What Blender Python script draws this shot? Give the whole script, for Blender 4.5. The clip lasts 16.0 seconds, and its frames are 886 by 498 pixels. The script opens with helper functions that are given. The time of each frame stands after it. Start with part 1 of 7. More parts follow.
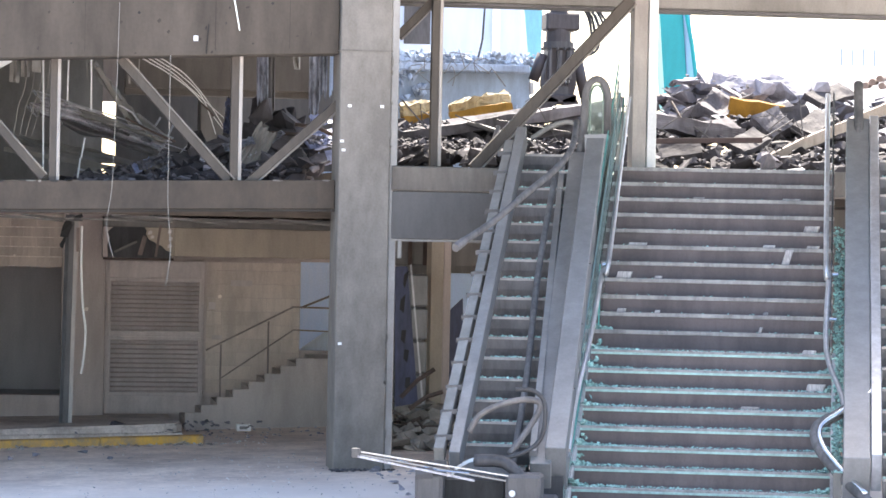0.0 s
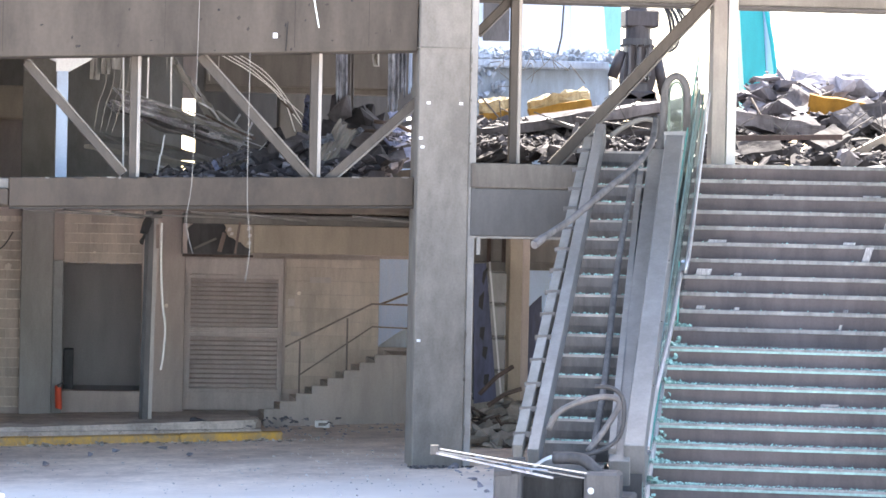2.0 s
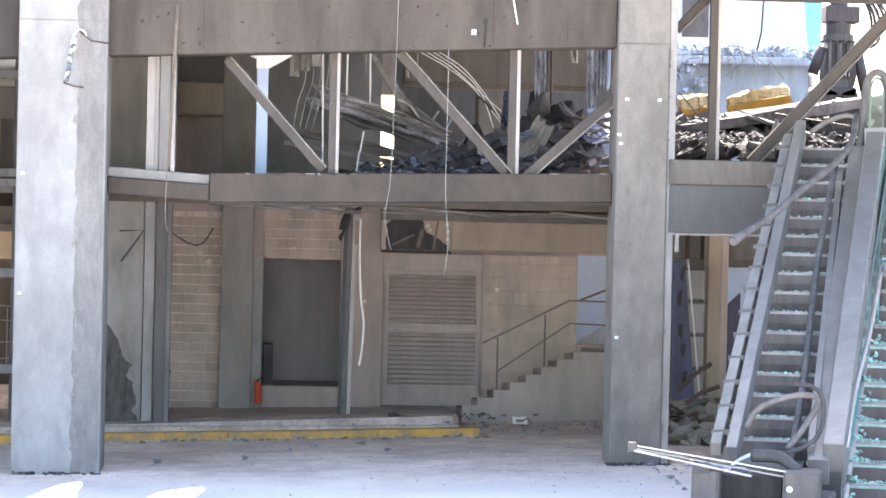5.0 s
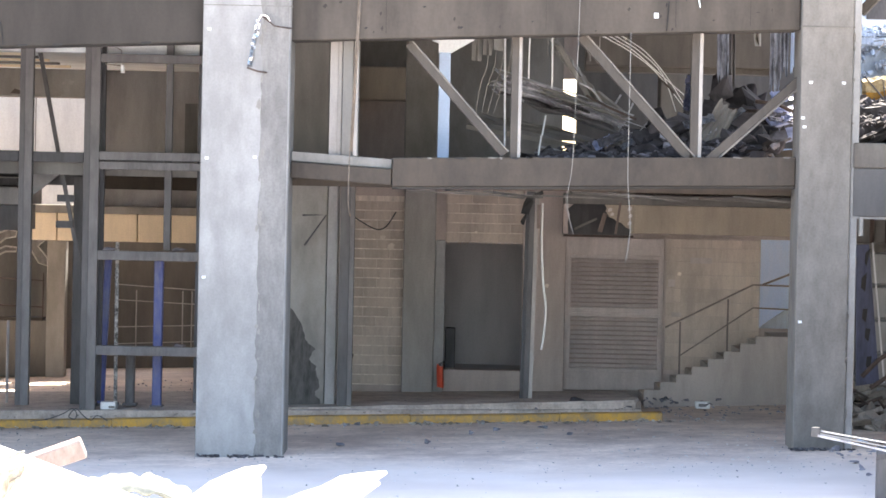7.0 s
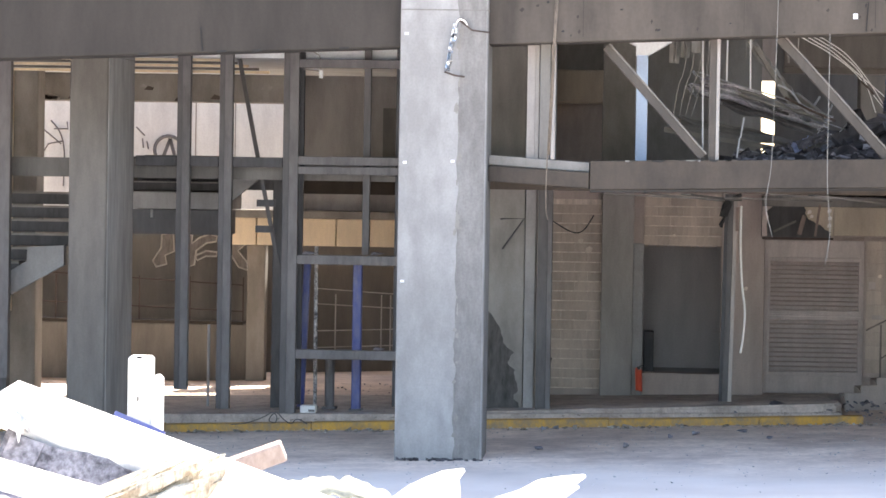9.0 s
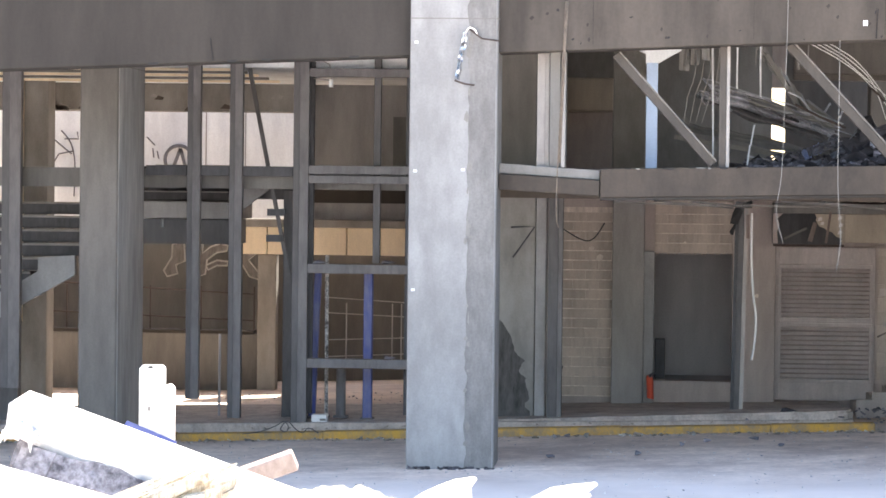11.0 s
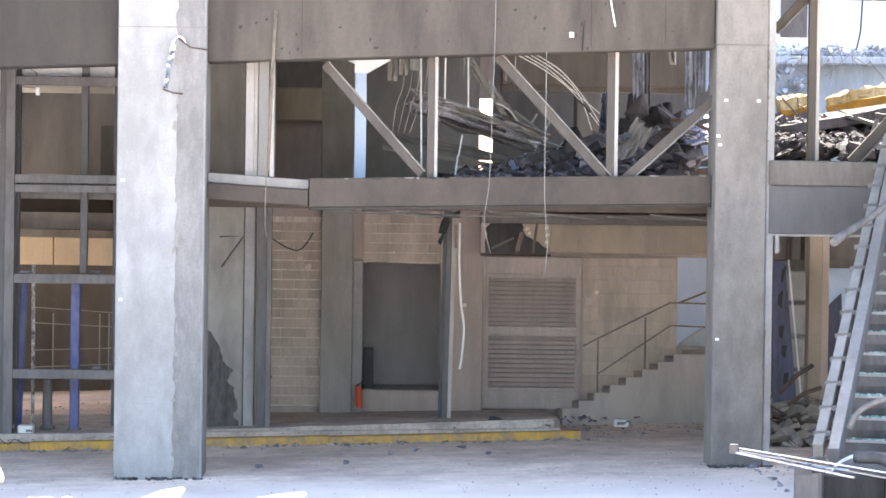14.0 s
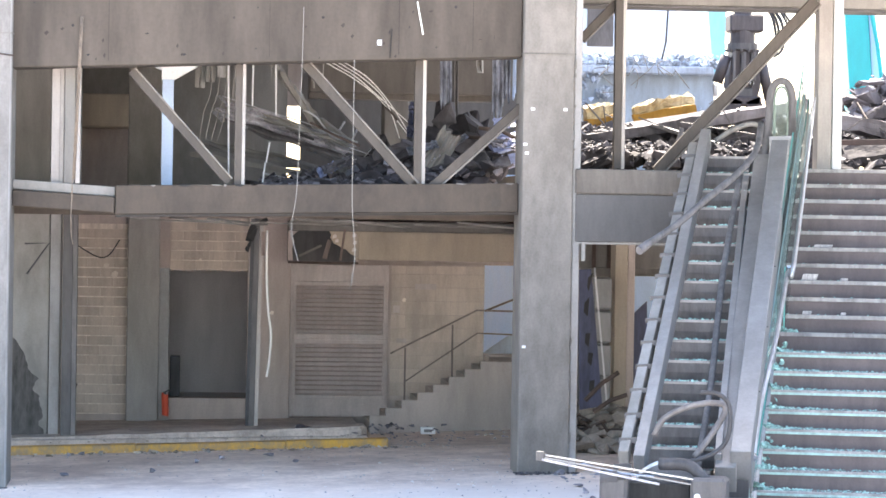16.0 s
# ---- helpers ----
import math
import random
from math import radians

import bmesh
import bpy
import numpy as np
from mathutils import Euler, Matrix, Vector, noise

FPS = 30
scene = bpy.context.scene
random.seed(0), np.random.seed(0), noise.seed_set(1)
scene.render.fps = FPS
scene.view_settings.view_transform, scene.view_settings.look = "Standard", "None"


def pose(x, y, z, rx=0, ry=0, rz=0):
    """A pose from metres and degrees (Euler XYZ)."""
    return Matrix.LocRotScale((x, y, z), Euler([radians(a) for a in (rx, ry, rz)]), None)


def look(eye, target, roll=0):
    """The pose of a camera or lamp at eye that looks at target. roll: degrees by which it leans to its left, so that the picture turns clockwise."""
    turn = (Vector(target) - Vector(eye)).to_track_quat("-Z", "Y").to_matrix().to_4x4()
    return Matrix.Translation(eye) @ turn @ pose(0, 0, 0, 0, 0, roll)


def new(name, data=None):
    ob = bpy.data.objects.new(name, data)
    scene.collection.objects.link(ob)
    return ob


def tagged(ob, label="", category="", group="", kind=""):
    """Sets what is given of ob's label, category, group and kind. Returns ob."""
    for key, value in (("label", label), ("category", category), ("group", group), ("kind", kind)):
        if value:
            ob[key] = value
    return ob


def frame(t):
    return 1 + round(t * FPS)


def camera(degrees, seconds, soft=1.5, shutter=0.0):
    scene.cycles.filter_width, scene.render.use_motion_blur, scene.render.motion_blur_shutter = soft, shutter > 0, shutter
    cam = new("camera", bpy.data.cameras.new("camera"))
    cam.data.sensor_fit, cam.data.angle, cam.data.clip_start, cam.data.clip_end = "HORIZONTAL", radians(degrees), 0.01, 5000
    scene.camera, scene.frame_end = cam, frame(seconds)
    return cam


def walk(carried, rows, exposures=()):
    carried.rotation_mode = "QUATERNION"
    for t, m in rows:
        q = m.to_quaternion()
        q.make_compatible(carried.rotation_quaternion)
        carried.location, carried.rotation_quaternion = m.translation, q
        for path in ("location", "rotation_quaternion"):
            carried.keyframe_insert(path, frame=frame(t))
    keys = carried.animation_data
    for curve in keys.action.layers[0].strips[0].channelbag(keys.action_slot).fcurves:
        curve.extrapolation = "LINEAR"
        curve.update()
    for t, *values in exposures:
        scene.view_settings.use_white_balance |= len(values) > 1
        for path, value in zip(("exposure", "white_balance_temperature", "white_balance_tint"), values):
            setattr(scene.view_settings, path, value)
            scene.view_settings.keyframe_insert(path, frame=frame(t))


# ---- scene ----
cam = camera(17.15, 16.0, soft=1.6)
EYE = 2.984
# seconds, yaw, pitch, roll: the camera turns where it stands
TURNS = [
    (0.0, -8.567, -0.640, -1.154),
    (0.5, -8.170, -0.771, -1.244),
    (1.0, -7.783, -0.832, -1.279),
    (1.5, -7.416, -0.848, -1.227),
    (2.0, -7.029, -0.730, -1.193),
    (2.5, -6.705, -0.654, -1.323),
    (3.0, -6.627, -0.670, -1.304),
    (3.5, -6.192, -0.733, -1.301),
    (4.0, -5.193, -0.753, -1.310),
    (4.2, -4.750, -0.755, -1.310),
    (6.3, -0.780, -1.190, -1.270),
    (6.5, -0.395, -1.225, -1.267),
    (7.0, 0.383, -1.268, -1.214),
    (7.5, 1.312, -1.308, -1.112),
    (8.0, 2.279, -1.329, -1.066),
    (8.5, 3.359, -1.299, -1.019),
    (9.0, 4.236, -1.271, -0.919),
    (9.2, 4.400, -1.240, -0.900),
    (10.2, 4.950, -1.160, -0.770),
    (11.5, 3.847, -1.088, -0.611),
    (12.0, 3.126, -1.108, -0.601),
    (12.5, 1.868, -1.110, -0.648),
    (13.0, 0.539, -0.996, -0.697),
    (13.5, -0.364, -0.894, -0.710),
    (14.0, -1.235, -0.849, -0.798),
    (14.5, -2.241, -0.718, -0.838),
    (15.0, -3.447, -0.590, -0.774),
    (15.5, -4.348, -0.633, -0.804),
    (16.0, -4.987, -0.644, -0.942),
]
EXPOSURES = [(0, 2.11), (0.5, 2.21), (1.5, 2.36), (3.5, 2.6), (4, 2.63), (6.5, 2.4), (8, 2.27), (9, 2.15), (12, 2.29), (13.5, 2.5), (14.5, 2.65), (16, 2.63)]
walk(cam, [(t, pose(0, 0, EYE, 90 + pitch, roll, yaw)) for t, yaw, pitch, roll in TURNS], exposures=[(t, stops, 6950 if t < 5 else 7150, 12) for t, stops in EXPOSURES])

# ---- light ----
SUN_ELEV, SUN_AZ = radians(50), radians(14)      # azimuth from +y towards +x
world = bpy.data.worlds.new("sky")
scene.world = world
world.use_nodes = True
wn = world.node_tree
sky = wn.nodes.new("ShaderNodeTexSky")
sky.sky_type = 'NISHITA'
sky.sun_disc = False
sky.sun_elevation, sky.sun_rotation = SUN_ELEV, SUN_AZ
sky.dust_density = 2.0
wn.links.new(sky.outputs[0], wn.nodes["Background"].inputs[0])
wn.nodes["Background"].inputs[1].default_value = 0.15
sun = new("sun", bpy.data.lights.new("sun", 'SUN'))
sun.data.energy, sun.data.angle, sun.data.color = 5.0, radians(0.6), (1.0, 0.95, 0.88)
sun_way = Vector((math.sin(SUN_AZ) * math.cos(SUN_ELEV), math.cos(SUN_AZ) * math.cos(SUN_ELEV), math.sin(SUN_ELEV)))
sun.matrix_world = look(sun_way * 60, (0, 0, 0))


# ---- materials ----
def material(name, base, rough=0.85, metal=0.0, var=0.25, scale=1.2, grain=40.0, bump=0.15, dirt=None, dirt_amt=0.5, island=0.0, fine_amt=0.16, streak=0.35):
    """Base colour with stains at a large scale, grain at a small one, and relief."""
    m = bpy.data.materials.new(name)
    m.use_nodes = True
    nt = m.node_tree
    n, l = nt.nodes, nt.links
    b = n["Principled BSDF"]
    b.inputs["Metallic"].default_value = metal
    tc = n.new("ShaderNodeTexCoord")
    big = n.new("ShaderNodeTexNoise")
    big.inputs["Scale"].default_value, big.inputs["Detail"].default_value, big.inputs["Roughness"].default_value = scale, 6, 0.62
    fine = n.new("ShaderNodeTexNoise")
    fine.inputs["Scale"].default_value, fine.inputs["Detail"].default_value = grain, 4
    geo = n.new("ShaderNodeNewGeometry")
    flat_map = n.new("ShaderNodeVectorMath")
    flat_map.operation = 'MULTIPLY'
    flat_map.inputs[1].default_value = (1, 1, streak)
    l.new(geo.outputs["Position"], flat_map.inputs[0])
    l.new(flat_map.outputs[0], big.inputs["Vector"])
    l.new(geo.outputs["Position"], fine.inputs["Vector"])
    ramp = n.new("ShaderNodeValToRGB")
    ramp.color_ramp.elements[0].position, ramp.color_ramp.elements[1].position = 0.40, 0.60
    c = Vector(base)
    d = Vector(dirt) if dirt else c * (1 - var)
    lo = c.lerp(d, dirt_amt if dirt else 1.0)
    hi = c * (1 + var * 0.6)
    ramp.color_ramp.elements[0].color = (*lo, 1)
    ramp.color_ramp.elements[1].color = (*[min(x, 0.95) for x in hi], 1)
    mid = n.new("ShaderNodeTexNoise")
    mid.inputs["Scale"].default_value, mid.inputs["Detail"].default_value, mid.inputs["Roughness"].default_value = scale * 4.7, 5, 0.65
    drip = n.new("ShaderNodeVectorMath")
    drip.operation = 'MULTIPLY'
    drip.inputs[1].default_value = (1, 1, streak * 0.6)
    l.new(geo.outputs["Position"], drip.inputs[0])
    l.new(drip.outputs[0], mid.inputs["Vector"])
    both = n.new("ShaderNodeMix")
    both.inputs[0].default_value = 0.42
    l.new(big.outputs[0], both.inputs[2])
    l.new(mid.outputs[0], both.inputs[3])
    l.new(both.outputs[0], ramp.inputs[0])
    mix = n.new("ShaderNodeMix")
    mix.data_type, mix.blend_type = 'RGBA', 'MULTIPLY'
    mix.inputs[0].default_value = fine_amt
    l.new(ramp.outputs[0], mix.inputs[6])
    fr = n.new("ShaderNodeValToRGB")
    fr.color_ramp.elements[0].position, fr.color_ramp.elements[1].position = 0.35, 0.6
    fr.color_ramp.elements[0].color = (0.55, 0.55, 0.55, 1)
    l.new(fine.outputs[0], fr.inputs[0])
    l.new(fr.outputs[0], mix.inputs[7])
    out = mix.outputs[2]
    if island:
        hsv = n.new("ShaderNodeHueSaturation")
        mr = n.new("ShaderNodeMapRange")
        mr.inputs[3].default_value, mr.inputs[4].default_value = 1 - island, 1 + island
        add = n.new("ShaderNodeMath")
        oi = n.new("ShaderNodeObjectInfo")
        l.new(geo.outputs["Random Per Island"], add.inputs[0])
        l.new(oi.outputs["Random"], add.inputs[1])
        fra = n.new("ShaderNodeMath")
        fra.operation = 'FRACT'
        l.new(add.outputs[0], fra.inputs[0])
        l.new(fra.outputs[0], mr.inputs[0])
        l.new(mr.outputs[0], hsv.inputs["Value"])
        l.new(out, hsv.inputs["Color"])
        out = hsv.outputs[0]
    l.new(out, b.inputs["Base Color"])
    rr = n.new("ShaderNodeMapRange")
    rr.inputs[3].default_value, rr.inputs[4].default_value = max(rough - 0.12, 0.03), min(rough + 0.12, 1)
    l.new(big.outputs[0], rr.inputs[0])
    l.new(rr.outputs[0], b.inputs["Roughness"])
    if bump:
        bp = n.new("ShaderNodeBump")
        bp.inputs["Strength"].default_value, bp.inputs["Distance"].default_value = bump, 0.01
        l.new(fine.outputs[0], bp.inputs["Height"])
        l.new(bp.outputs[0], b.inputs["Normal"])
    return m


CONC = material("cast_concrete", (0.275, 0.264, 0.248), dirt=(0.175, 0.164, 0.15), dirt_amt=0.7, scale=0.9, streak=0.6)
CONC_LIGHT = material("painted_concrete", (0.33, 0.327, 0.323), dirt=(0.258, 0.253, 0.248), dirt_amt=0.9, scale=1.1, bump=0.1, streak=0.75)
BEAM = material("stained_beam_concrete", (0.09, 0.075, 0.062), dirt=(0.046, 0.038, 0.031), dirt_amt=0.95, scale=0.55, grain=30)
BEAM_DARK = material("dark_beam_concrete", (0.046, 0.039, 0.033), dirt=(0.024, 0.02, 0.017), dirt_amt=0.8, scale=0.6, grain=30)
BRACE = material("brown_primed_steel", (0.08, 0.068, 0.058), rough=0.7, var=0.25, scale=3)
# lighter edge tone, painted in for the braces' sunlit right side
BRACE_LIT = material("sunlit_brace_edge", (0.22, 0.2, 0.18), rough=0.7, var=0.25, scale=3)
CONC_DARK = material("dark_concrete", (0.2, 0.19, 0.175), dirt=(0.10, 0.095, 0.09), dirt_amt=0.7, scale=0.8)
WALL = material("dusty_wall", (0.47, 0.4, 0.365), dirt=(0.34, 0.285, 0.258), dirt_amt=0.8, scale=0.7)
FLOOR = material("dusty_floor", streak=1.0, base=(0.66, 0.61, 0.575), dirt=(0.46, 0.425, 0.395), dirt_amt=0.9, scale=0.45, grain=14, fine_amt=0.3, bump=0.3)
STEEL = material("grey_painted_steel", (0.105, 0.101, 0.103), rough=0.6, var=0.3, scale=2.5, grain=60, bump=0.05)
STEEL_MID = material("mid_grey_painted_steel", (0.155, 0.148, 0.149), rough=0.6, dirt=(0.095, 0.09, 0.091), dirt_amt=0.8, scale=3.5, grain=60, bump=0.05)
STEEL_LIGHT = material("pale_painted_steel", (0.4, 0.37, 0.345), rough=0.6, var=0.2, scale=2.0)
GALV = material("aluminium", (0.55, 0.56, 0.58), rough=0.4, metal=0.7, var=0.2, scale=3, bump=0.03)
MORTAR = material("pale_mortar", (0.72, 0.64, 0.56), var=0.25, scale=4)
CONC_SOFFIT = material("dusty_soffit", (0.4, 0.35, 0.32), dirt=(0.29, 0.255, 0.23), dirt_amt=0.7, scale=0.8)
PALE_CRUMB = material("pale_crumbs", (0.5, 0.49, 0.48), var=0.2, scale=9, island=0.4)
YELLOW = material("yellow_kerb_paint", (0.55, 0.315, 0.065), dirt=(0.3, 0.225, 0.15), dirt_amt=0.95, scale=4.5, streak=1.0)
STEP = material("stair_stone", (0.16, 0.131, 0.128), dirt=(0.112, 0.092, 0.091), dirt_amt=0.7, scale=1.6)
NOSE_GREEN = material("green_nosing", (0.36, 0.56, 0.53), rough=0.35, var=0.25, scale=7)
NOSE = material("pale_nosing", (0.36, 0.345, 0.335), rough=0.6, var=0.35, scale=4)


BRICK = material("concrete_block", (0.52, 0.44, 0.375), dirt=(0.39, 0.33, 0.285), dirt_amt=0.8, scale=1.5, island=0.1)
BULKHEAD = material("ochre_plaster", (0.4, 0.34, 0.27), dirt=(0.29, 0.25, 0.205), dirt_amt=0.6, scale=1.0)
LOUVRE = material("dusty_louvre_paint", (0.46, 0.4, 0.378), rough=0.7, dirt=(0.35, 0.305, 0.28), scale=2)
NAVY = material("dark_navy_sheet", (0.05, 0.06, 0.11), rough=0.4, var=0.4, scale=4)
# blue stands for daylight in the light well
SKYBLUE = material("skylight_blue", (0.4, 0.58, 0.95), dirt=(0.6, 0.74, 0.95), dirt_amt=0.8, scale=2.5)
GLASS_EDGE = material("green_glass_edge", (0.12, 0.42, 0.38), rough=0.2, var=0.2, scale=8, bump=0.0)
BLUE = material("blue_paint", (0.035, 0.055, 0.22), rough=0.5, dirt=(0.3, 0.3, 0.32), dirt_amt=0.35, scale=5)
ORANGE = material("orange_red_enamel", (0.7, 0.085, 0.035), rough=0.35, var=0.2, scale=4, bump=0.02)
CHROME = material("bright_metal", (0.75, 0.76, 0.78), rough=0.22, metal=1.0, var=0.2, scale=5, bump=0.05)
RUBBER = material("black_rubber", (0.055, 0.055, 0.06), rough=0.6, var=0.4, scale=4)
BELT = material("dusty_handrail_belt", (0.125, 0.12, 0.12), rough=0.8, var=0.4, scale=4)
# also fills cracks, holes, slots and dents, for the shade inside
BLACK = material("flat_black", (0.03, 0.03, 0.03), rough=0.9, var=0.4, scale=6)
TEAL = material("turquoise_machine_paint", (0.003, 0.48, 0.5), rough=0.4, var=0.15, scale=1.0, bump=0.02)
WHITE = material("white_render", (0.8, 0.83, 0.86), dirt=(0.55, 0.56, 0.57), dirt_amt=0.6, scale=0.5)
PALE = material("pale_blue_render", (0.48, 0.6, 0.78), var=0.12, scale=0.4)
CREAM = material("cream_panel", (0.84, 0.72, 0.54), var=0.15, scale=0.8)
FOAM = material("yellow_foam", (0.5, 0.42, 0.26), dirt=(0.24, 0.19, 0.12), dirt_amt=0.7, scale=5, bump=0.5)
AMBER = material("amber_board", (0.36, 0.19, 0.03), var=0.3, scale=2)
WOOD = material("bleached_wood", (0.235, 0.185, 0.165), dirt=(0.15, 0.11, 0.095), dirt_amt=0.6, scale=6, grain=60, bump=0.4)
PAINTED_WOOD = material("white_painted_timber", (0.8, 0.79, 0.77), var=0.12, scale=5, bump=0.15)
PLASTIC = material("white_plastic", (0.82, 0.82, 0.8), rough=0.45, var=0.06, scale=5, bump=0.0)
CLOTH = material("grey_green_cloth", (0.3, 0.31, 0.26), var=0.35, scale=8, bump=0.3)
# rubble tones carry the heap's light: pale skylit crest, dark shaded foot
RUBBLE = material("broken_concrete", (0.17, 0.163, 0.185), dirt=(0.075, 0.07, 0.08), dirt_amt=0.7, scale=3, grain=25, bump=0.6, island=0.35)
RUBBLE_PALE = material("pale_broken_concrete", (0.3, 0.295, 0.335), dirt=(0.15, 0.145, 0.165), dirt_amt=0.7, scale=3, grain=25, bump=0.6, island=0.3)
RUBBLE_DARK = material("darkened_rubble", (0.085, 0.08, 0.09), dirt=(0.035, 0.033, 0.037), dirt_amt=0.8, scale=3, grain=25, bump=0.6, island=0.45)
ROCK = material("mottled_grey_rock", (0.36, 0.345, 0.375), dirt=(0.05, 0.046, 0.055), dirt_amt=0.92, scale=8, grain=50, bump=0.8, streak=1.0)
BARK = material("grey_torn_wood", (0.6, 0.55, 0.45), dirt=(0.24, 0.19, 0.13), dirt_amt=0.9, scale=16, grain=90, bump=0.8, streak=0.3)
RUST = material("rusty_steel", (0.085, 0.06, 0.05), rough=0.8, var=0.4, scale=6)
MACHINE = material("worn_machine_steel", (0.085, 0.075, 0.08), rough=0.55, metal=0.1, dirt=(0.035, 0.03, 0.03), scale=5)
SHARD = material("crushed_safety_glass", (0.36, 0.58, 0.53), rough=0.25, var=0.3, scale=20, island=0.45, bump=0.0)
WIRE = material("pale_cable", (0.33, 0.315, 0.29), rough=0.6, var=0.1, scale=5, bump=0.0)
CLAD = material("brushed_cladding", (0.27, 0.272, 0.275), rough=0.45, metal=0.35, var=0.18, scale=1.5, bump=0.03)
DECK = material("dusty_zinc_sheet", (0.5, 0.495, 0.53), rough=0.5, metal=0.1, dirt=(0.2, 0.195, 0.21), dirt_amt=0.8, scale=7, streak=1.0)
# white render tinted blue to paint in the skylight on it
STUB = material("skylight_blue_render", (0.5, 0.6, 0.7), dirt=(0.34, 0.4, 0.46), dirt_amt=0.8, scale=1.5)
TINT = material("tinted_panel", (0.26, 0.36, 0.36), rough=0.15, var=0.15, scale=1.0, bump=0.0)
PAPER = material("litter_paper", (0.55, 0.53, 0.52), dirt=(0.25, 0.22, 0.22), dirt_amt=0.8, scale=14, bump=0.0, island=0.25)
MARK = material("survey_sticker", (0.85, 0.88, 0.9), var=0.05, scale=9, bump=0.0)
PAINT_LINE = material("grey_spray_paint", (0.16, 0.16, 0.17), var=0.2, scale=9, bump=0.0)
PAINT_PALE = material("pale_spray_paint", (0.6, 0.57, 0.52), var=0.2, scale=9, bump=0.0)
STAIN = material("black_damp_stain", (0.09, 0.085, 0.08), dirt=(0.025, 0.024, 0.023), dirt_amt=0.95, rough=0.7, scale=5)


PILASTER = material("grey_dusty_pilaster", (0.36, 0.34, 0.325), dirt=(0.26, 0.245, 0.23), dirt_amt=0.8, scale=0.9)
BEAM_LANDING = material("landing_concrete", (0.15, 0.137, 0.123), dirt=(0.09, 0.08, 0.071), dirt_amt=0.9, scale=1.4)
# lightened to stand for the haze that greys the room
ROOM = material("haze_grey_room", (0.46, 0.435, 0.43), dirt=(0.36, 0.335, 0.335), dirt_amt=0.6, scale=0.6)
DUSTY_RAIL = material("dusty_brown_rail", (0.2, 0.165, 0.15), rough=0.7, var=0.3, scale=4)
CYAN_PALE = material("pale_cyan_machine_paint", (0.3, 0.72, 0.86), rough=0.4, var=0.2, scale=1.0, bump=0.02)
# crumbs given the same skylight tint as the wall stub
BLUE_RUBBLE = material("skylight_blue_lumps", (0.5, 0.57, 0.66), dirt=(0.27, 0.31, 0.37), dirt_amt=0.7, scale=3, bump=0.6, island=0.3)
BLUE_FILM = material("pale_lilac_blue_sheet", (0.33, 0.39, 0.62), rough=0.45, dirt=(0.16, 0.18, 0.28), dirt_amt=0.7, scale=4)
PAINT_DIM = material("thin_grey_spray_paint", (0.27, 0.25, 0.235), var=0.3, scale=9, bump=0.0)
PALE_WOOD = material("pinkish_bare_wood", (0.4, 0.325, 0.29), dirt=(0.27, 0.21, 0.185), dirt_amt=0.7, scale=7, grain=60, bump=0.4)
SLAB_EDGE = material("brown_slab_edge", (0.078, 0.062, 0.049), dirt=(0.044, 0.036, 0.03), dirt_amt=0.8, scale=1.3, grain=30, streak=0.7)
COLUMN = material("mottled_column_concrete", (0.2, 0.188, 0.173), dirt=(0.145, 0.135, 0.123), dirt_amt=0.9, scale=1.6, fine_amt=0.22, streak=0.7)
PANEL_GREY = material("dull_grey_steel_panel", (0.088, 0.087, 0.09), rough=0.6, var=0.2, scale=1.5, bump=0.04)
STUD = material("crumpled_blue_grey_stud", (0.27, 0.3, 0.37), rough=0.4, metal=0.3, dirt=(0.06, 0.065, 0.08), dirt_amt=0.9, scale=9, streak=0.4)
CHIPPED = material("chipped_white_paint", (0.6, 0.59, 0.58), dirt=(0.05, 0.045, 0.04), dirt_amt=0.95, scale=13, streak=1.0)
MAROON = material("dark_maroon_steel", (0.04, 0.022, 0.024), rough=0.6, var=0.4, scale=4)
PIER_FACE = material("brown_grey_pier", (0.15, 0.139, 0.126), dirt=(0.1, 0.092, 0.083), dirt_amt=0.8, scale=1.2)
# lighter copy for the pier's brighter side; the light is in the colour
PIER_SIDE = material("lit_pier_side", (0.4, 0.39, 0.375), dirt=(0.28, 0.27, 0.26), dirt_amt=0.9, scale=1.6)
WORN = material("worn_bare_concrete", (0.235, 0.228, 0.22), dirt=(0.17, 0.163, 0.157), dirt_amt=0.9, scale=2.2, fine_amt=0.25, streak=0.5)
DUST_STONE = material("dusty_beige_kerbstone", (0.5, 0.435, 0.39), dirt=(0.32, 0.275, 0.245), dirt_amt=0.9, scale=2.5, fine_amt=0.3, streak=1.0)
ROPE = material("tan_frayed_rope", (0.2, 0.16, 0.125), var=0.4, scale=30, bump=0.3)
# dark tone stands for the dimness of the upper storey
UPPER_DARK = material("darkened_concrete", (0.135, 0.123, 0.113), dirt=(0.08, 0.073, 0.068), dirt_amt=0.8, scale=0.8)
# darkest debris tone, for rubble that lies in shade
DIM_DEBRIS = material("darkened_blue_debris", (0.05, 0.047, 0.056), dirt=(0.022, 0.02, 0.023), dirt_amt=0.8, scale=3, grain=25, bump=0.6, island=0.5)
TAN = material("tan_broken_tile", (0.3, 0.265, 0.235), dirt=(0.17, 0.15, 0.13), var=0.3, scale=6, island=0.3)


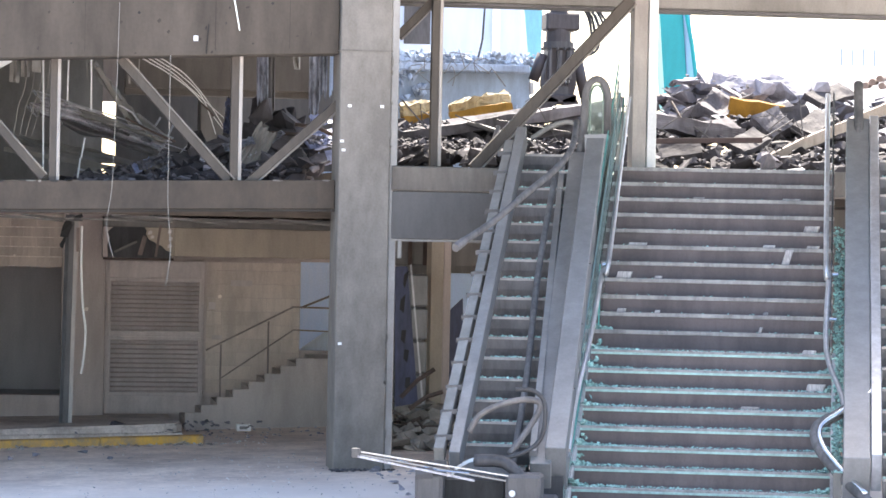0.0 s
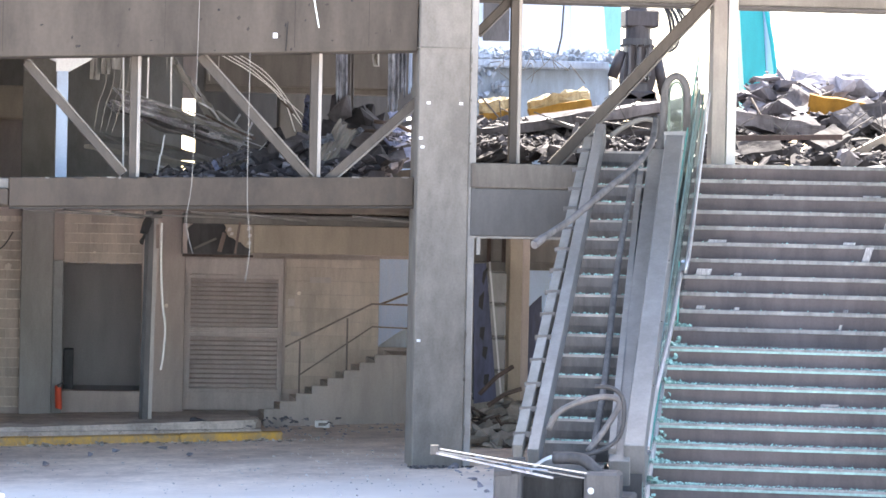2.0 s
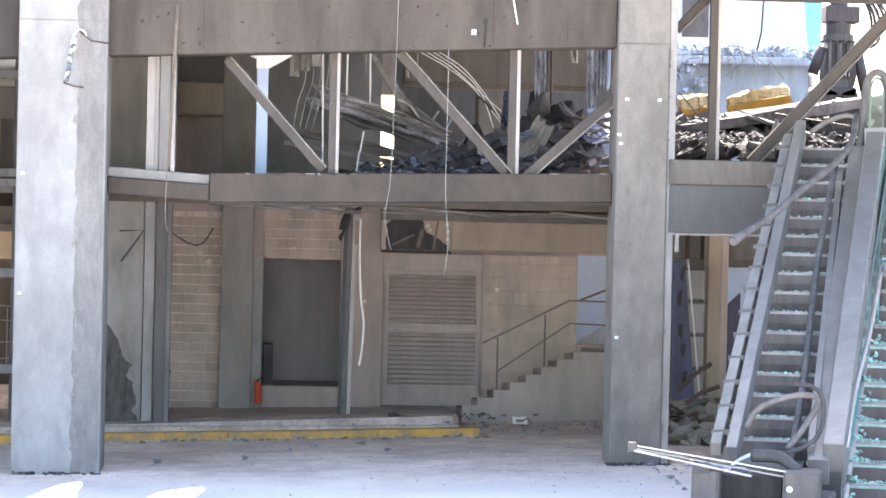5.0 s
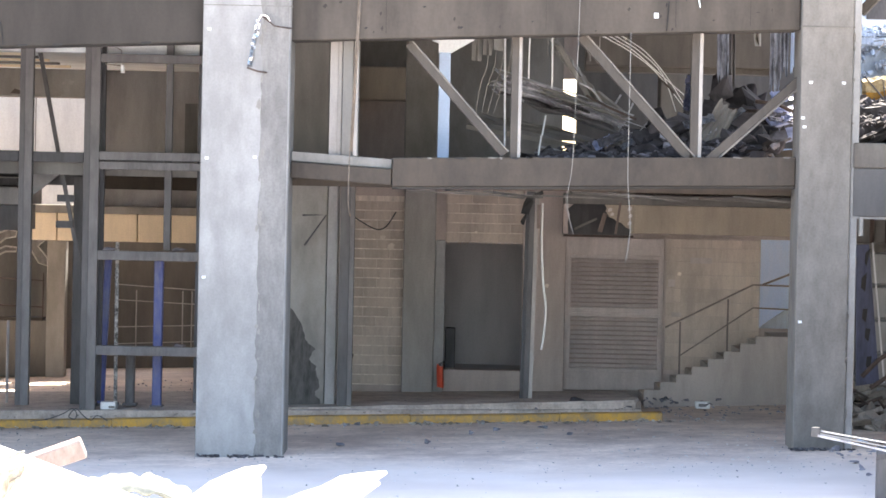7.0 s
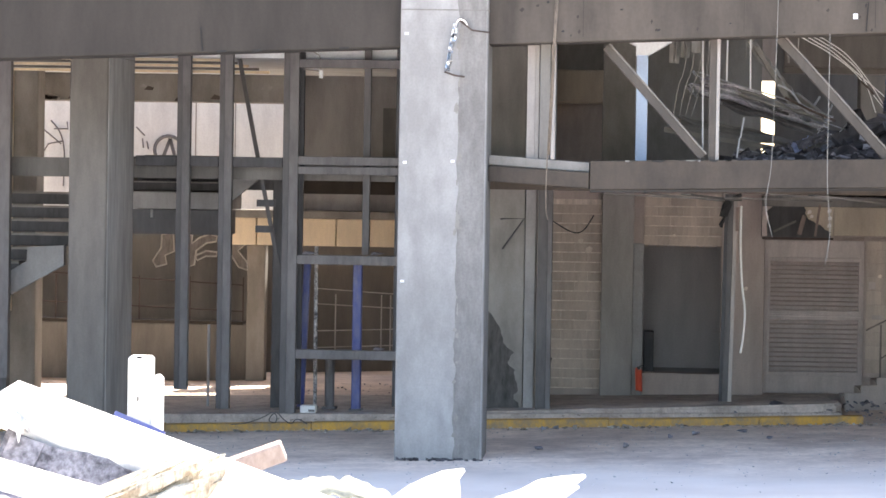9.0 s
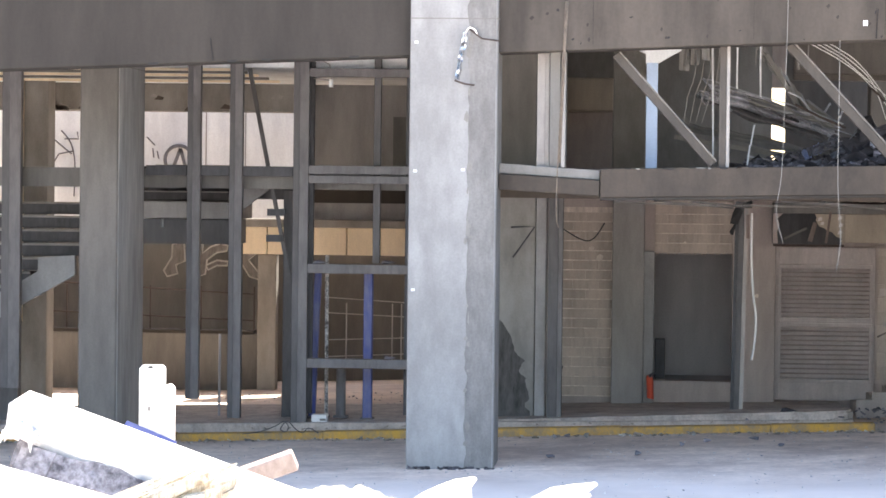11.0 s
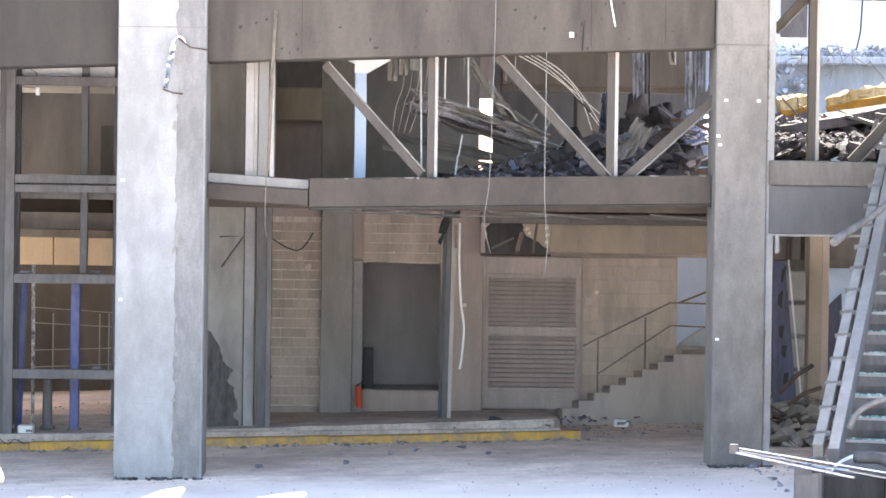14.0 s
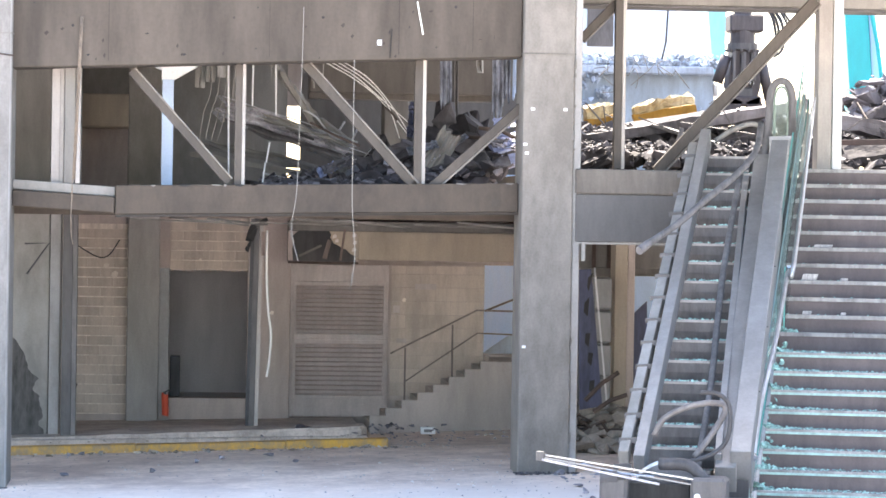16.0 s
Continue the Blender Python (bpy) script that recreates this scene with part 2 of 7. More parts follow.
def ground_material():
    """A trodden dusty road before the kerb, and smooth pale ground nearer, toned cooler to paint in skylight, with a
    wandering border between them.
    """
    m = material("dusty_ground", (0.86, 0.7, 0.605), dirt=(0.57, 0.46, 0.4), dirt_amt=0.9, scale=0.5, grain=14, fine_amt=0.35, bump=0.35, streak=1.0)
    nt = m.node_tree
    n, l = nt.nodes, nt.links
    base = n["Principled BSDF"].inputs["Base Color"]
    old = base.links[0].from_socket
    geo = n.new("ShaderNodeNewGeometry")
    sep = n.new("ShaderNodeSeparateXYZ")
    l.new(geo.outputs["Position"], sep.inputs[0])
    wave = n.new("ShaderNodeTexNoise")
    wave.inputs["Scale"].default_value, wave.inputs["Detail"].default_value = 0.45, 5
    l.new(geo.outputs["Position"], wave.inputs["Vector"])
    add = n.new("ShaderNodeMath")
    add.operation = 'MULTIPLY_ADD'
    add.inputs[1].default_value = 3.0
    l.new(wave.outputs[0], add.inputs[0])
    l.new(sep.outputs[1], add.inputs[2])
    edge = n.new("ShaderNodeMapRange")
    edge.inputs[1].default_value, edge.inputs[2].default_value = 31.6, 34.6
    edge.interpolation_type = 'SMOOTHSTEP'
    l.new(add.outputs[0], edge.inputs[0])
    # cooler tone of the nearer ground stands for light from the sky
    smooth = n.new("ShaderNodeTexNoise")
    smooth.inputs["Scale"].default_value, smooth.inputs["Detail"].default_value = 0.8, 6
    l.new(geo.outputs["Position"], smooth.inputs["Vector"])
    tone = n.new("ShaderNodeValToRGB")
    tone.color_ramp.elements[0].position, tone.color_ramp.elements[1].position = 0.35, 0.65
    tone.color_ramp.elements[0].color, tone.color_ramp.elements[1].color = (0.68, 0.63, 0.6, 1), (0.78, 0.73, 0.7, 1)
    l.new(smooth.outputs[0], tone.inputs[0])
    mix = n.new("ShaderNodeMix")
    mix.data_type = 'RGBA'
    l.new(edge.outputs[0], mix.inputs[0])
    l.new(tone.outputs[0], mix.inputs[6])
    l.new(old, mix.inputs[7])
    l.new(mix.outputs[2], base)
    return m


GROUND = ground_material()


def glass(name, tint, rough=0.02):
    m = bpy.data.materials.new(name)
    m.use_nodes = True
    b = m.node_tree.nodes["Principled BSDF"]
    b.inputs["Base Color"].default_value = (*tint, 1)
    b.inputs["Roughness"].default_value = rough
    b.inputs["Transmission Weight"].default_value = 1.0
    b.inputs["IOR"].default_value = 1.45
    return m


GLASS = glass("green_tinted_glass", (0.72, 0.9, 0.88), 0.06)


# ---- mesh helpers ----
def bm_box(bm, x0, x1, y0, y1, z0, z1, bevel=0.0):
    """A box with chamfered long edges."""
    r = bmesh.ops.create_cube(bm, size=1)
    vs = r["verts"]
    bmesh.ops.scale(bm, vec=(x1 - x0, y1 - y0, z1 - z0), verts=vs)
    bmesh.ops.translate(bm, vec=((x0 + x1) / 2, (y0 + y1) / 2, (z0 + z1) / 2), verts=vs)
    if bevel:
        es = {e for v in vs for e in v.link_edges}
        bmesh.ops.bevel(bm, geom=list(es), offset=bevel, segments=1, affect='EDGES', clamp_overlap=True)
    return bm


def bm_bar(bm, a, b, w, h, up=(0, 0, 1), bevel=0.0):
    """A bar of section w x h from a to b."""
    a, b = Vector(a), Vector(b)
    d = b - a
    z = d.normalized()
    x = z.cross(Vector(up))
    if x.length < 1e-4:
        x = Vector((1, 0, 0))
    x.normalize()
    y = z.cross(x)
    q = bmesh.new()
    bm_box(q, -w / 2, w / 2, -h / 2, h / 2, 0, d.length, bevel)
    m = Matrix((x, y, z)).transposed().to_4x4()
    m.translation = a
    bmesh.ops.transform(q, matrix=m, verts=q.verts)
    return merge(bm, q)


def merge(bm, q):
    me = bpy.data.meshes.new("tmp")
    q.to_mesh(me)
    q.free()
    bm.from_mesh(me)
    bpy.data.meshes.remove(me)
    return bm


def bm_tube(bm, pts, r, sides=8, taper=None):
    """A tube along points, closed at its ends."""
    pts = [Vector(p) for p in pts]
    rings = []
    n = len(pts)
    side = None
    for i, p in enumerate(pts):
        d = (pts[min(i + 1, n - 1)] - pts[max(i - 1, 0)]).normalized()
        s = d.cross(Vector((0, 0, 1)) if abs(d.z) < 0.95 else Vector((1, 0, 0))).normalized()
        if side is not None:
            s = (side - d * side.dot(d)).normalized()
        side = s
        t = s.cross(d)
        rad = r if taper is None else r + (taper - r) * i / (n - 1)
        rings.append([bm.verts.new(p + (s * math.cos(2 * math.pi * k / sides) + t * math.sin(2 * math.pi * k / sides)) * rad) for k in range(sides)])
    for i in range(n - 1):
        for k in range(sides):
            bm.faces.new((rings[i][k], rings[i][(k + 1) % sides], rings[i + 1][(k + 1) % sides], rings[i + 1][k]))
    bm.faces.new(rings[0][::-1])
    bm.faces.new(rings[-1])
    return bm


def bm_prism(bm, poly, axis, lo, hi):
    """A polygon of (a, b) pulled along an axis: 'y' takes (x, z), 'x' takes (y, z), 'z' takes (x, y)."""
    f = {'y': lambda a, b, c: (a, c, b), 'x': lambda a, b, c: (c, a, b), 'z': lambda a, b, c: (a, b, c)}[axis]
    lows = [bm.verts.new(f(a, b, lo)) for a, b in poly]
    highs = [bm.verts.new(f(a, b, hi)) for a, b in poly]
    bm.faces.new(lows)
    bm.faces.new(highs[::-1])
    k = len(poly)
    for i in range(k):
        bm.faces.new((lows[i], highs[i], highs[(i + 1) % k], lows[(i + 1) % k]))
    bmesh.ops.recalc_face_normals(bm, faces=bm.faces[:])
    return bm


def part(name, bm, mat, parent=None, label="", smooth=False):
    me = bpy.data.meshes.new(name)
    bm.to_mesh(me)
    bm.free()
    me.materials.append(mat)
    if smooth:
        for p in me.polygons:
            p.use_smooth = True
    ob = new(name, me)
    if parent is not None:
        ob.parent = parent
    if label:
        ob["label"] = label
    return ob


def thing(name, label, category, group="", kind="", at=None):
    return tagged(new(name) if at is None else _place(new(name), at), label, category, group, kind)


def _place(ob, m):
    ob.matrix_world = m
    return ob


def box(*a, bevel=0.0):
    return bm_box(bmesh.new(), *a, bevel=bevel)


def bar(*a, **k):
    return bm_bar(bmesh.new(), *a, **k)


def eased(pts, cuts=4):
    """Points along a smooth curve that passes through all those given."""
    pts = [Vector(p) for p in pts]
    out = []
    for i in range(len(pts) - 1):
        a, b, c, d = pts[max(i - 1, 0)], pts[i], pts[i + 1], pts[min(i + 2, len(pts) - 1)]
        for k in range(cuts):
            t = k / cuts
            out.append(0.5 * (2 * b + (c - a) * t + (2 * a - 5 * b + 4 * c - d) * t * t + (3 * b - a - 3 * c + d) * t ** 3))
    return out + [pts[-1]]


def tube(pts, *a, **k):
    return bm_tube(bmesh.new(), eased(pts) if 4 <= len(pts) <= 12 else pts, *a, **k)


def prism(*a):
    return bm_prism(bmesh.new(), *a)


def sloped(bm, z_of):
    """Shifts each vertex up by z_of(x)."""
    for v in bm.verts:
        v.co.z += z_of(v.co.x)
    return bm


def struct(name, bm, mat, label, category="structure"):
    return tagged(part(name, bm, mat), label, category, kind="structure")


# ---- ground ----
def ground_z(x, y):
    """The forecourt falls gently towards the left."""
    t = min(max((x - 4.5) / -12.0, 0), 1)
    return 0.10 - 0.40 * t


# ---- rubble ----
def chunk_kinds(n, seed):
    """A few jagged stones: hulls of scattered points."""
    rnd = random.Random(seed)
    kinds = []
    for _ in range(n):
        bm = bmesh.new()
        for _ in range(rnd.randint(9, 13)):
            v = Vector([rnd.uniform(-1, 1) for _ in range(3)])
            v *= 1 / max(abs(v.x), abs(v.y), abs(v.z)) * rnd.uniform(0.75, 1.0)
            bm.verts.new(v)
        h = bmesh.ops.convex_hull(bm, input=bm.verts[:])
        bmesh.ops.delete(bm, geom=[g for g in h["geom_interior"] if isinstance(g, bmesh.types.BMVert)], context='VERTS')
        bm.verts.index_update()
        kinds.append((np.array([v.co[:] for v in bm.verts]), [[v.index for v in f.verts] for f in bm.faces]))
        bm.free()
    return kinds


CHUNKS = chunk_kinds(14, 5)


def heap(name, spots, mat, label, category="rubble", parent=None, kind="stuff"):
    """Stones at spots of (place, half sizes, turn), joined into one mesh."""
    verts, faces, base = [], [], 0
    rnd = random.Random(len(spots))
    for place, half, turn in spots:
        vs, fs = rnd.choice(CHUNKS)
        m = np.array(Euler(turn).to_matrix())
        verts.append((vs * np.array(half)) @ m.T + np.array(place))
        faces += [[i + base for i in f] for f in fs]
        base += len(vs)
    me = bpy.data.meshes.new(name)
    me.from_pydata(np.concatenate(verts).tolist(), [], faces)
    me.materials.append(mat)
    ob = new(name, me)
    ob.parent = parent
    return tagged(ob, label, category, kind=kind)


def scatter(seed, n, x0, x1, y0, y1, top, size, floor=0.0, flat=0.6, deep=0.5):
    """Spots for a heap whose surface is top(x, y) over its floor."""
    rnd = random.Random(seed)
    spots = []
    for _ in range(n):
        x, y = rnd.uniform(x0, x1), rnd.uniform(y0, y1)
        s = size * rnd.uniform(0.35, 1.0) ** 1.6 + size * 0.12
        fl = floor(x, y) if callable(floor) else floor
        h = top(x, y)
        if h <= 0.01:
            z = fl + s * 0.3
        else:
            z = fl + h * (1 - deep * rnd.random() ** 2)
        spots.append(((x, y, z), (s * rnd.uniform(0.6, 1.3), s * rnd.uniform(0.6, 1.2), s * rnd.uniform(0.3, 1.0) * flat), (rnd.uniform(-0.6, 0.6), rnd.uniform(-0.6, 0.6), rnd.uniform(0, 6.3))))
    return spots


def torn(a, b, w, mat, parent=None, name="sheet", seed=1, thick=0.015, lean=0.1):
    """A long sheet from a to b with ragged edges, seen broadside."""
    a, b = Vector(a), Vector(b)
    rnd = random.Random(seed)
    d = b - a
    nrm = Vector((-d.z, 0, d.x)).normalized()
    n = 16
    bm = bmesh.new()
    rows = []
    for k in range(n + 1):
        p = a + d * k / n
        up, dn = w * 0.5 * rnd.uniform(0.65, 1.1), w * 0.5 * rnd.uniform(0.75, 1.1)
        mid = Vector((0, rnd.uniform(-0.04, 0.04), 0))
        rows.append([bm.verts.new(p + nrm * up + Vector((0, lean, 0))), bm.verts.new(p + nrm * w * 0.12 + mid), bm.verts.new(p - nrm * w * 0.14 - mid), bm.verts.new(p - nrm * dn - Vector((0, lean, 0)))])
    for r, s in zip(rows, rows[1:]):
        for j in range(3):
            bm.faces.new((r[j], r[j + 1], s[j + 1], s[j]))
    ex = bmesh.ops.extrude_face_region(bm, geom=bm.faces[:])
    bmesh.ops.translate(bm, vec=(0, thick, 0), verts=[g for g in ex["geom"] if isinstance(g, bmesh.types.BMVert)])
    bmesh.ops.recalc_face_normals(bm, faces=bm.faces[:])
    return part(name, bm, mat, parent)


def sheet(name, xs, ys, z_of, mat):
    bm = bmesh.new()
    vs = [[bm.verts.new((x, y, z_of(x, y))) for x in xs] for y in ys]
    for j in range(len(ys) - 1):
        for i in range(len(xs) - 1):
            bm.faces.new((vs[j][i], vs[j][i + 1], vs[j + 1][i + 1], vs[j + 1][i]))
    return part(name, bm, mat, smooth=True)


xs = [-1500, -600, -200, -80, -40] + [-30 + 0.5 * i for i in range(121)] + [40, 80, 200, 600, 1500]
ys = [-1500, -600, -200, -60, -20, -5] + [0.5 * i for i in range(0, 121)] + [70, 100, 200, 600, 1500]
tagged(sheet("ground", xs, ys, lambda x, y: ground_z(x, y) + 0.012 * noise.noise(Vector((x * 0.7, y * 0.7, 0))), GROUND), "grey dusty concrete forecourt strewn with rubble", "ground", kind="structure")


# ---- facade: columns, beams, slabs ----
def tilt(x):
    return 0.0415 * (x - 3.75)


def sticker(place, w=0.042, h=0.03, parent=None):
    x, y, z = place
    return part("sticker", box(x - w / 2, x + w / 2, y - 0.004, y - 0.001, z - h / 2, z + h / 2), MARK, parent)


column_a = thing("column", "grey cast concrete column with small white survey marks", "column", "facade columns", "structure")
part("shaft", box(3.77, 4.35, 33.0, 33.75, 0.0, 9.2, bevel=0.012), COLUMN, column_a)
# paler colour paints the sun grazing the column's right side
part("lit_edge", box(4.353, 4.44, 33.03, 33.7, 0.0, 9.2, bevel=0.01), CONC_LIGHT, column_a, "edge strip paled for grazing sun")
part("collar", box(3.755, 4.36, 32.985, 33.5, 4.83, 4.845), CONC_DARK, column_a)
for p in ((3.8, 33.0, 3.81), (3.82, 33.0, 3.71), (3.88, 33.0, 4.21), (4.25, 33.0, 4.21), (3.82, 33.0, 1.52)):
    sticker(p, parent=column_a)
column_b = thing("column", "pale painted concrete column with a darker worn strip", "column", "facade columns", "structure")
part("shaft", box(-2.95, -1.965, 33.0, 33.9, -0.3, 9.2, bevel=0.015), CONC_LIGHT, column_b)
rag_edge = [(-2.285 + 0.035 * noise.noise(Vector((k * 0.31, 2, 0))) + 0.02 * noise.noise(Vector((k * 1.1, 5, 0))), -0.28 + 0.08 * k) for k in range(118)]
part("worn_strip", prism([(-1.984, -0.28), (-1.984, 9.1)] + rag_edge[::-1], 'y', 32.995, 32.999), WORN, column_b, "darker unpainted concrete strip")
part("worn_return", box(-1.964, -1.96, 33.02, 33.88, -0.28, 9.1), WORN, column_b)
part("joint", box(-2.953, -1.95, 32.994, 33.3, 4.935, 4.945), CONC_DARK, column_b)
for p in ((-2.34, 33.0, 3.24), (-2.88, 33.0, 3.22), (-2.89, 33.0, 1.88), (-2.88, 33.0, 4.67)):
    sticker(p, parent=column_b)
bracket = tagged(torn((-2.32, 32.92, 4.78), (-2.41, 32.9, 4.25), 0.06, CHROME, None, "torn_bracket", 12, thick=0.006, lean=0.02), "torn crumpled bright metal strip hanging from a column", "bracket")
part("curl", tube([(-2.32, 32.93, 4.77), (-2.28, 32.9, 4.83), (-2.22, 32.92, 4.81), (-2.19, 32.95, 4.74)], 0.014, 6), CHROME, bracket)
part("hook", tube([(-2.44, 32.9, 4.24), (-2.32, 32.9, 4.2), (-2.22, 32.95, 4.19)], 0.012, 6), RUST, bracket)
part("wire", tube([(-2.28, 32.97, 4.82), (-2.14, 32.9, 4.71), (-1.95, 32.97, 4.69)], 0.01, 6), RUST, bracket)

rnd = random.Random(17)
for k in range(26):
    z_ = rnd.uniform(0.1, 4.7)
    w_, h_ = rnd.uniform(0.008, 0.03), rnd.uniform(0.02, 0.12)
    x_ = rnd.choice((-2.3, -2.28, -2.27, -2.25)) + rnd.uniform(-0.01, 0.01)
    y_ = 32.997
    part("chip", prism([(x_ - w_, z_), (x_ + w_ * rnd.random(), z_ - h_ * 0.3), (x_ + w_, z_ + h_ * 0.4), (x_ + w_ * 0.2, z_ + h_), (x_ - w_ * 0.7, z_ + h_ * 0.6)], 'y', y_ - 0.005 - 0.0004 * k, y_ + 0.01), CONC, column_b)
for k in range(16):
    z_ = rnd.uniform(0.1, 4.7)
    w_, h_ = rnd.uniform(0.006, 0.02), rnd.uniform(0.02, 0.1)
    x_ = rnd.choice((4.34, 4.352, 4.36))
    part("chip", prism([(x_ - w_, z_), (x_ + w_ * rnd.random(), z_ - h_ * 0.3), (x_ + w_, z_ + h_ * 0.4), (x_ + w_ * 0.2, z_ + h_), (x_ - w_ * 0.7, z_ + h_ * 0.6)], 'y', 32.995, 33.03), CONC_DARK, column_a)

column_c = thing("column", "dark grey concrete column behind the steel frame", "column", "facade columns", "structure")
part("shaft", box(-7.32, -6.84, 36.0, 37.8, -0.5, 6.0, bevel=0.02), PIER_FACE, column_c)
# thin facing that paints the brighter light on this side
part("lit_side", box(-6.839, -6.832, 36.03, 37.78, -0.4, 5.9), PIER_SIDE, column_c, "side face paled for the light it catches")
part("head_joint", box(-7.325, -6.83, 35.995, 37.81, 4.505, 4.515), CONC, column_c)

# top at 9 m is out of view, set to shadow the forecourt
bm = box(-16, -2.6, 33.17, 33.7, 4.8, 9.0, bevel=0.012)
beam_l = struct("beam_upper_left", sloped(bm, tilt), BEAM_DARK, "dark concrete edge beam", "beam")
for x in (-3.6, -4.6, -5.0, -5.9):
    part("chip", sloped(box(x - 0.06, x + 0.05, 33.165, 33.2, 4.8, 4.825), tilt), BLACK, beam_l)
part("crack", bar((-5.22, 33.16, 4.45), (-5.25, 33.16, 4.71), 0.012, 0.01), BLACK, beam_l)
# unseen upper part added likewise, for the length of the shadow
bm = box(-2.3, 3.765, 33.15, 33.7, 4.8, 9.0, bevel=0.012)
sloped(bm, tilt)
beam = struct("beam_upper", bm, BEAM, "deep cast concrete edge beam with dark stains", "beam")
# board joints and bolt holes cast into the beam
for x in (-0.9, 0.9, 2.36, 3.2):
    part("joint", sloped(box(x - 0.003, x + 0.003, 33.147, 33.2, 4.86, 6.4), tilt), BEAM_DARK, beam)
part("crack", bar((2.26, 33.14, 4.76), (2.28, 33.14, 5.09), 0.012, 0.01), BLACK, beam)
part("sticker", box(2.14 - 0.025, 2.14 + 0.025, 33.14, 33.146, 4.93 - 0.03, 4.93 + 0.03), MARK, beam)
for k in range(30):
    x_, z_ = rnd.uniform(-1.9, 3.6), rnd.choice((4.86, 4.9, 5.1, 5.3, 5.5)) + rnd.uniform(-0.03, 0.15)
    w_, h_ = rnd.uniform(0.006, 0.03), rnd.uniform(0.006, 0.03)
    part("pock", sloped(prism([(x_ - w_, z_), (x_, z_ - h_), (x_ + w_, z_ + h_ * 0.2), (x_ + w_ * 0.3, z_ + h_)], 'y', 33.146, 33.17), tilt), BLACK if k % 4 == 0 else BEAM_DARK, beam)
for x, z in ((-1.3, 5.05), (0.2, 5.4), (1.5, 5.2), (3.0, 5.35)):
    # solid black plug painted for the dark inside a bolt hole
    part("bolt_hole", tube([(x, 33.142, z), (x, 33.3, z)], 0.016, 8), BLACK, beam)

bm = box(-0.8, 3.765, 33.3, 33.8, 3.04, 3.37, bevel=0.01)
sloped(bm, lambda x: 0.022 * (x - 3.75))
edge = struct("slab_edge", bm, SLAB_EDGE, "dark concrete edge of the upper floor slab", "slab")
# flashing darkened to join the shade line below the slab
part("flashing", sloped(box(-0.8, 3.76, 33.28, 33.5, 3.012, 3.036), lambda x: 0.022 * (x - 3.75)), BEAM_DARK, edge)
r9 = random.Random(91)
for k in range(15):
    x_ = r9.uniform(-0.75, 3.7)
    w_, h_ = r9.uniform(0.015, 0.08), r9.uniform(0.008, 0.025)
    z_ = 3.37 + 0.022 * (x_ - 3.75)
    part("chip", prism([(x_ - w_, z_ - h_ * 0.6), (x_ + w_ * 0.3, z_ - h_), (x_ + w_, z_ - h_ * 0.3), (x_ + w_ * 0.8, z_ + 0.004), (x_ - w_, z_ + 0.004)], 'y', 33.296, 33.33), (CONC_DARK, BLACK, BEAM)[k % 3], edge)
part("repair_patch", box(3.46, 3.56, 33.297, 33.302, 3.1, 3.18), BEAM, edge)
bm = box(-1.955, -0.81, 33.32, 33.8, 3.02, 3.2, bevel=0.008)
sloped(bm, lambda x: -0.055 * (x + 1.95))
edge2 = struct("slab_edge_stepped", bm, SLAB_EDGE, "chipped concrete ledge beside the column", "slab")
part("upper_ledge", sloped(box(-1.955, -0.81, 33.42, 33.8, 3.21, 3.32, bevel=0.006), lambda x: -0.06 * (x + 1.95)), CONC, edge2)
struct("floor_upper", box(-2.9, 4.4, 33.81, 41.3, 2.95, 3.2), CONC_SOFFIT, "dusty concrete floor of the upper storey", "floor")
# dark strip added for the shade just under the floor's edge
struct("soffit_shade_strip", box(-2.25, 4.4, 33.79, 33.808, 2.93, 3.06), SLAB_EDGE, "dark strip standing for shade under the upper floor", "slab")
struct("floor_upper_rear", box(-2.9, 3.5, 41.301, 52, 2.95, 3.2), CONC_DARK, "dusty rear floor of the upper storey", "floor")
struct("floor_upper_left", box(-16, -2.95, 37.9, 39.6, 3.0, 3.25), CONC_DARK, "concrete walkway of the upper storey", "floor")
struct("roof_slab", box(-16, 4.4, 33.71, 41.3, 6.4, 7.0), CONC_DARK, "concrete roof slab", "roof")
# two unseen slabs added; the gap between them shapes the sunlit strip
struct("sun_block_far", box(-5.94 + 1.3, 3.5, 49.201, 57, 6.4, 7.0), CONC_DARK, "unseen far slab added to block the sun", "roof")
struct("sun_block_rear", box(-16, 3.5, 41.301, 49.2, 6.4, 7.0), CONC_DARK, "unseen rear slab sized to shade the bay floor", "roof")
# walls out of view, added at both ends against stray sunlight
struct("light_block_left", box(-16.3, -16, 33, 60, -0.6, 7.0), WALL, "unseen wall added to shut out stray sun", "wall")
struct("light_block_right", box(30, 30.3, 33.5, 60, -0.3, 3.4), WALL, "unseen wall added to shut out stray sun", "wall")

# right side: floor of the upper level, fascia, posts, diagonal
# dark floor colour stands for shade in the heap's gaps
struct("floor_upper_right", box(4.46, 30, 36.2, 70, 3.2, 3.55), BEAM_DARK, "concrete upper floor slab on the demolition side", "floor")
plat = thing("landing_block", "concrete landing edge over a grey steel panel", "landing", kind="structure")
part("edge", box(4.376, 6.2, 32.99, 36.2, 3.262, 3.545, bevel=0.015), BEAM_LANDING, plat)
part("panel", box(4.385, 6.0, 33.015, 33.3, 2.72, 3.258, bevel=0.006), PANEL_GREY, plat, "dark grey painted steel panel")
land_panel = next(o for o in plat.children if o.name.startswith("panel"))
for k in range(5):
    part("rivet", tube([(4.5 + 0.34 * k, 33.016, 3.22), (4.5 + 0.34 * k, 33.008, 3.22)], 0.009, 8), STEEL, land_panel)
part("drip", box(4.39, 5.7, 33.02, 33.28, 2.69, 2.715), CONC, plat)
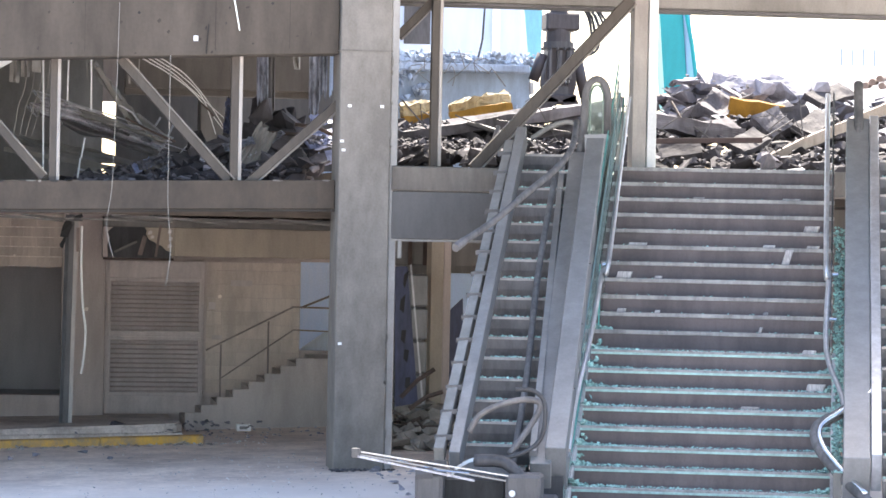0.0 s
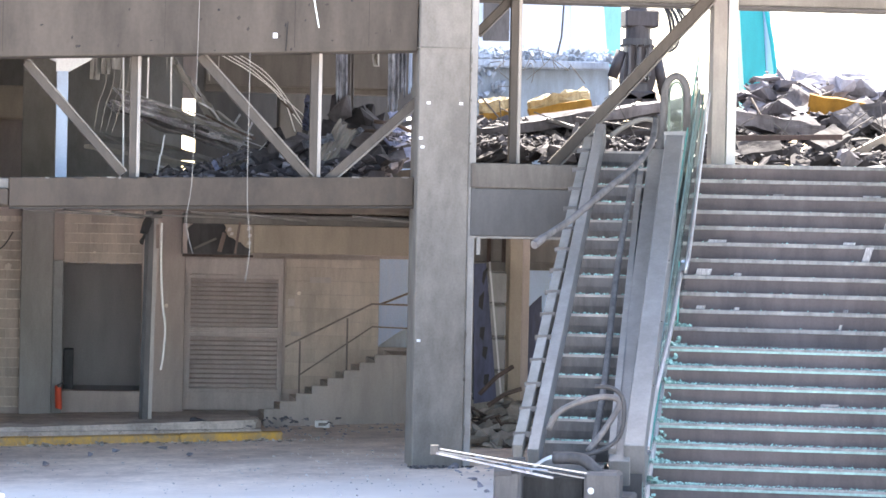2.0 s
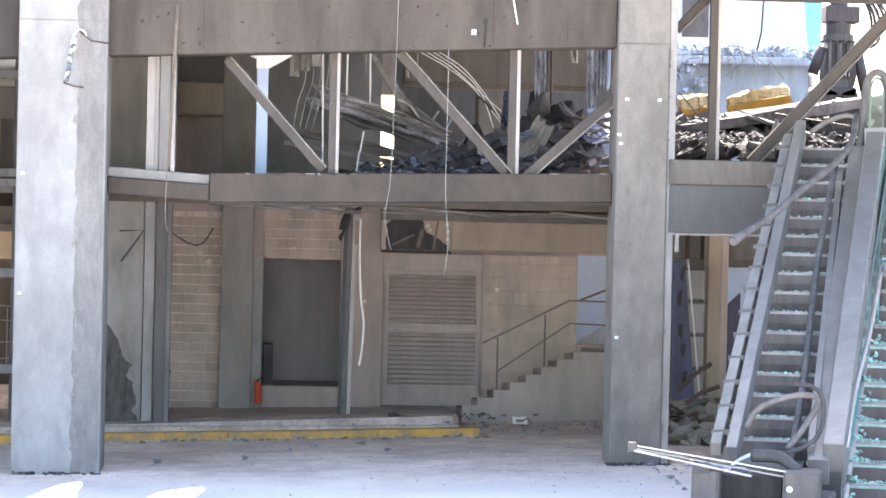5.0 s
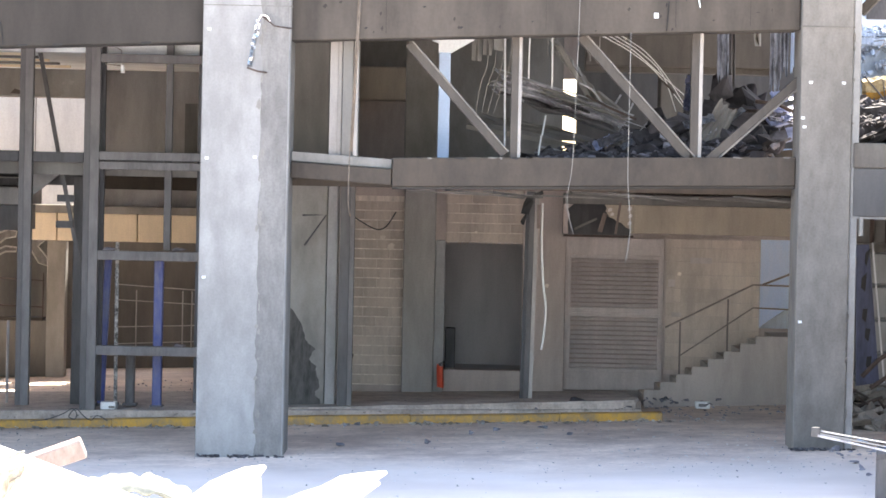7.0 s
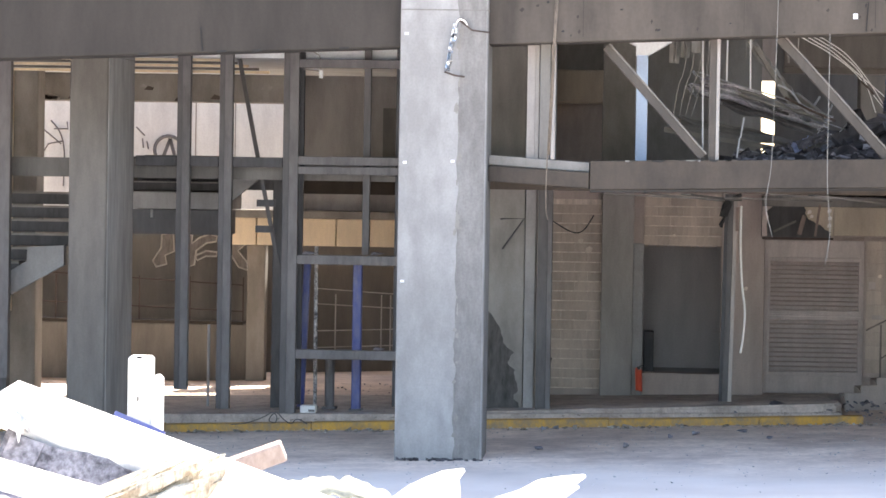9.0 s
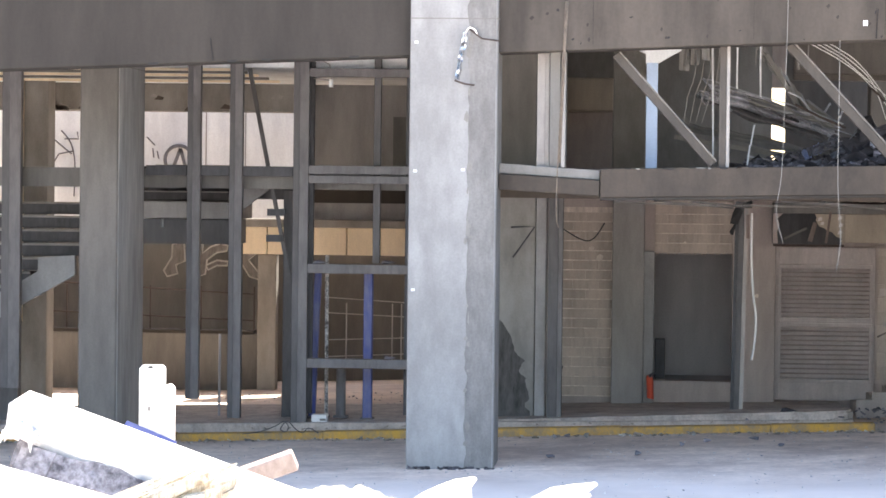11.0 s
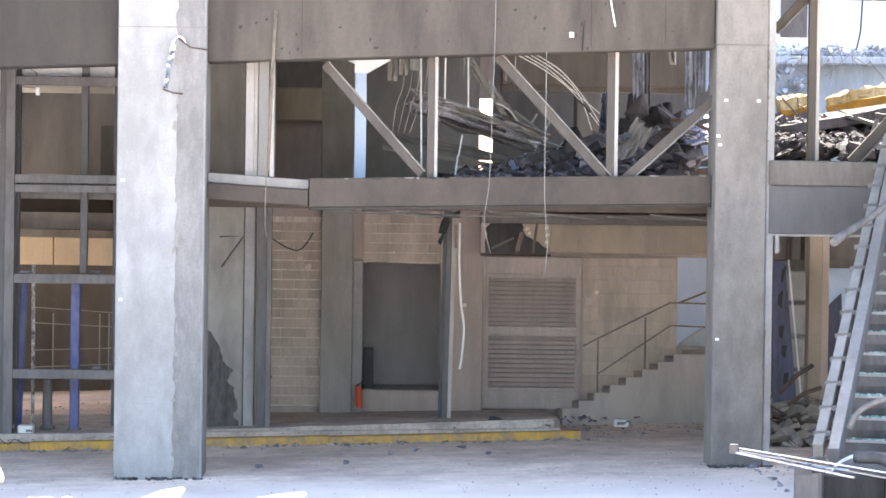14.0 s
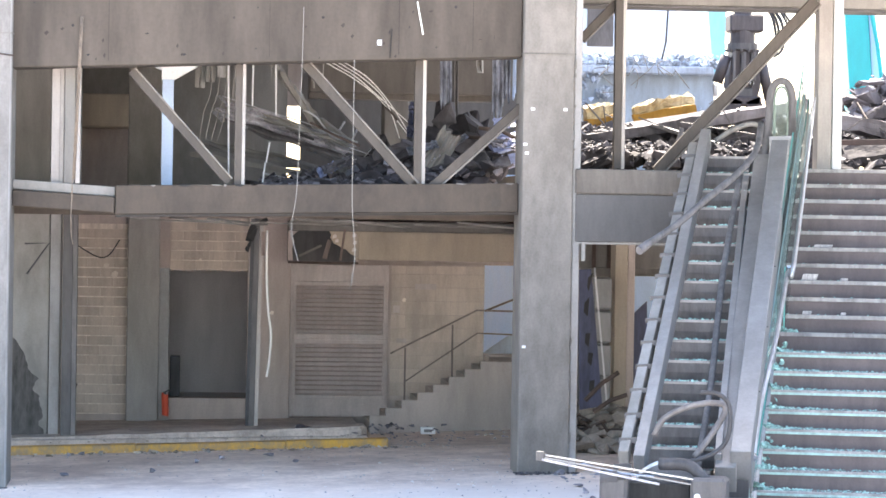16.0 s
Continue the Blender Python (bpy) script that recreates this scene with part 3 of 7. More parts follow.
part("bracket", box(4.46, 4.5, 32.98, 33.03, 2.5, 2.71), CONC, plat)
LAND = pose(5.554, 28.227, 0, 0, 0, -16)
top_landing = thing("stair_landing", "pale stone landing at the stair head", "landing", kind="structure", at=LAND)
part("slab", box(-0.05, 3.6, 6.08, 9.5, 3.3, 3.595), CONC, top_landing)

ZR = 5.53
# only its lower edge shows; the height is added to throw shade
fascia = struct("beam_right", box(4.46, 24, 34.6, 35.0, ZR, 9.0, bevel=0.01), CONC, "brown steel edge beam over the stairs", "beam")
part("flange", box(4.46, 24, 34.56, 35.04, ZR - 0.03, ZR - 0.002), STEEL, fascia)
# out-of-view slab added to keep sun off the stairs
struct("stair_sun_block", box(4.46, 24, 30.5, 34.55, ZR + 0.3, ZR + 0.6), CONC, "unseen slab added to shade the stairs", "canopy")


def steel_post(x, y, z0, z1, w, name="steel_post", label="grey painted steel post", mat=None, lit=True):
    ob = thing(name, label, "post", "truss members", "structure")
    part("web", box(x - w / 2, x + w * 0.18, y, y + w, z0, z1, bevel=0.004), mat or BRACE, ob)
    # flange colour paled to show sun on the right-hand side
    part("flange", box(x + w * 0.185, x + w / 2, y - 0.01, y + w * 0.9, z0, z1, bevel=0.004), STEEL_LIGHT, ob, "flange paled for sun on its side")
    return ob


steel_post(4.96, 33.6, 3.56, 6.0, 0.125)
right_post = thing("steel_post", "broad pale steel post at the stair head", "post", "truss members", "structure")
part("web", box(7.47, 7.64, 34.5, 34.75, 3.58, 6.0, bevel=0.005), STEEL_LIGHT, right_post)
# white flange stands for the sunlit strip on this post
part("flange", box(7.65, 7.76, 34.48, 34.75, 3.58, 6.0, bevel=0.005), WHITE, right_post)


def strut(a, b, w=0.14, label="grey steel diagonal brace with a pale edge"):
    ob = thing("diagonal_brace", label, "brace", "truss members", "structure")
    a, b = Vector(a), Vector(b)
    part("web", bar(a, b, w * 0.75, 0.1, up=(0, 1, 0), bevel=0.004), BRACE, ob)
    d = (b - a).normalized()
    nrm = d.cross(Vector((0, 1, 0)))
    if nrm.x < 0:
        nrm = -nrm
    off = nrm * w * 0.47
    # pale bar paints the light along the brace's right edge
    part("flange", bar(a + off, b + off, 0.02, 0.13, up=(0, 1, 0), bevel=0.003), BRACE_LIT, ob)
    return ob


strut((5.43, 33.8, 3.55), (7.27, 33.8, 5.57), 0.16)
strut((4.52, 33.8, 5.06), (4.93, 33.8, 5.49), 0.12)

# truss in the left opening
for t_x, w in ((0.59, 0.12), (2.64, 0.13)):
    steel_post(t_x, 33.45, 3.3, 4.95, w)
steel_post(-1.47, 33.6, 3.2, 4.95, 0.14, label="pale grey steel post on the slab ledge", mat=STEEL_LIGHT)
p2 = thing("steel_post", "pale dented steel post on the slab ledge", "post", "truss members", "structure")
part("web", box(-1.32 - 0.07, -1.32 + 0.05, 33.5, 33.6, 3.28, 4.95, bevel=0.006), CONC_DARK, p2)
# flange again lighter than the web, as if sunlit
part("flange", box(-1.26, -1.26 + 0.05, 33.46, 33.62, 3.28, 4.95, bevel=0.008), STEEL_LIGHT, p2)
t_post = thing("white_post", "white and pale blue post with a tee head", "post", "truss members", "structure")
part("stem", box(-0.305, -0.172, 34.6, 34.75, 3.2, 4.53, bevel=0.006), PALE, t_post)
part("head", prism([(-0.4, 4.76), (0.1, 4.76), (0.1, 4.685), (-0.165, 4.53), (-0.315, 4.53), (-0.315, 4.64), (-0.39, 4.67)], 'y', 34.58, 34.77), WHITE, t_post)
strut((-0.65, 33.5, 4.57), (0.47, 33.5, 3.33), 0.12)
strut((1.31, 33.5, 4.69), (2.59, 33.5, 3.31), 0.13)
strut((2.79, 33.5, 3.32), (3.86, 33.5, 4.3), 0.13)

# ---- stairs ----
STAIR = pose(5.554, 28.227, 0, 0, 0, -16)
W, T = 2.53, 0.2937
stairs = thing("staircase", "wide dark stone staircase with pale nosings and broken glass", "staircase", kind="structure", at=STAIR)


def step_at(i):
    """Front and top of step i; the ninth is a short landing."""
    return T * (i - 1) + (0.5 if i >= 9 else 0), 0.18 * (i + 1)


for i in range(20):
    y, z = step_at(i)
    y2 = step_at(i + 1)[0]
    part("step", box(0, W, y, y2 + 0.02, z - 0.48, z - 0.002, bevel=0.004), STEP, stairs)
    if i <= 8:
        part("nosing", box(0.0, W, y - 0.012, y + 0.035, z - 0.02, z + 0.004, bevel=0.003), NOSE, stairs)
        part("nosing_lip", box(0.0, W, y - 0.014, y + 0.02, z - 0.045, z - 0.0205, bevel=0.003), NOSE_GREEN, stairs, "green glass nosing strip")
    else:
        part("nosing", box(0.0, W, y - 0.012, y + 0.035, z - 0.04, z + 0.004, bevel=0.004), NOSE, stairs)

# ---- lower storey, behind the columns ----
KERB = 37.3
kerb = thing("kerb", "concrete kerb with worn yellow paint", "kerb", kind="structure")
x = -12.0
n_stone = 0
while x < 2.58:
    x2 = min(x + 1.9, 2.605)
    part("kerb_stone", sloped(box(x + 0.001, x2 - 0.001, KERB, KERB + 0.22, -0.1, 0.098 + 0.004 * (n_stone % 3), bevel=0.012), lambda v: ground_z(v, 0)), YELLOW, kerb)
    x, n_stone = x2, n_stone + 1
bm = box(-12.0, 2.35, KERB + 0.225, 40.99, -0.05, 0.125, bevel=0.01)
sloped(bm, lambda v: ground_z(v, 0))
struct("pavement", bm, DUST_STONE, "raised concrete pavement behind the kerb", "pavement")
bm = bmesh.new()
bm_prism(bm, [(-3.0, 37.66), (2.12, 37.62), (2.28, 37.68), (2.36, 37.85), (2.36, 38.2), (2.2, 38.5), (-3.0, 38.5)], 'z', 0.0, 0.06)
top = [v for v in bm.verts if v.co.z > 0.03]
for v in bm.verts:
    v.co.z = (0.03 + 0.04 * (v.co.x + 3.0) + max(0.0, v.co.x) * 0.01) if v in top else -0.1
bmesh.ops.bevel(bm, geom=[e for e in bm.edges if e.verts[0] in top and e.verts[1] in top], offset=0.03, segments=2, affect='EDGES', clamp_overlap=True)
bmesh.ops.subdivide_edges(bm, edges=[e for e in bm.edges if e.calc_length() > 1.0], cuts=28)
for v in bm.verts:
    v.co.y += 0.035 * noise.noise(Vector((v.co.x * 2.3, 4, v.co.z * 3)))
    v.co.z += 0.012 * noise.noise(Vector((v.co.x * 3.1, 1, 6)))
tagged(part("concrete_island", bm, DUST_STONE), "low pale chipped concrete plinth with a rounded end", "plinth", kind="structure")

XB0, XB1 = -1.54, -0.8
XP1, XD0, XD1 = -0.36, -0.22, 0.86
XL0, XL1 = 1.46, 2.83
XO0, XO1 = 4.18, 4.68
ZD0, ZD1 = 0.40, 2.15
wall = thing("wall_back", "dusty blockwork and concrete back wall with a doorway", "wall", kind="structure")
part("backing", box(-3.2, XP1, 41.05, 41.3, -0.3, 2.95), WALL, wall)
part("pilaster", box(XB1, XP1, 40.8, 41.049, -0.2, 2.95, bevel=0.01), PILASTER, wall)
part("jamb", box(XP1 + 0.002, XD0, 40.86, 41.3, -0.2, 2.2, bevel=0.008), CONC_LIGHT, wall, "pale concrete door jamb")
part("lintel_backing", box(XP1 + 0.002, XD1, 41.05, 41.3, ZD1 + 0.03, 2.95), WALL, wall)
part("threshold", box(XD0 + 0.002, XD1, 40.95, 41.3, -0.1, ZD0, bevel=0.01), WALL, wall)
part("pier", box(XD1 + 0.002, XL0, 40.9, 41.3, -0.1, 2.95, bevel=0.01), WALL, wall)
part("louvre_backing", box(XL0 + 0.002, XL1, 41.09, 41.3, -0.1, 2.31), WALL, wall)
part("stair_wall_backing", box(XL1 + 0.002, XO0, 41.05, 41.3, -0.1, 2.31), WALL, wall)
part("sill_wall", box(XO0 + 0.002, XO1, 41.0, 41.3, -0.1, 1.05), WALL, wall)
part("end_pier", box(XO1 + 0.002, 5.3, 41.0, 41.3, -0.1, 2.31), WALL, wall)
part("top_band", box(XL0 + 0.002, 5.3, 41.1, 41.35, 2.3, 2.96), WALL, wall)

BLOCKS = {}


def block(w, h, d=0.06):
    """Shared mesh of one block, seated at its lower front corner."""
    key = (round(w, 3), round(h, 3))
    if key not in BLOCKS:
        bm = box(0, w, 0, d, 0, h, bevel=0.004)
        me = bpy.data.meshes.new("block")
        bm.to_mesh(me)
        bm.free()
        me.materials.append(BRICK)
        BLOCKS[key] = me
    return BLOCKS[key]


def lay(parent, x0, x1, z0, z1, y, course=0.135, length=0.36, seed=1, gap=0.007):
    """Courses of blocks in running bond over a rectangle of wall."""
    rnd = random.Random(seed)
    z, k = z0, 0
    while z + course * 0.6 < z1:
        h = min(course, z1 - z) - gap
        x = x0 - (length / 2 if k % 2 else 0)
        while x < x1 - 0.02:
            a, b = max(x, x0), min(x + length, x1)
            if b - a > 0.03:
                ob = new("block", block(b - a - gap * 0.12, h))
                ob.parent = parent
                ob.matrix_world = pose(a + 0.005, y + rnd.uniform(-0.002, 0.001), z + 0.005)
            x += length
        z += course
        k += 1


part("mortar", box(XB0, XB1 - 0.003, 40.996, 41.049, 0.16, 2.8), MORTAR, wall)
part("mortar", box(XD0 + 0.002, XD1 - 0.002, 40.996, 41.049, ZD1 + 0.032, 2.9), MORTAR, wall)
part("mortar", box(XL1 + 0.005, XO0 - 0.004, 41.0, 41.049, 0.4, 2.29), WALL, wall)
lay(wall, XB0, XB1 - 0.005, 0.17, 2.75, 40.993, seed=3, gap=0.014)
lay(wall, XD0 - 0.0, XD1, ZD1 + 0.03, 2.85, 40.993, seed=4, gap=0.013)
lay(wall, XL1 + 0.03, XO0 - 0.01, 0.45, 2.28, 40.997, course=0.19, length=0.42, seed=6, gap=0.004)

r10 = random.Random(44)
x_ = XD0 + 0.01
while x_ < XD1 - 0.06:
    w_ = r10.uniform(0.03, 0.11)
    part("ragged_edge", prism([(x_, ZD1 + 0.032), (x_ + w_, ZD1 + 0.032), (x_ + w_ * 0.8, ZD1 + 0.032 - r10.uniform(0.005, 0.03)), (x_ + w_ * 0.3, ZD1 + 0.032 - r10.uniform(0.01, 0.035))], 'y', 40.995, 41.12), BRICK, wall)
    x_ += w_
for x_, z_, r_ in ((-1.1, 2.22, 0.04), (-0.98, 2.1, 0.05), (-1.5, 1.6, 0.02), (-1.52, 0.55, 0.05), (-1.3, 2.4, 0.03), (0.2, 2.32, 0.02), (1.2, 1.6, 0.03), (3.05, 1.8, 0.03)):
    part("scar", prism([(x_ - r_, z_ - r_ * 0.6), (x_ + r_ * 0.6, z_ - r_), (x_ + r_, z_ + r_ * 0.5), (x_ + 0.1 * r_, z_ + r_), (x_ - r_ * 0.8, z_ + r_ * 0.4)], 'y', 40.888 if 0.9 < x_ < 1.4 else 40.982, 40.992), MORTAR if z_ > 1 else BEAM_DARK, wall)
for x_, z_, w_, h_ in ((2.9, 1.62, 0.09, 0.1), (2.95, 1.2, 0.14, 0.06), (3.2, 1.95, 0.3, 0.08)):
    part("patch", box(x_, x_ + w_, 40.985, 40.99, z_, z_ + h_), LOUVRE, wall)

# louvred doors
louvre = thing("louvre_door", "dusty louvred service door in two panels", "door", kind="structure")
X0, X1 = 1.54, 2.76
for z0, z1 in ((0.46, 1.18), (1.31, 1.99)):
    part("frame_top", box(X0 - 0.03, X1 + 0.03, 40.93, 41.1, z1, z1 + 0.05, bevel=0.004), LOUVRE, louvre)
    part("frame_bottom", box(X0 - 0.03, X1 + 0.03, 40.93, 41.1, z0 - 0.05, z0, bevel=0.004), LOUVRE, louvre)
    part("frame_side", box(X0 - 0.03, X0, 40.932, 41.1, z0, z1), LOUVRE, louvre)
    part("frame_side", box(X1, X1 + 0.03, 40.932, 41.1, z0, z1), LOUVRE, louvre)
    k = 11
    for j in range(k):
        z = z0 + (z1 - z0) * (j + 0.5) / k
        part("slat", bar((X0, 41.0, z), (X1, 41.0, z), 0.012, 0.058, up=(0, 0.68, 0.73)), LOUVRE, louvre)
part("mid_rail", box(X0 - 0.03, X1 + 0.03, 40.94, 41.1, 1.232, 1.258), LOUVRE, louvre)
part("surround", box(XL0 + 0.004, X0 - 0.032, 40.96, 41.1, 0.16, 2.28), LOUVRE, louvre)
part("surround", box(X1 + 0.032, XL1 - 0.002, 40.96, 41.1, 0.16, 2.28), LOUVRE, louvre)
part("header", box(X0 - 0.03, X1 + 0.03, 40.962, 41.1, 2.042, 2.28), LOUVRE, louvre)
part("kick_panel", box(X0 - 0.03, X1 + 0.03, 40.962, 41.1, 0.16, 0.408), LOUVRE, louvre)

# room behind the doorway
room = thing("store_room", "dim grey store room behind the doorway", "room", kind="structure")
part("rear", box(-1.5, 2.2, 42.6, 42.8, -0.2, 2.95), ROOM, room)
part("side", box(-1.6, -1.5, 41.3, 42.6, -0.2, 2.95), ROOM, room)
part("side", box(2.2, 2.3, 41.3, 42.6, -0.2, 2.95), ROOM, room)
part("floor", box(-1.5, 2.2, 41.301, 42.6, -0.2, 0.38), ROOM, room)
crate = tagged(part("crate", box(XD0 + 0.02, XD0 + 0.16, 41.5, 41.8, 0.38, 0.95, bevel=0.01), RUBBER), "black upright crate just inside the doorway", "crate")

# bulkhead with a torn hole
bulk = thing("bulkhead", "ochre plastered bulkhead torn open at one end", "bulkhead", kind="structure")
H0, H1 = 1.46, 1.98
part("soffit_box", box(2.36, 5.2, 40.3, 41.05, 2.36, 2.75, bevel=0.006), BULKHEAD, bulk)
part("upper_rail", box(H0 - 0.06, 5.2, 40.32, 41.05, 2.75 + 0.002, 2.89, bevel=0.004), CONC_DARK, bulk)
part("lower_rail", box(H0 - 0.06, 2.36, 40.34, 40.5, 2.3, 2.33), RUST, bulk)
part("hole_back", box(H0 - 0.05, 2.36, 40.95, 41.0, 2.3, 2.85), STEEL, bulk)
part("hole_side", box(H0 - 0.06, H0 - 0.02, 40.36, 40.95, 2.33, 2.75), STEEL, bulk)
part("hole_jamb", prism([(1.39, 2.34), (1.46, 2.34), (1.45, 2.5), (1.48, 2.6), (1.45, 2.68), (1.53, 2.748), (1.39, 2.748)], 'y', 40.31, 40.36), WALL, bulk)
part("torn_plaster", prism([(1.958, 2.748), (2.358, 2.748), (2.358, 2.36), (2.306, 2.367), (2.33, 2.41), (2.25, 2.44), (2.187, 2.505), (2.13, 2.515), (2.093, 2.551), (2.02, 2.58), (1.991, 2.63), (1.97, 2.66), (1.985, 2.7)], 'y', 40.31, 40.35), BULKHEAD, bulk, "torn dusty plasterboard")
for x_, z_, r_ in ((2.03, 2.68, 0.03), (2.06, 2.62, 0.025), (2.3, 2.7, 0.03), (2.31, 2.6, 0.028), (2.3, 2.5, 0.03)):
    part("bare_plaster", prism([(x_ - r_, z_ - r_), (x_ + r_ * 0.8, z_ - r_ * 0.7), (x_ + r_, z_ + r_ * 0.5), (x_ + 0.1 * r_, z_ + r_), (x_ - r_ * 0.8, z_ + r_ * 0.4)], 'y', 40.304, 40.309), FLOOR, bulk, "pale bare plaster patch")
part("stud", bar((1.9, 40.42, 2.37), (1.97, 40.42, 2.63), 0.05, 0.06), WOOD, bulk, "bare timber stud")
part("stud", bar((2.11, 40.29, 2.35), (2.17, 40.29, 2.78), 0.05, 0.03), WOOD, bulk, "bare timber stud")
part("loose_stud", bar((1.55, 40.5, 2.4), (1.86, 40.5, 2.55), 0.02, 0.03), CONC_DARK, bulk)

# torn ceiling strips under the slab
rnd = random.Random(11)
tor = thing("ceiling_debris", "dark torn ceiling strips hanging under the slab", "ceiling strip")
for k in range(9):
    xa = -0.7 + k * 0.5
    part("strip", bar((xa, 35.5 + rnd.uniform(-0.8, 2), 2.92 - rnd.random() * 0.05), (xa + rnd.uniform(0.6, 1.3), 35.5 + rnd.uniform(-0.5, 2), 2.9 - rnd.random() * 0.09), 0.12, 0.02), CONC_DARK, tor)

# inner stair up to the lit opening
inner = thing("inner_staircase", "bare concrete staircase against the back wall", "staircase", kind="structure")
SX0, SX1, SZ0, SZ1 = 2.51, 4.0, 0.16, 1.02
NS = 8
for k in range(NS):
    xa = SX0 + (SX1 - SX0) * k / (NS - 1)
    z = SZ0 + (SZ1 - SZ0) * (k + 1) / NS
    xe = SX1 + 0.25 if k == NS - 1 else xa + (SX1 - SX0) / (NS - 1) - 0.0005
    part("stringer", box(xa, xe, 39.6, 39.72, -0.1, z), CONC_SOFFIT, inner)
    part("step", box(xa, xe, 39.722, 40.9, -0.1, z - 0.085), CONC_SOFFIT, inner)
part("landing", box(SX1 + 0.252, 5.2, 39.6, 40.98, -0.1, SZ1), CONC_SOFFIT, inner)
rail = thing("stair_handrail", "thin dusty brown handrail beside the inner stair", "handrail")
ra, rb, rc = (2.78, 39.7, 1.11), (3.95, 39.7, 1.71), (4.56, 39.7, 1.7)
part("top_rail", tube([ra, rb, rc], 0.012, 8), DUSTY_RAIL, rail)
part("upper_run", tube([(4.07, 39.8, 1.7), (4.6, 39.8, 1.92)], 0.014, 8), DUSTY_RAIL, rail)
part("mid_rail", tube([(2.98, 39.7, 0.73), (3.96, 39.7, 1.4), (4.57, 39.7, 1.38)], 0.01, 8), DUSTY_RAIL, rail)
for px_, top, bot in ((2.98, 1.19, 0.46), (3.62, 1.51, 0.78), (4.51, 1.87, 1.07)):
    part("baluster", tube([(px_, 39.7, bot), (px_, 39.7, top)], 0.013, 8), DUSTY_RAIL, rail)
# the opening's blue skylight is put into this wall's colour
well = struct("lightwell_wall", box(3.6, 5.6, 42.6, 42.8, -0.2, 3.6), SKYBLUE, "streaked light-well wall coloured blue for skylight", "wall")
part("stair_shade", prism([(4.25, 1.0), (4.75, 1.0), (4.75, 1.32), (4.62, 1.26)], 'y', 42.0, 42.1), STUB, well)

# loose post, cable, extinguisher
post = thing("service_post", "grey steel post with a torn black sleeve", "post")
pa, pb = (0.88, 38.4, 0.2), (0.92, 38.4, 2.91)
part("stem", bar(pa, pb, 0.08, 0.07, bevel=0.006), STEEL, post)
part("pale_edge", bar(Vector(pa) + Vector((0.055, -0.01, 0)), Vector(pb) + Vector((0.055, -0.01, 0)), 0.03, 0.06), STEEL_LIGHT, post)
part("dark_edge", bar(Vector(pa) + Vector((-0.055, 0, 0)), Vector(pb) + Vector((-0.055, 0, 0)), 0.025, 0.05), RUBBER, post)
part("timber", bar((1.0, 38.35, 2.43), (1.0, 38.35, 2.74), 0.04, 0.04), WOOD, post)
bm = heap("sleeve", [((0.96, 38.35, 2.84), (0.12, 0.06, 0.05), (0, -0.4, 0)), ((0.87, 38.35, 2.71), (0.09, 0.06, 0.12), (0, 0.4, 0)), ((0.82, 38.35, 2.57), (0.04, 0.03, 0.1), (0, 0.3, 0))], BLACK, "torn black sleeve", parent=post)
for k in ("category", "kind"):
    del bm[k]
tagged(part("hanging_cable", tube([(1.05, 38.3, 2.76), (1.05, 38.3, 2.21), (1.08, 38.3, 1.7), (1.12, 38.3, 1.4), (1.1, 38.3, 1.04), (1.07, 38.3, 0.85)], 0.014, 8), PLASTIC, smooth=True), "white cable hanging from the ceiling by a post", "cable")
ext = thing("fire_extinguisher", "orange-red fire extinguisher standing by the doorway", "fire extinguisher")
e0, e1 = (-0.25, 40.5, 0.19), (-0.26, 40.5, 0.44)
part("cylinder", tube([e0, (e0[0], e0[1], e0[2] + 0.02), (e1[0], e1[1], e1[2]), (e1[0], e1[1], e1[2] + 0.03)], 0.047, 12), ORANGE, ext, smooth=False)
part("neck", tube([(e1[0], e1[1], e1[2] + 0.03), (e1[0], e1[1], e1[2] + 0.07)], 0.02, 8), RUBBER, ext)
part("hose", tube([(e1[0], e1[1], e1[2] + 0.06), (e1[0] + 0.05, e1[1], e1[2] + 0.09), (e1[0] + 0.11, e1[1], e1[2] + 0.08)], 0.012, 6), RUBBER, ext)

# stained pillar and posts left of the block wall
pil = thing("pillar", "grey concrete pillar with a black damp stain", "pillar", kind="structure")
part("shaft", box(-2.22 - 0.3, -1.75, 38.2, 38.8, -0.1, 2.95, bevel=0.01), CONC, pil)
part("pale_edge", box(-1.74, -1.61, 38.17, 38.8, -0.1, 2.95, bevel=0.006), CONC_LIGHT, pil)
sx0, sx1 = -2.23, -1.75
r4 = random.Random(5)
edge_pts = [(sx1 - 0.05 - r4.uniform(0, 0.012) - 0.3 * (k / 48) ** 2 + 0.1 * noise.noise(Vector((k * 0.17, 4, 0))) + 0.025 * noise.noise(Vector((k * 0.45, 9, 0))), 0.025 * k) for k in range(48)]
part("stain", prism([(sx0, 0.0), *edge_pts, (sx0 + 0.06, 1.3), (sx0, 1.35)], 'y', 38.195, 38.199), STAIN, pil)
sp = thing("steel_post", "dark grey boxed steel post with a pale edge", "post", "truss members", "structure")
part("web", box(-1.57, -1.44, 37.9, 38.05, 0.0, 2.95, bevel=0.005), STEEL, sp)
part("flange", box(-1.44, -1.38, 37.88, 38.05, 0.0, 2.95, bevel=0.004), STEEL_MID, sp)
tagged(part("bent_bracket", tube([(-2.07, 38.15, 2.54), (-1.76, 38.15, 2.55), (-2.04, 38.15, 2.15)], 0.012, 6), RUBBER), "bent black wire bracket on a pillar", "bracket")
tagged(part("loose_wire", tube([(-1.51, 40.98, 2.5), (-1.22, 40.98, 2.34), (-1.06, 40.98, 2.37), (-0.92, 40.98, 2.58)], 0.01, 6), RUBBER), "dark slack wire across the block wall", "wire")

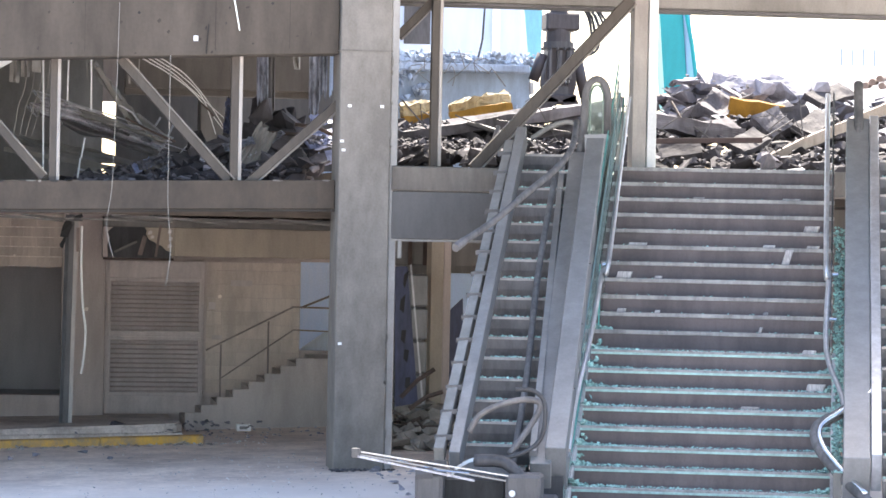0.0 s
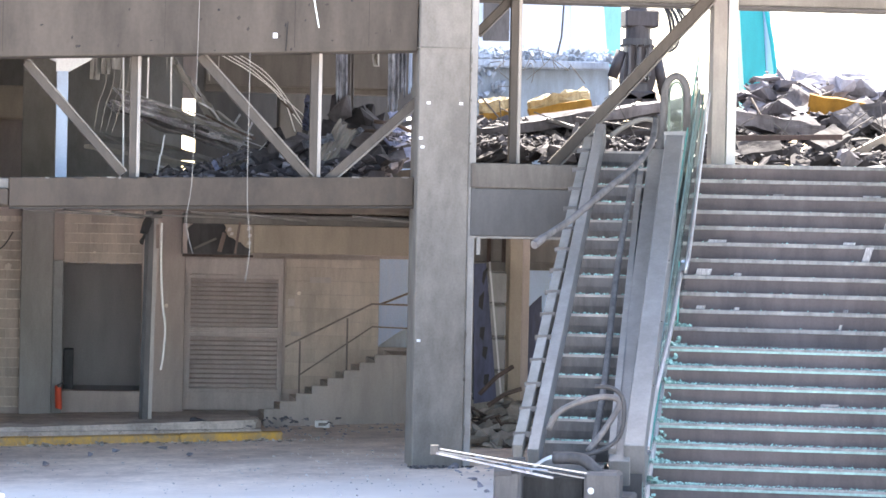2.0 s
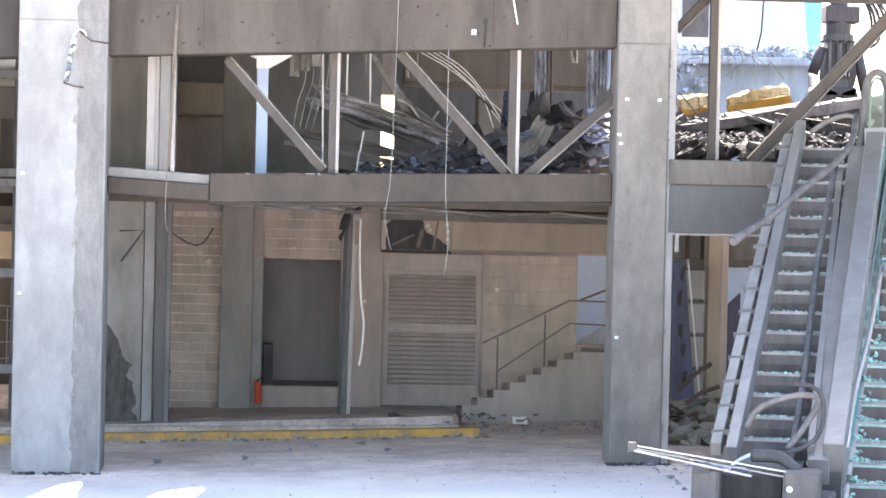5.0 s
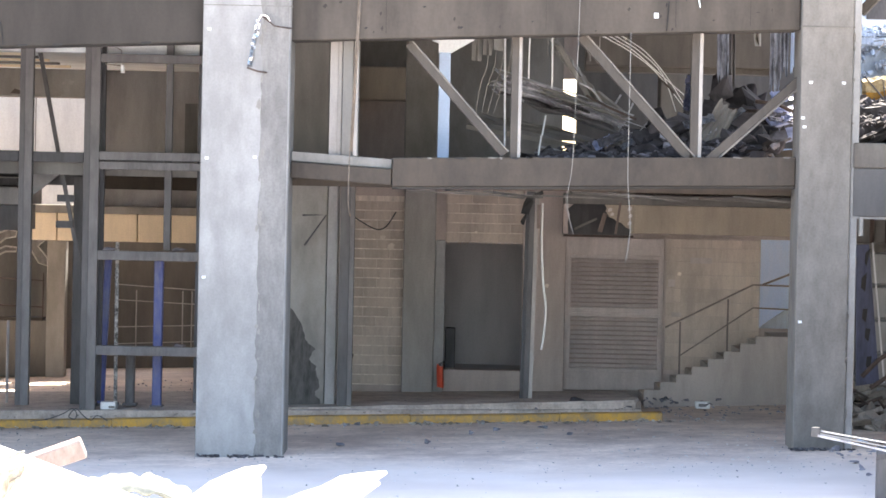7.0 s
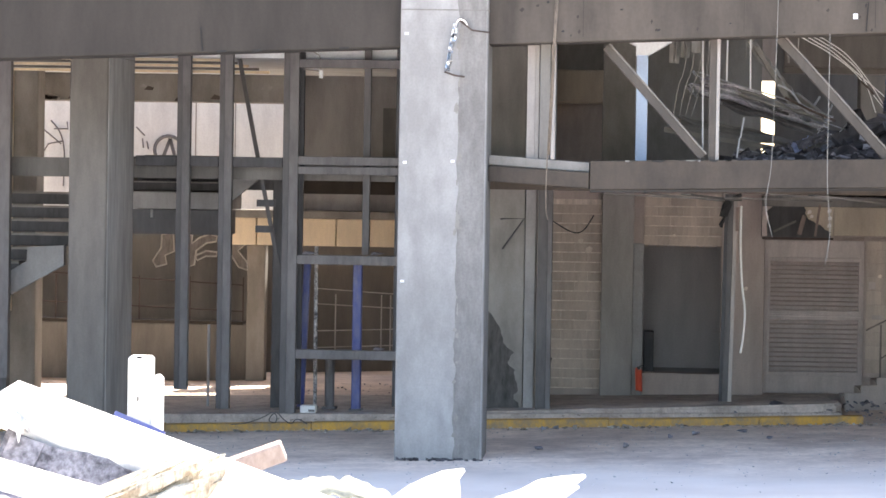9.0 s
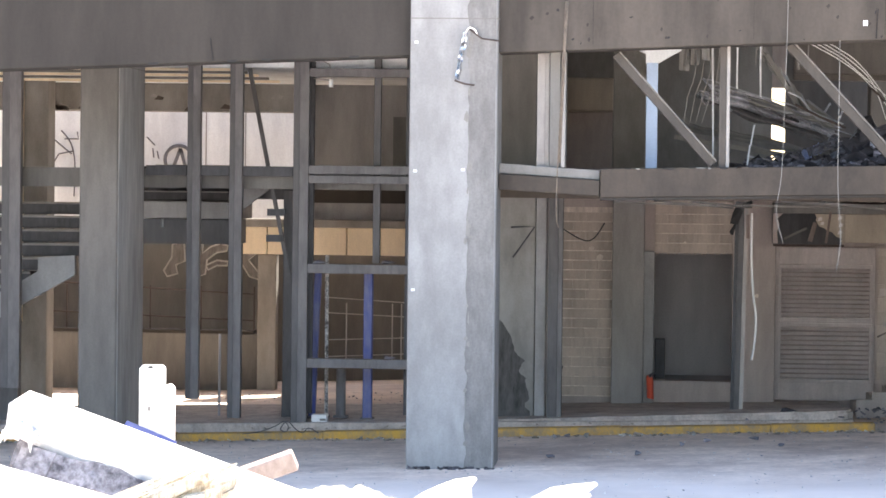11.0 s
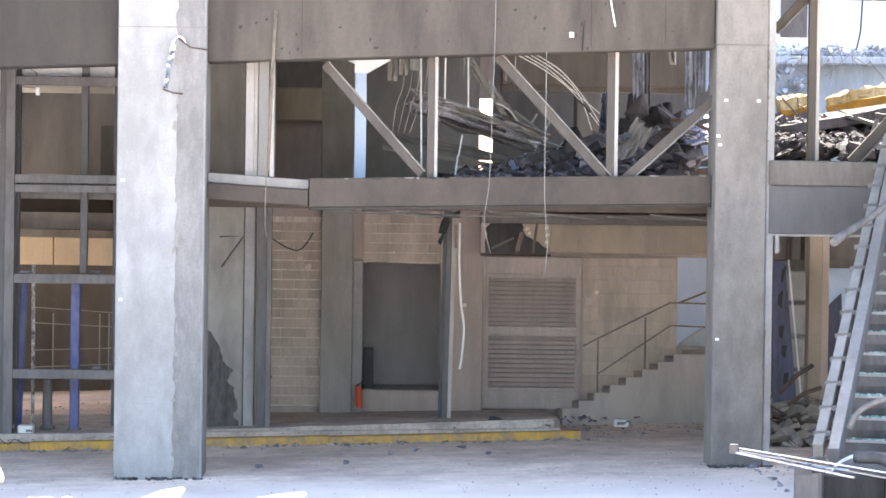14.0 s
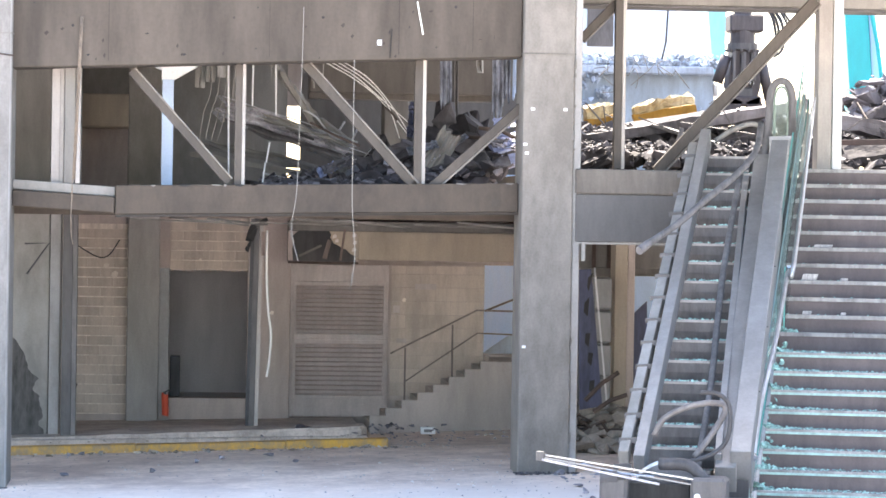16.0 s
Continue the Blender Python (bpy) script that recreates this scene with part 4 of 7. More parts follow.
# hanging wires from the beam
for pts, r in (([(1.86, 33.14, 4.73), (1.86, 33.14, 4.06), (1.86, 33.14, 3.1), (1.9, 33.14, 2.53), (1.85, 33.14, 2.12)], 0.0045),
               ([(1.28, 33.14, 5.31), (1.27, 33.14, 4.61), (1.25, 33.14, 3.79), (1.23, 33.14, 3.21), (1.18, 33.14, 2.8), (1.26, 33.14, 2.45)], 0.004),
               ([(-1.19, 33.14, 5.15), (-1.22, 33.14, 4.45), (-1.26, 33.14, 3.33)], 0.014),
               ([(-1.21, 33.14, 5.15), (-1.24, 33.14, 4.39), (-1.29, 33.14, 2.92), (-1.26, 33.14, 2.6)], 0.008)):
    tagged(part("hanging_wire", tube(pts, r, 6), ROPE if pts[0][0] < 0 else WIRE, smooth=True), "thin pale wire hanging from the beam", "wire", "hanging wires")
tagged(part("torn_strip", bar((2.56, 33.14, 5.4), (2.63, 33.14, 5.03), 0.05, 0.015), CHROME), "short bright metal strip hanging from the beam", "strip")

r14 = random.Random(52)
for x0_, x1_, y_ in ((-2.98, -1.94, 32.95), (3.74, 4.46, 32.95)):
    spots = [((r14.uniform(x0_, x1_), y_ + r14.uniform(-0.12, 0.04), ground_z((x0_ + x1_) / 2, y_) + 0.012), (r14.uniform(0.01, 0.05), r14.uniform(0.01, 0.04), r14.uniform(0.008, 0.022)), (0, 0, r14.uniform(0, 6))) for _ in range(46)]
    heap("column_foot_dirt", spots, RUBBLE_DARK, "dark crumbs gathered at the foot of a column")

# litter on the floor
spots = scatter(21, 520, -9, 5.2, 27.5, 37.2, lambda x, y: 0, 0.015, floor=ground_z)
spots += scatter(27, 260, 1.5, 5.2, 30.0, 37.2, lambda x, y: 0, 0.014, floor=ground_z, flat=0.5)
heap("floor_litter", spots, PALE_CRUMB, "small pale rubble crumbs over the floor")
spots = scatter(22, 260, -6, 3.5, 37.6, 39.2, lambda x, y: 0, 0.035, floor=lambda x, y: ground_z(x, y) + 0.14)
spots2 = scatter(24, 600, -9, 5.2, 30.5, 37.2, lambda x, y: 0, 0.013, floor=ground_z, flat=0.4)
heap("floor_dirt", spots2, RUBBLE_PALE, "dark grit and dirt trodden over the floor")
tagged(heap("dark_rag", [((1.55, 37.78, 0.245), (0.13, 0.06, 0.035), (0, 0.1, 0.2))], DIM_DEBRIS, "", kind=""), "dark crumpled rag on the plinth edge", "rag")
heap("pavement_litter", spots, RUBBLE, "dark crumbs and dust on the pavement")
spots = scatter(23, 90, 2.6, 5.0, 37.8, 39.5, lambda x, y: 0.0, 0.03, floor=ground_z)
heap("stair_foot_rubble", spots, RUBBLE_PALE, "dark rubble at the foot of the inner stair")
rnd = random.Random(8)
for k in range(9):
    px_, py_ = rnd.uniform(-3, 4), rnd.uniform(34, 37)
    tagged(heap("stone", [((px_, py_, ground_z(px_, py_) + 0.03), (rnd.uniform(0.03, 0.09), 0.05, rnd.uniform(0.015, 0.03)), (0, 0, rnd.uniform(0, 6)))], RUBBLE_PALE, "", kind=""), "dark lump of broken concrete on the floor", "stone", "loose stones")
spots = scatter(25, 500, -11, -3.0, 38.0, 46, lambda x, y: 0, 0.018, floor=lambda x, y: ground_z(x, y) + 0.02, flat=0.5)
heap("bay_litter", spots, RUBBLE, "dark grit strewn over the bay floor")
spots = scatter(26, 420, -9, 3.4, 36.95, 37.55, lambda x, y: 0, 0.025, floor=lambda x, y: ground_z(x, y) + 0.01, flat=0.4)
foot = scatter(28, 230, -9, 2.7, 36.98, 37.29, lambda x, y: 0, 0.055, floor=lambda x, y: ground_z(x, y) - 0.01, flat=0.35)
heap("kerb_foot_debris", foot, TAN, "flat dusty chips and dirt drifted along the kerb foot")
foot = scatter(29, 320, -6, 2.3, 37.35, 38.6, lambda x, y: 0, 0.03, floor=lambda x, y: ground_z(x, y) + 0.13, flat=0.35)
heap("pavement_chips", foot, TAN, "dusty chips scattered over the pavement")
heap("kerb_litter", spots, PALE_CRUMB, "pale chips and dust along the kerb")

# ---- escalators beside the stairs ----
E0, E1 = Vector((-0.72, 0.0, 0.754)), Vector((-0.85, 4.25, 3.32))
NE = 13
RISE, GO = (E1.z - E0.z) / NE, (E1.y - E0.y) / NE


def on_line(x, y, lift=0.0):
    """A point over the escalator's slope, in the stairs' own axes."""
    return Vector((x, y, E0.z + (y - E0.y) * RISE / GO + lift))


def escalator_step(x0, x1, k, parent):
    y, z = E0.y + GO * k, E0.z + RISE * k
    st = part("step", prism([(y, z), (y + GO, z), (y + GO + 0.02, z - 0.05), (y + 0.06, z - RISE * 1.02), (y + 0.02, z - RISE * 0.6)], 'x', x0, x1), STEEL_MID, parent)
    part("tread_edge", box(x0, x1, y - 0.008, y + 0.02, z - 0.022, z + 0.004), STEEL_LIGHT, st)
    return st


esc = thing("escalator", "stripped escalator littered with crushed safety glass", "escalator", "escalators", at=STAIR)
for k in range(-2, NE + 3):
    escalator_step(-1.06, -0.40, k, esc)
y0, y1 = -1.0, 5.0
part("skirt", bar((-1.07, -0.5, 0.61), (-1.05, 5.0, 3.93), 0.11, 0.24, bevel=0.006), CLAD, esc, "pale metal skirt plate")
part("truss_chord", bar((-1.225, -0.5, 0.676), (-1.19, 5.0, 3.81), 0.10, 0.16, bevel=0.006), CONC, esc, "dusty truss chord")
for k in range(15):
    y = y0 + 0.25 + (y1 - y0 - 0.6) * k / 14
    part("rung", bar(on_line(-1.29, y, 0.31 - 0.03 * k / 2.5), on_line(-1.12, y + 0.03, 0.3 - 0.03 * k / 2.5), 0.045, 0.05), STEEL, esc)
part("skirt", bar((-0.31, -0.5, 0.65), (-0.57, 5.0, 3.6), 0.07, 0.22, bevel=0.006), CLAD, esc, "pale metal skirt plate")
part("loose_belt", tube([on_line(-0.52, -0.4, 0.06), on_line(-0.53, 0.9, 0.06), on_line(-0.6, 2.6, 0.07), (-0.56, 4.0, 3.5)], 0.035, 8), BELT, esc, "grey dusty handrail belt lying loose", smooth=True)
part("cladding", bar((-0.088, -0.5, 0.575), (-0.165, 4.6, 3.69), 0.2, 0.5, bevel=0.008), CLAD, esc, "brushed metal cladding")
for k in range(5):
    y = y0 + 1.3 + k * 1.0
    part("cladding_joint", bar(on_line(-0.2 - 0.015 * y, y, 0.372), on_line(0.02 - 0.015 * y, y, 0.372), 0.008, 0.012), STEEL, esc)
part("side_panel", prism([(E0.y - 0.4, 0.2), (6.4, 3.9), (6.4, 4.6), (3.3, 2.75), (E0.y - 0.4, 0.62)], "x", -0.03, -0.012), TINT, esc, "pale green tinted side panel")
part("inner_deck", bar((-0.23, -0.55, 0.5), (-0.38, 4.9, 3.62), 0.2, 0.3, bevel=0.006), CLAD, esc, "grey inner deck plate")
# black box added to cover a sunlit patch at the foot
part("pit_blocker", box(-0.5, -0.02, -0.48, 0.25, 0.0, 0.5), RUBBER, esc)
part("base_plate", box(-1.3, -0.05, y0 - 0.25, y0 + 0.4, 0.02, 0.34, bevel=0.02), STEEL, esc)

newel = thing("escalator_newel", "rounded glass balustrade end with a grey handrail loop", "balustrade", at=STAIR)
n0, n1 = Vector((-0.33, 5.0, 3.94)), Vector((-0.07, 5.0, 3.95))
ntop = (-0.21, 5.0, 4.59)[2]
ncx, nrx, nz0 = (n0.x + n1.x) / 2, (n1.x - n0.x) / 2, n0.z + 0.66 * (ntop - n0.z)
arc = [Vector((ncx - nrx * math.cos(math.pi * k / 12), 5.0, nz0 + (ntop - nz0) * math.sin(math.pi * k / 12))) for k in range(13)]
part("handrail", tube([Vector((-0.4, 4.8, 3.55)), Vector((n0.x - 0.02, 5.0, n0.z))] + arc + [Vector((n1.x, 5.0, n1.z))], 0.045, 10), BELT, newel, smooth=True)
part("glass_panel", prism([(n0.x + 0.03, n0.z)] + [(ncx + (p.x - ncx) * 0.9, nz0 + (p.z - nz0) * 0.9) for p in arc] + [(n1.x - 0.03, n1.z)], 'y', 5.0, 5.012), GLASS, newel).visible_shadow = False
part("inner_frame", tube([(ncx - nrx * 0.6, 5.05, n0.z)] + [(ncx + (p.x - ncx) * 0.6, 5.05, nz0 + (p.z - nz0) * 0.7) for p in arc] + [(ncx + nrx * 0.6, 5.05, n1.z)], 0.014, 8), STEEL_LIGHT, newel)
part("panel", prism([((-0.32, 4.9, 3.95)[0], (-0.32, 4.9, 3.95)[2]), ((-0.06, 4.9, 3.96)[0], (-0.06, 4.9, 3.96)[2]), ((-0.1, 3.6, 2.79)[0], 2.9), ((-0.28, 3.6, 2.78)[0], 2.9)], 'y', 4.86, 4.9), CLAD, newel)
belt = tagged(part("torn_handrail", tube([(-0.39, 4.6, 4.09), (-0.36, 3.7, 3.77), (-0.49, 3.2, 3.52), (-0.75, 2.5, 3.23), (-1.04, 1.9, 2.92), (-1.33, 1.3, 2.68)], 0.036, 8), BELT, smooth=True), "grey handrail belt torn loose across an escalator", "handrail")
belt.matrix_world = STAIR
part("end_lip", tube([(-1.26, 1.41, 2.73), (-1.33, 1.27, 2.66)], 0.045, 8), STEEL_MID, belt)
curl = tagged(part("curled_strip", tube([(-0.95, 5.0, 3.89), (-0.77, 5.0, 4.01), (-0.57, 5.0, 4.09), (-0.45, 5.0, 4.08)], 0.03, 8), CONC_DARK, smooth=True), "bent grey balustrade trim at the escalator head", "trim")
curl.matrix_world = STAIR

# mangled handrail and trims at the foot
loops = [("bent_guide_rail", [(-0.92, -0.6, 0.91), (-0.82, -0.6, 1.08), (-0.58, -0.6, 1.2), (-0.34, -0.6, 1.24), (-0.24, -0.6, 1.17), (-0.38, -0.7, 0.91), (-0.51, -0.8, 0.73)], 0.03, STEEL_MID, "bent grey guide rail on the escalator foot"),
         ("torn_handrail", [(-0.47, -0.7, 1.34), (-0.3, -0.7, 1.33), (-0.19, -0.7, 1.21), (-0.2, -0.75, 0.92), (-0.33, -0.8, 0.77), (-0.57, -0.9, 0.69), (-0.81, -1.0, 0.69)], 0.022, RUBBER, "black torn handrail looped at the escalator foot"),
         ("torn_handrail", [(-0.79, -1.2, 0.69), (-0.53, -1.25, 0.69), (-0.39, -1.3, 0.6), (-0.29, -1.3, 0.49)], 0.06, RUBBER, "thick black handrail end at the escalator foot")]
for nm, pts, r, mt, lab in loops:
    tagged(part(nm, tube(pts, r, 8), mt, smooth=True), lab, "handrail").matrix_world = STAIR
strip = thing("metal_trim", "long bright twisted metal trim lying at the escalator foot", "trim", at=STAIR)
part("upper_edge", bar((-1.89, -1.4, 0.76), (-0.44, -1.5, 0.58), 0.012, 0.012), GALV, strip)
part("mid_edge", bar((-1.88, -1.43, 0.735), (-0.46, -1.52, 0.535), 0.014, 0.014), CLAD, strip)
part("lower_edge", bar((-1.87, -1.45, 0.715), (-0.75, -1.55, 0.53), 0.014, 0.02), DECK, strip)
part("web", bar((-1.86, -1.41, 0.735), (-0.5, -1.49, 0.55), 0.05, 0.006), RUST, strip)
part("splinter", tube([(-1.5, -1.42, 0.69), (-1.1, -1.5, 0.61), (-0.8, -1.55, 0.6)], 0.008, 6), CHROME, strip)
part("end_plate", box(-1.93, -1.85, -1.45, -1.4, 0.7, 0.79, bevel=0.004), STEEL, strip)
foot_a = thing("gear_housing", "grey escalator gear housing with a rounded shoulder", "housing", "gear housings", at=STAIR)
part("body", box((-1.32, -1.5, 0.46)[0], (-1.06, -1.5, 0.47)[0], -1.5, -1.1, 0.0, (-1.19, -1.5, 0.58)[2], bevel=0.03), STEEL, foot_a)
part("shoulder", tube([(-1.31, -1.45, 0.57), (-1.15, -1.45, 0.58)], 0.07, 10), RUBBER, foot_a)
foot_b = thing("gear_housing", "grey escalator gear housing with a white bolt", "housing", "gear housings", at=STAIR)
part("body", box((-0.47, -1.5, 0.49)[0], (-0.14, -1.5, 0.5)[0], -1.5, -1.1, 0.0, (-0.29, -1.5, 0.59)[2], bevel=0.03), STEEL, foot_b)
part("bolt", tube([(-0.4, -1.52, 0.42), (-0.4, -1.48, 0.41)], 0.03, 10), WHITE, foot_b)
part("pit", box((-1.07, -1.3, 0.45)[0], (-0.5, -1.3, 0.47)[0], -1.3, -0.9, 0.0, (-0.79, -1.3, 0.51)[2]), BLACK, foot_b)
disc = tagged(part("guide_disc", tube([(-0.83, -1.05, 0.51), (-0.82, -1.07, 0.48)], 0.3, 24), GALV), "tilted bright metal guide disc", "disc")
disc.matrix_world = STAIR
disc.scale = (1, 0.4, 1)

# stair rails and glass
rail_l = thing("stair_balustrade", "steel handrail over broken green safety glass", "balustrade", "stair balustrades", at=STAIR)
pts = [(0.09, 6.2, 4.44), (0.13, 2.9, 2.53), (0.07, 2.85, 2.44), (0.06, 1.6, 1.79), (-0.0, 0.7, 1.22), (-0.0, -0.2, 0.72)]
part("handrail", tube(pts, 0.026, 8), GALV, rail_l, smooth=True)
part("end_knob", tube([(-0.01, -0.2, 0.72), (0.01, -0.24, 0.69)], 0.04, 8), CHROME, rail_l)
part("bracket", tube([(0.15, 2.95, 2.5), (0.06, 2.95, 2.49)], 0.03, 8), CHROME, rail_l)
xg = 0.03
for ga, gb in (((2.9, 1.75), (2.95, 2.5)), ((6.1, 3.68), (6.15, 4.45)), ((3.2, 2.95), (6.5, 4.9)), ((3.2, 2.3), (3.2, 2.95))):
    part("glass_edge", bar((0.036, *ga) if ga[0] < 3 or ga[0] > 6 else (-0.054, *ga), (0.036, *gb) if ga[0] < 3 or ga[0] > 6 else (-0.054, *gb), 0.016, 0.02), GLASS_EDGE, rail_l, "green glass edge")
part("glass_edge", bar((-0.005, -0.3, 0.4), (-0.005, 2.3, 1.75), 0.014, 0.02), GLASS_EDGE, rail_l, "green glass edge")
part("glass_panel", prism([(2.9, 1.75), (6.1, 3.68), (6.15, 4.45), (2.95, 2.5)], 'x', xg, xg + 0.012), GLASS, rail_l).visible_shadow = False
part("glass_panel", prism([(3.2, 2.3), (6.5, 4.1), (6.5, 4.9), (3.2, 2.95)], 'x', -0.06, -0.048), GLASS, rail_l).visible_shadow = False
part("glass_stub", prism([(-0.3, 0.15), (2.3, 1.62), (2.3, 1.75), (1.7, 1.62), (1.0, 1.0), (0.2, 0.62), (-0.3, 0.4)], 'x', -0.01, 0.002), GLASS, rail_l).visible_shadow = False
part("base_rail", bar((0.0, -0.5, 0.02), (0.0, 2.1, 1.62), 0.05, 0.06), GALV, rail_l)
rail_r = thing("stair_balustrade", "bent steel handrail over a broken glass edge", "balustrade", "stair balustrades", at=STAIR)
pts = [(2.43, 6.2, 4.5), (2.45, 2.9, 2.54), (2.48, 2.8, 2.45), (2.47, 1.7, 1.69), (2.63, 0.9, 1.28), (2.73, 0.3, 0.87), (2.85, 0.1, 0.75)]
part("handrail", tube(pts, 0.028, 8), GALV, rail_r, smooth=True)
part("glass_panel", prism([(1.9, 1.6), (6.1, 3.68), (6.15, 4.45), (2.9, 2.6)], 'x', W - 0.03, W - 0.018), GLASS, rail_r).visible_shadow = False
part("thin_post", tube([(2.5, 6.4, 4.53), (2.51, 3.4, 2.54)], 0.012, 6), STEEL, rail_r)
part("clamp", tube([(2.52, 2.9, 2.44), (2.58, 2.9, 2.44)], 0.03, 8), CHROME, rail_r)
part("clamp", tube([(2.49, 2.2, 1.99), (2.57, 2.2, 1.99)], 0.02, 8), CHROME, rail_r)
part("base_rail", bar((W + 0.02, -0.5, 0.02), (W + 0.02, 2.1, 1.62), 0.04, 0.06), GALV, rail_r)

esc2 = thing("escalator", "second stripped escalator beyond the stairs", "escalator", "escalators", at=STAIR)
part("cladding", bar((2.78, -0.4, 0.55), (2.78, 5.9, 4.0), 0.26, 0.5, bevel=0.008), CLAD, esc2, "brushed metal cladding")
part("cladding", bar((2.965, -0.4, 0.62), (2.965, 5.9, 4.07), 0.1, 0.42, bevel=0.008), GALV, esc2, "brushed metal cladding")
part("inner_wall", box(2.56, 2.64, -0.3, 6.0, 0.0, 0.6), CONC_DARK, esc2)
for k in range(-2, NE + 3):
    escalator_step(3.03, 3.7, k, esc2)
part("handrail", tube([(2.78, 6.0, 4.63), (2.8, 5.0, 3.61), (2.83, 1.6, 1.74), (2.98, 0.95, 1.52), (2.88, 0.6, 1.3), (2.6, 0.4, 1.12), (2.39, 0.3, 0.99), (2.42, 0.1, 0.8), (2.62, -0.2, 0.58), (2.84, -0.5, 0.4), (2.98, -0.65, 0.28)], 0.055, 10), BELT, esc2, "dusty handrail belt pulled out of its guide", smooth=True)
part("bright_lining", tube([(3.0, 0.9, 1.54), (2.91, 0.55, 1.33), (2.63, 0.35, 1.15), (2.43, 0.25, 1.0), (2.46, 0.05, 0.82), (2.66, -0.25, 0.61), (2.87, -0.55, 0.43)], 0.028, 8), CHROME, esc2, smooth=True)

# crushed glass and litter on the treads
rnd = random.Random(31)
spots = []
for i in range(20):
    y, z = step_at(i)
    n = 420 if i <= 8 else 24
    for _ in range(n):
        f = rnd.random() ** (1.7 if rnd.random() < 0.6 else 1.0)
        if i <= 8 and rnd.random() < 0.12:
            f = 1 - 0.1 * rnd.random()
        s = rnd.uniform(0.004, 0.011) * (1.5 if i <= 8 and f < 0.2 else 1)
        spots.append(((0.02 + f * (W - 0.04), y + rnd.uniform(0.03, 0.26), z + s * 0.4), (s * 1.5, s * 1.3, s * 0.7), (rnd.uniform(-0.5, 0.5), rnd.uniform(-0.5, 0.5), rnd.uniform(0, 6))))
for i in range(10):
    y, z = step_at(i)
    for side, n in ((0, 55 if i < 9 else 90), (1, 26)):
        for _ in range(n):
            f = 0.16 * rnd.random() ** 1.8
            s = rnd.uniform(0.009, 0.024)
            spots.append(((0.015 + f if side == 0 else W - 0.015 - f, y + rnd.uniform(0.02, 0.24), z + s * 0.5 + 0.05 * max(0, 0.08 - f) / 0.08 * rnd.random()), (s * 1.4, s * 1.2, s * 0.6), (rnd.uniform(-0.9, 0.9), rnd.uniform(-0.9, 0.9), rnd.uniform(0, 6))))
heap("broken_glass", spots, SHARD, "crushed green safety glass over the stair treads", "broken glass").matrix_world = STAIR
spots = []
for _ in range(900):
    y = rnd.uniform(-0.3, 4.2)
    s = rnd.uniform(0.008, 0.022)
    spots.append(((rnd.uniform(2.545, 2.65), y, max(0.605, 0.36 + 0.6 * y + rnd.uniform(0.0, 0.08))), (s * 1.4, s * 1.2, s * 0.8), (rnd.uniform(-0.9, 0.9), rnd.uniform(-0.9, 0.9), rnd.uniform(0, 6))))
heap("broken_glass", spots, SHARD, "crushed green glass caught beside the far balustrade", "broken glass").matrix_world = STAIR
spots = [((rnd.uniform(0.1, 2.4), rnd.uniform(-0.85, -0.4), 0.12 + rnd.uniform(0, 0.03)), (rnd.uniform(0.04, 0.14), rnd.uniform(0.03, 0.1), 0.015), (rnd.uniform(-0.1, 0.1), rnd.uniform(-0.1, 0.1), rnd.uniform(0, 6))) for _ in range(110)]
heap("tile_rubble", spots, TAN, "broken tan floor tiles below the stairs").matrix_world = STAIR
spots = []
for k in range(-1, NE + 2):
    for x0, x1, n in ((-1.05, -0.41, 45), (3.04, 3.6, 40)):
        for _ in range(n):
            s = rnd.uniform(0.006, 0.016)
            spots.append(((rnd.uniform(x0, x1), E0.y + GO * k + rnd.uniform(0.0, 0.12), E0.z + RISE * k + s * 0.5), (s * 1.4, s * 1.2, s), (rnd.uniform(-0.5, 0.5), rnd.uniform(-0.5, 0.5), rnd.uniform(0, 6))))
heap("broken_glass", spots, SHARD, "crushed safety glass over the escalator steps", "broken glass").matrix_world = STAIR
spots = [((rnd.uniform(-0.35, 0.1), rnd.uniform(-0.6, 2.4), 0), 0, 0) for _ in range(420)]
spots = [((p[0], p[1], max(0.03, 0.33 + 0.6 * (p[1] - 0.1)) + rnd.uniform(0.0, 0.04)), [rnd.uniform(0.01, 0.03) for _ in range(3)], (rnd.random(), rnd.random(), rnd.random() * 6)) for p, _, _ in spots if p[0] > -0.03]
heap("broken_glass", spots, SHARD, "heap of crushed green glass along the stair edge", "broken glass").matrix_world = STAIR
for lx, i, w_, h_ in ((0.23, 12, 0.16, 0.07), (2.27, 15, 0.16, 0.07), (2.3, 14, 0.13, 0.03), (1.81, 14, 0.13, 0.03), (2.36, 6, 0.18, 0.08), (2.29, 8, 0.13, 0.04), (1.71, 5, 0.18, 0.03), (0.34, 14, 0.2, 0.03), (2.04, 17, 0.2, 0.02), (0.61, 12, 0.08, 0.03), (0.25, 10, 0.09, 0.04), (1.76, 9, 0.03, 0.06), (1.81, 10, 0.05, 0.03), (0.64, 10, 0.05, 0.03), (0.98, 17, 0.12, 0.02), (2.0, 13, 0.08, 0.16)):
    y, z = step_at(i)
    bm = box(-w_ / 2, w_ / 2, -0.03, 0.03, 0, h_, bevel=0.004)
    for v in bm.verts:
        v.co.x += v.co.z * 0.3
    tagged(part("litter", bm, PAPER), "pale scrap of packaging on a stair tread", "litter", "litter on the stairs").matrix_world = STAIR @ pose(lx, y + 0.1, z + 0.003, 0, 0, lx * 40 % 30 - 15)

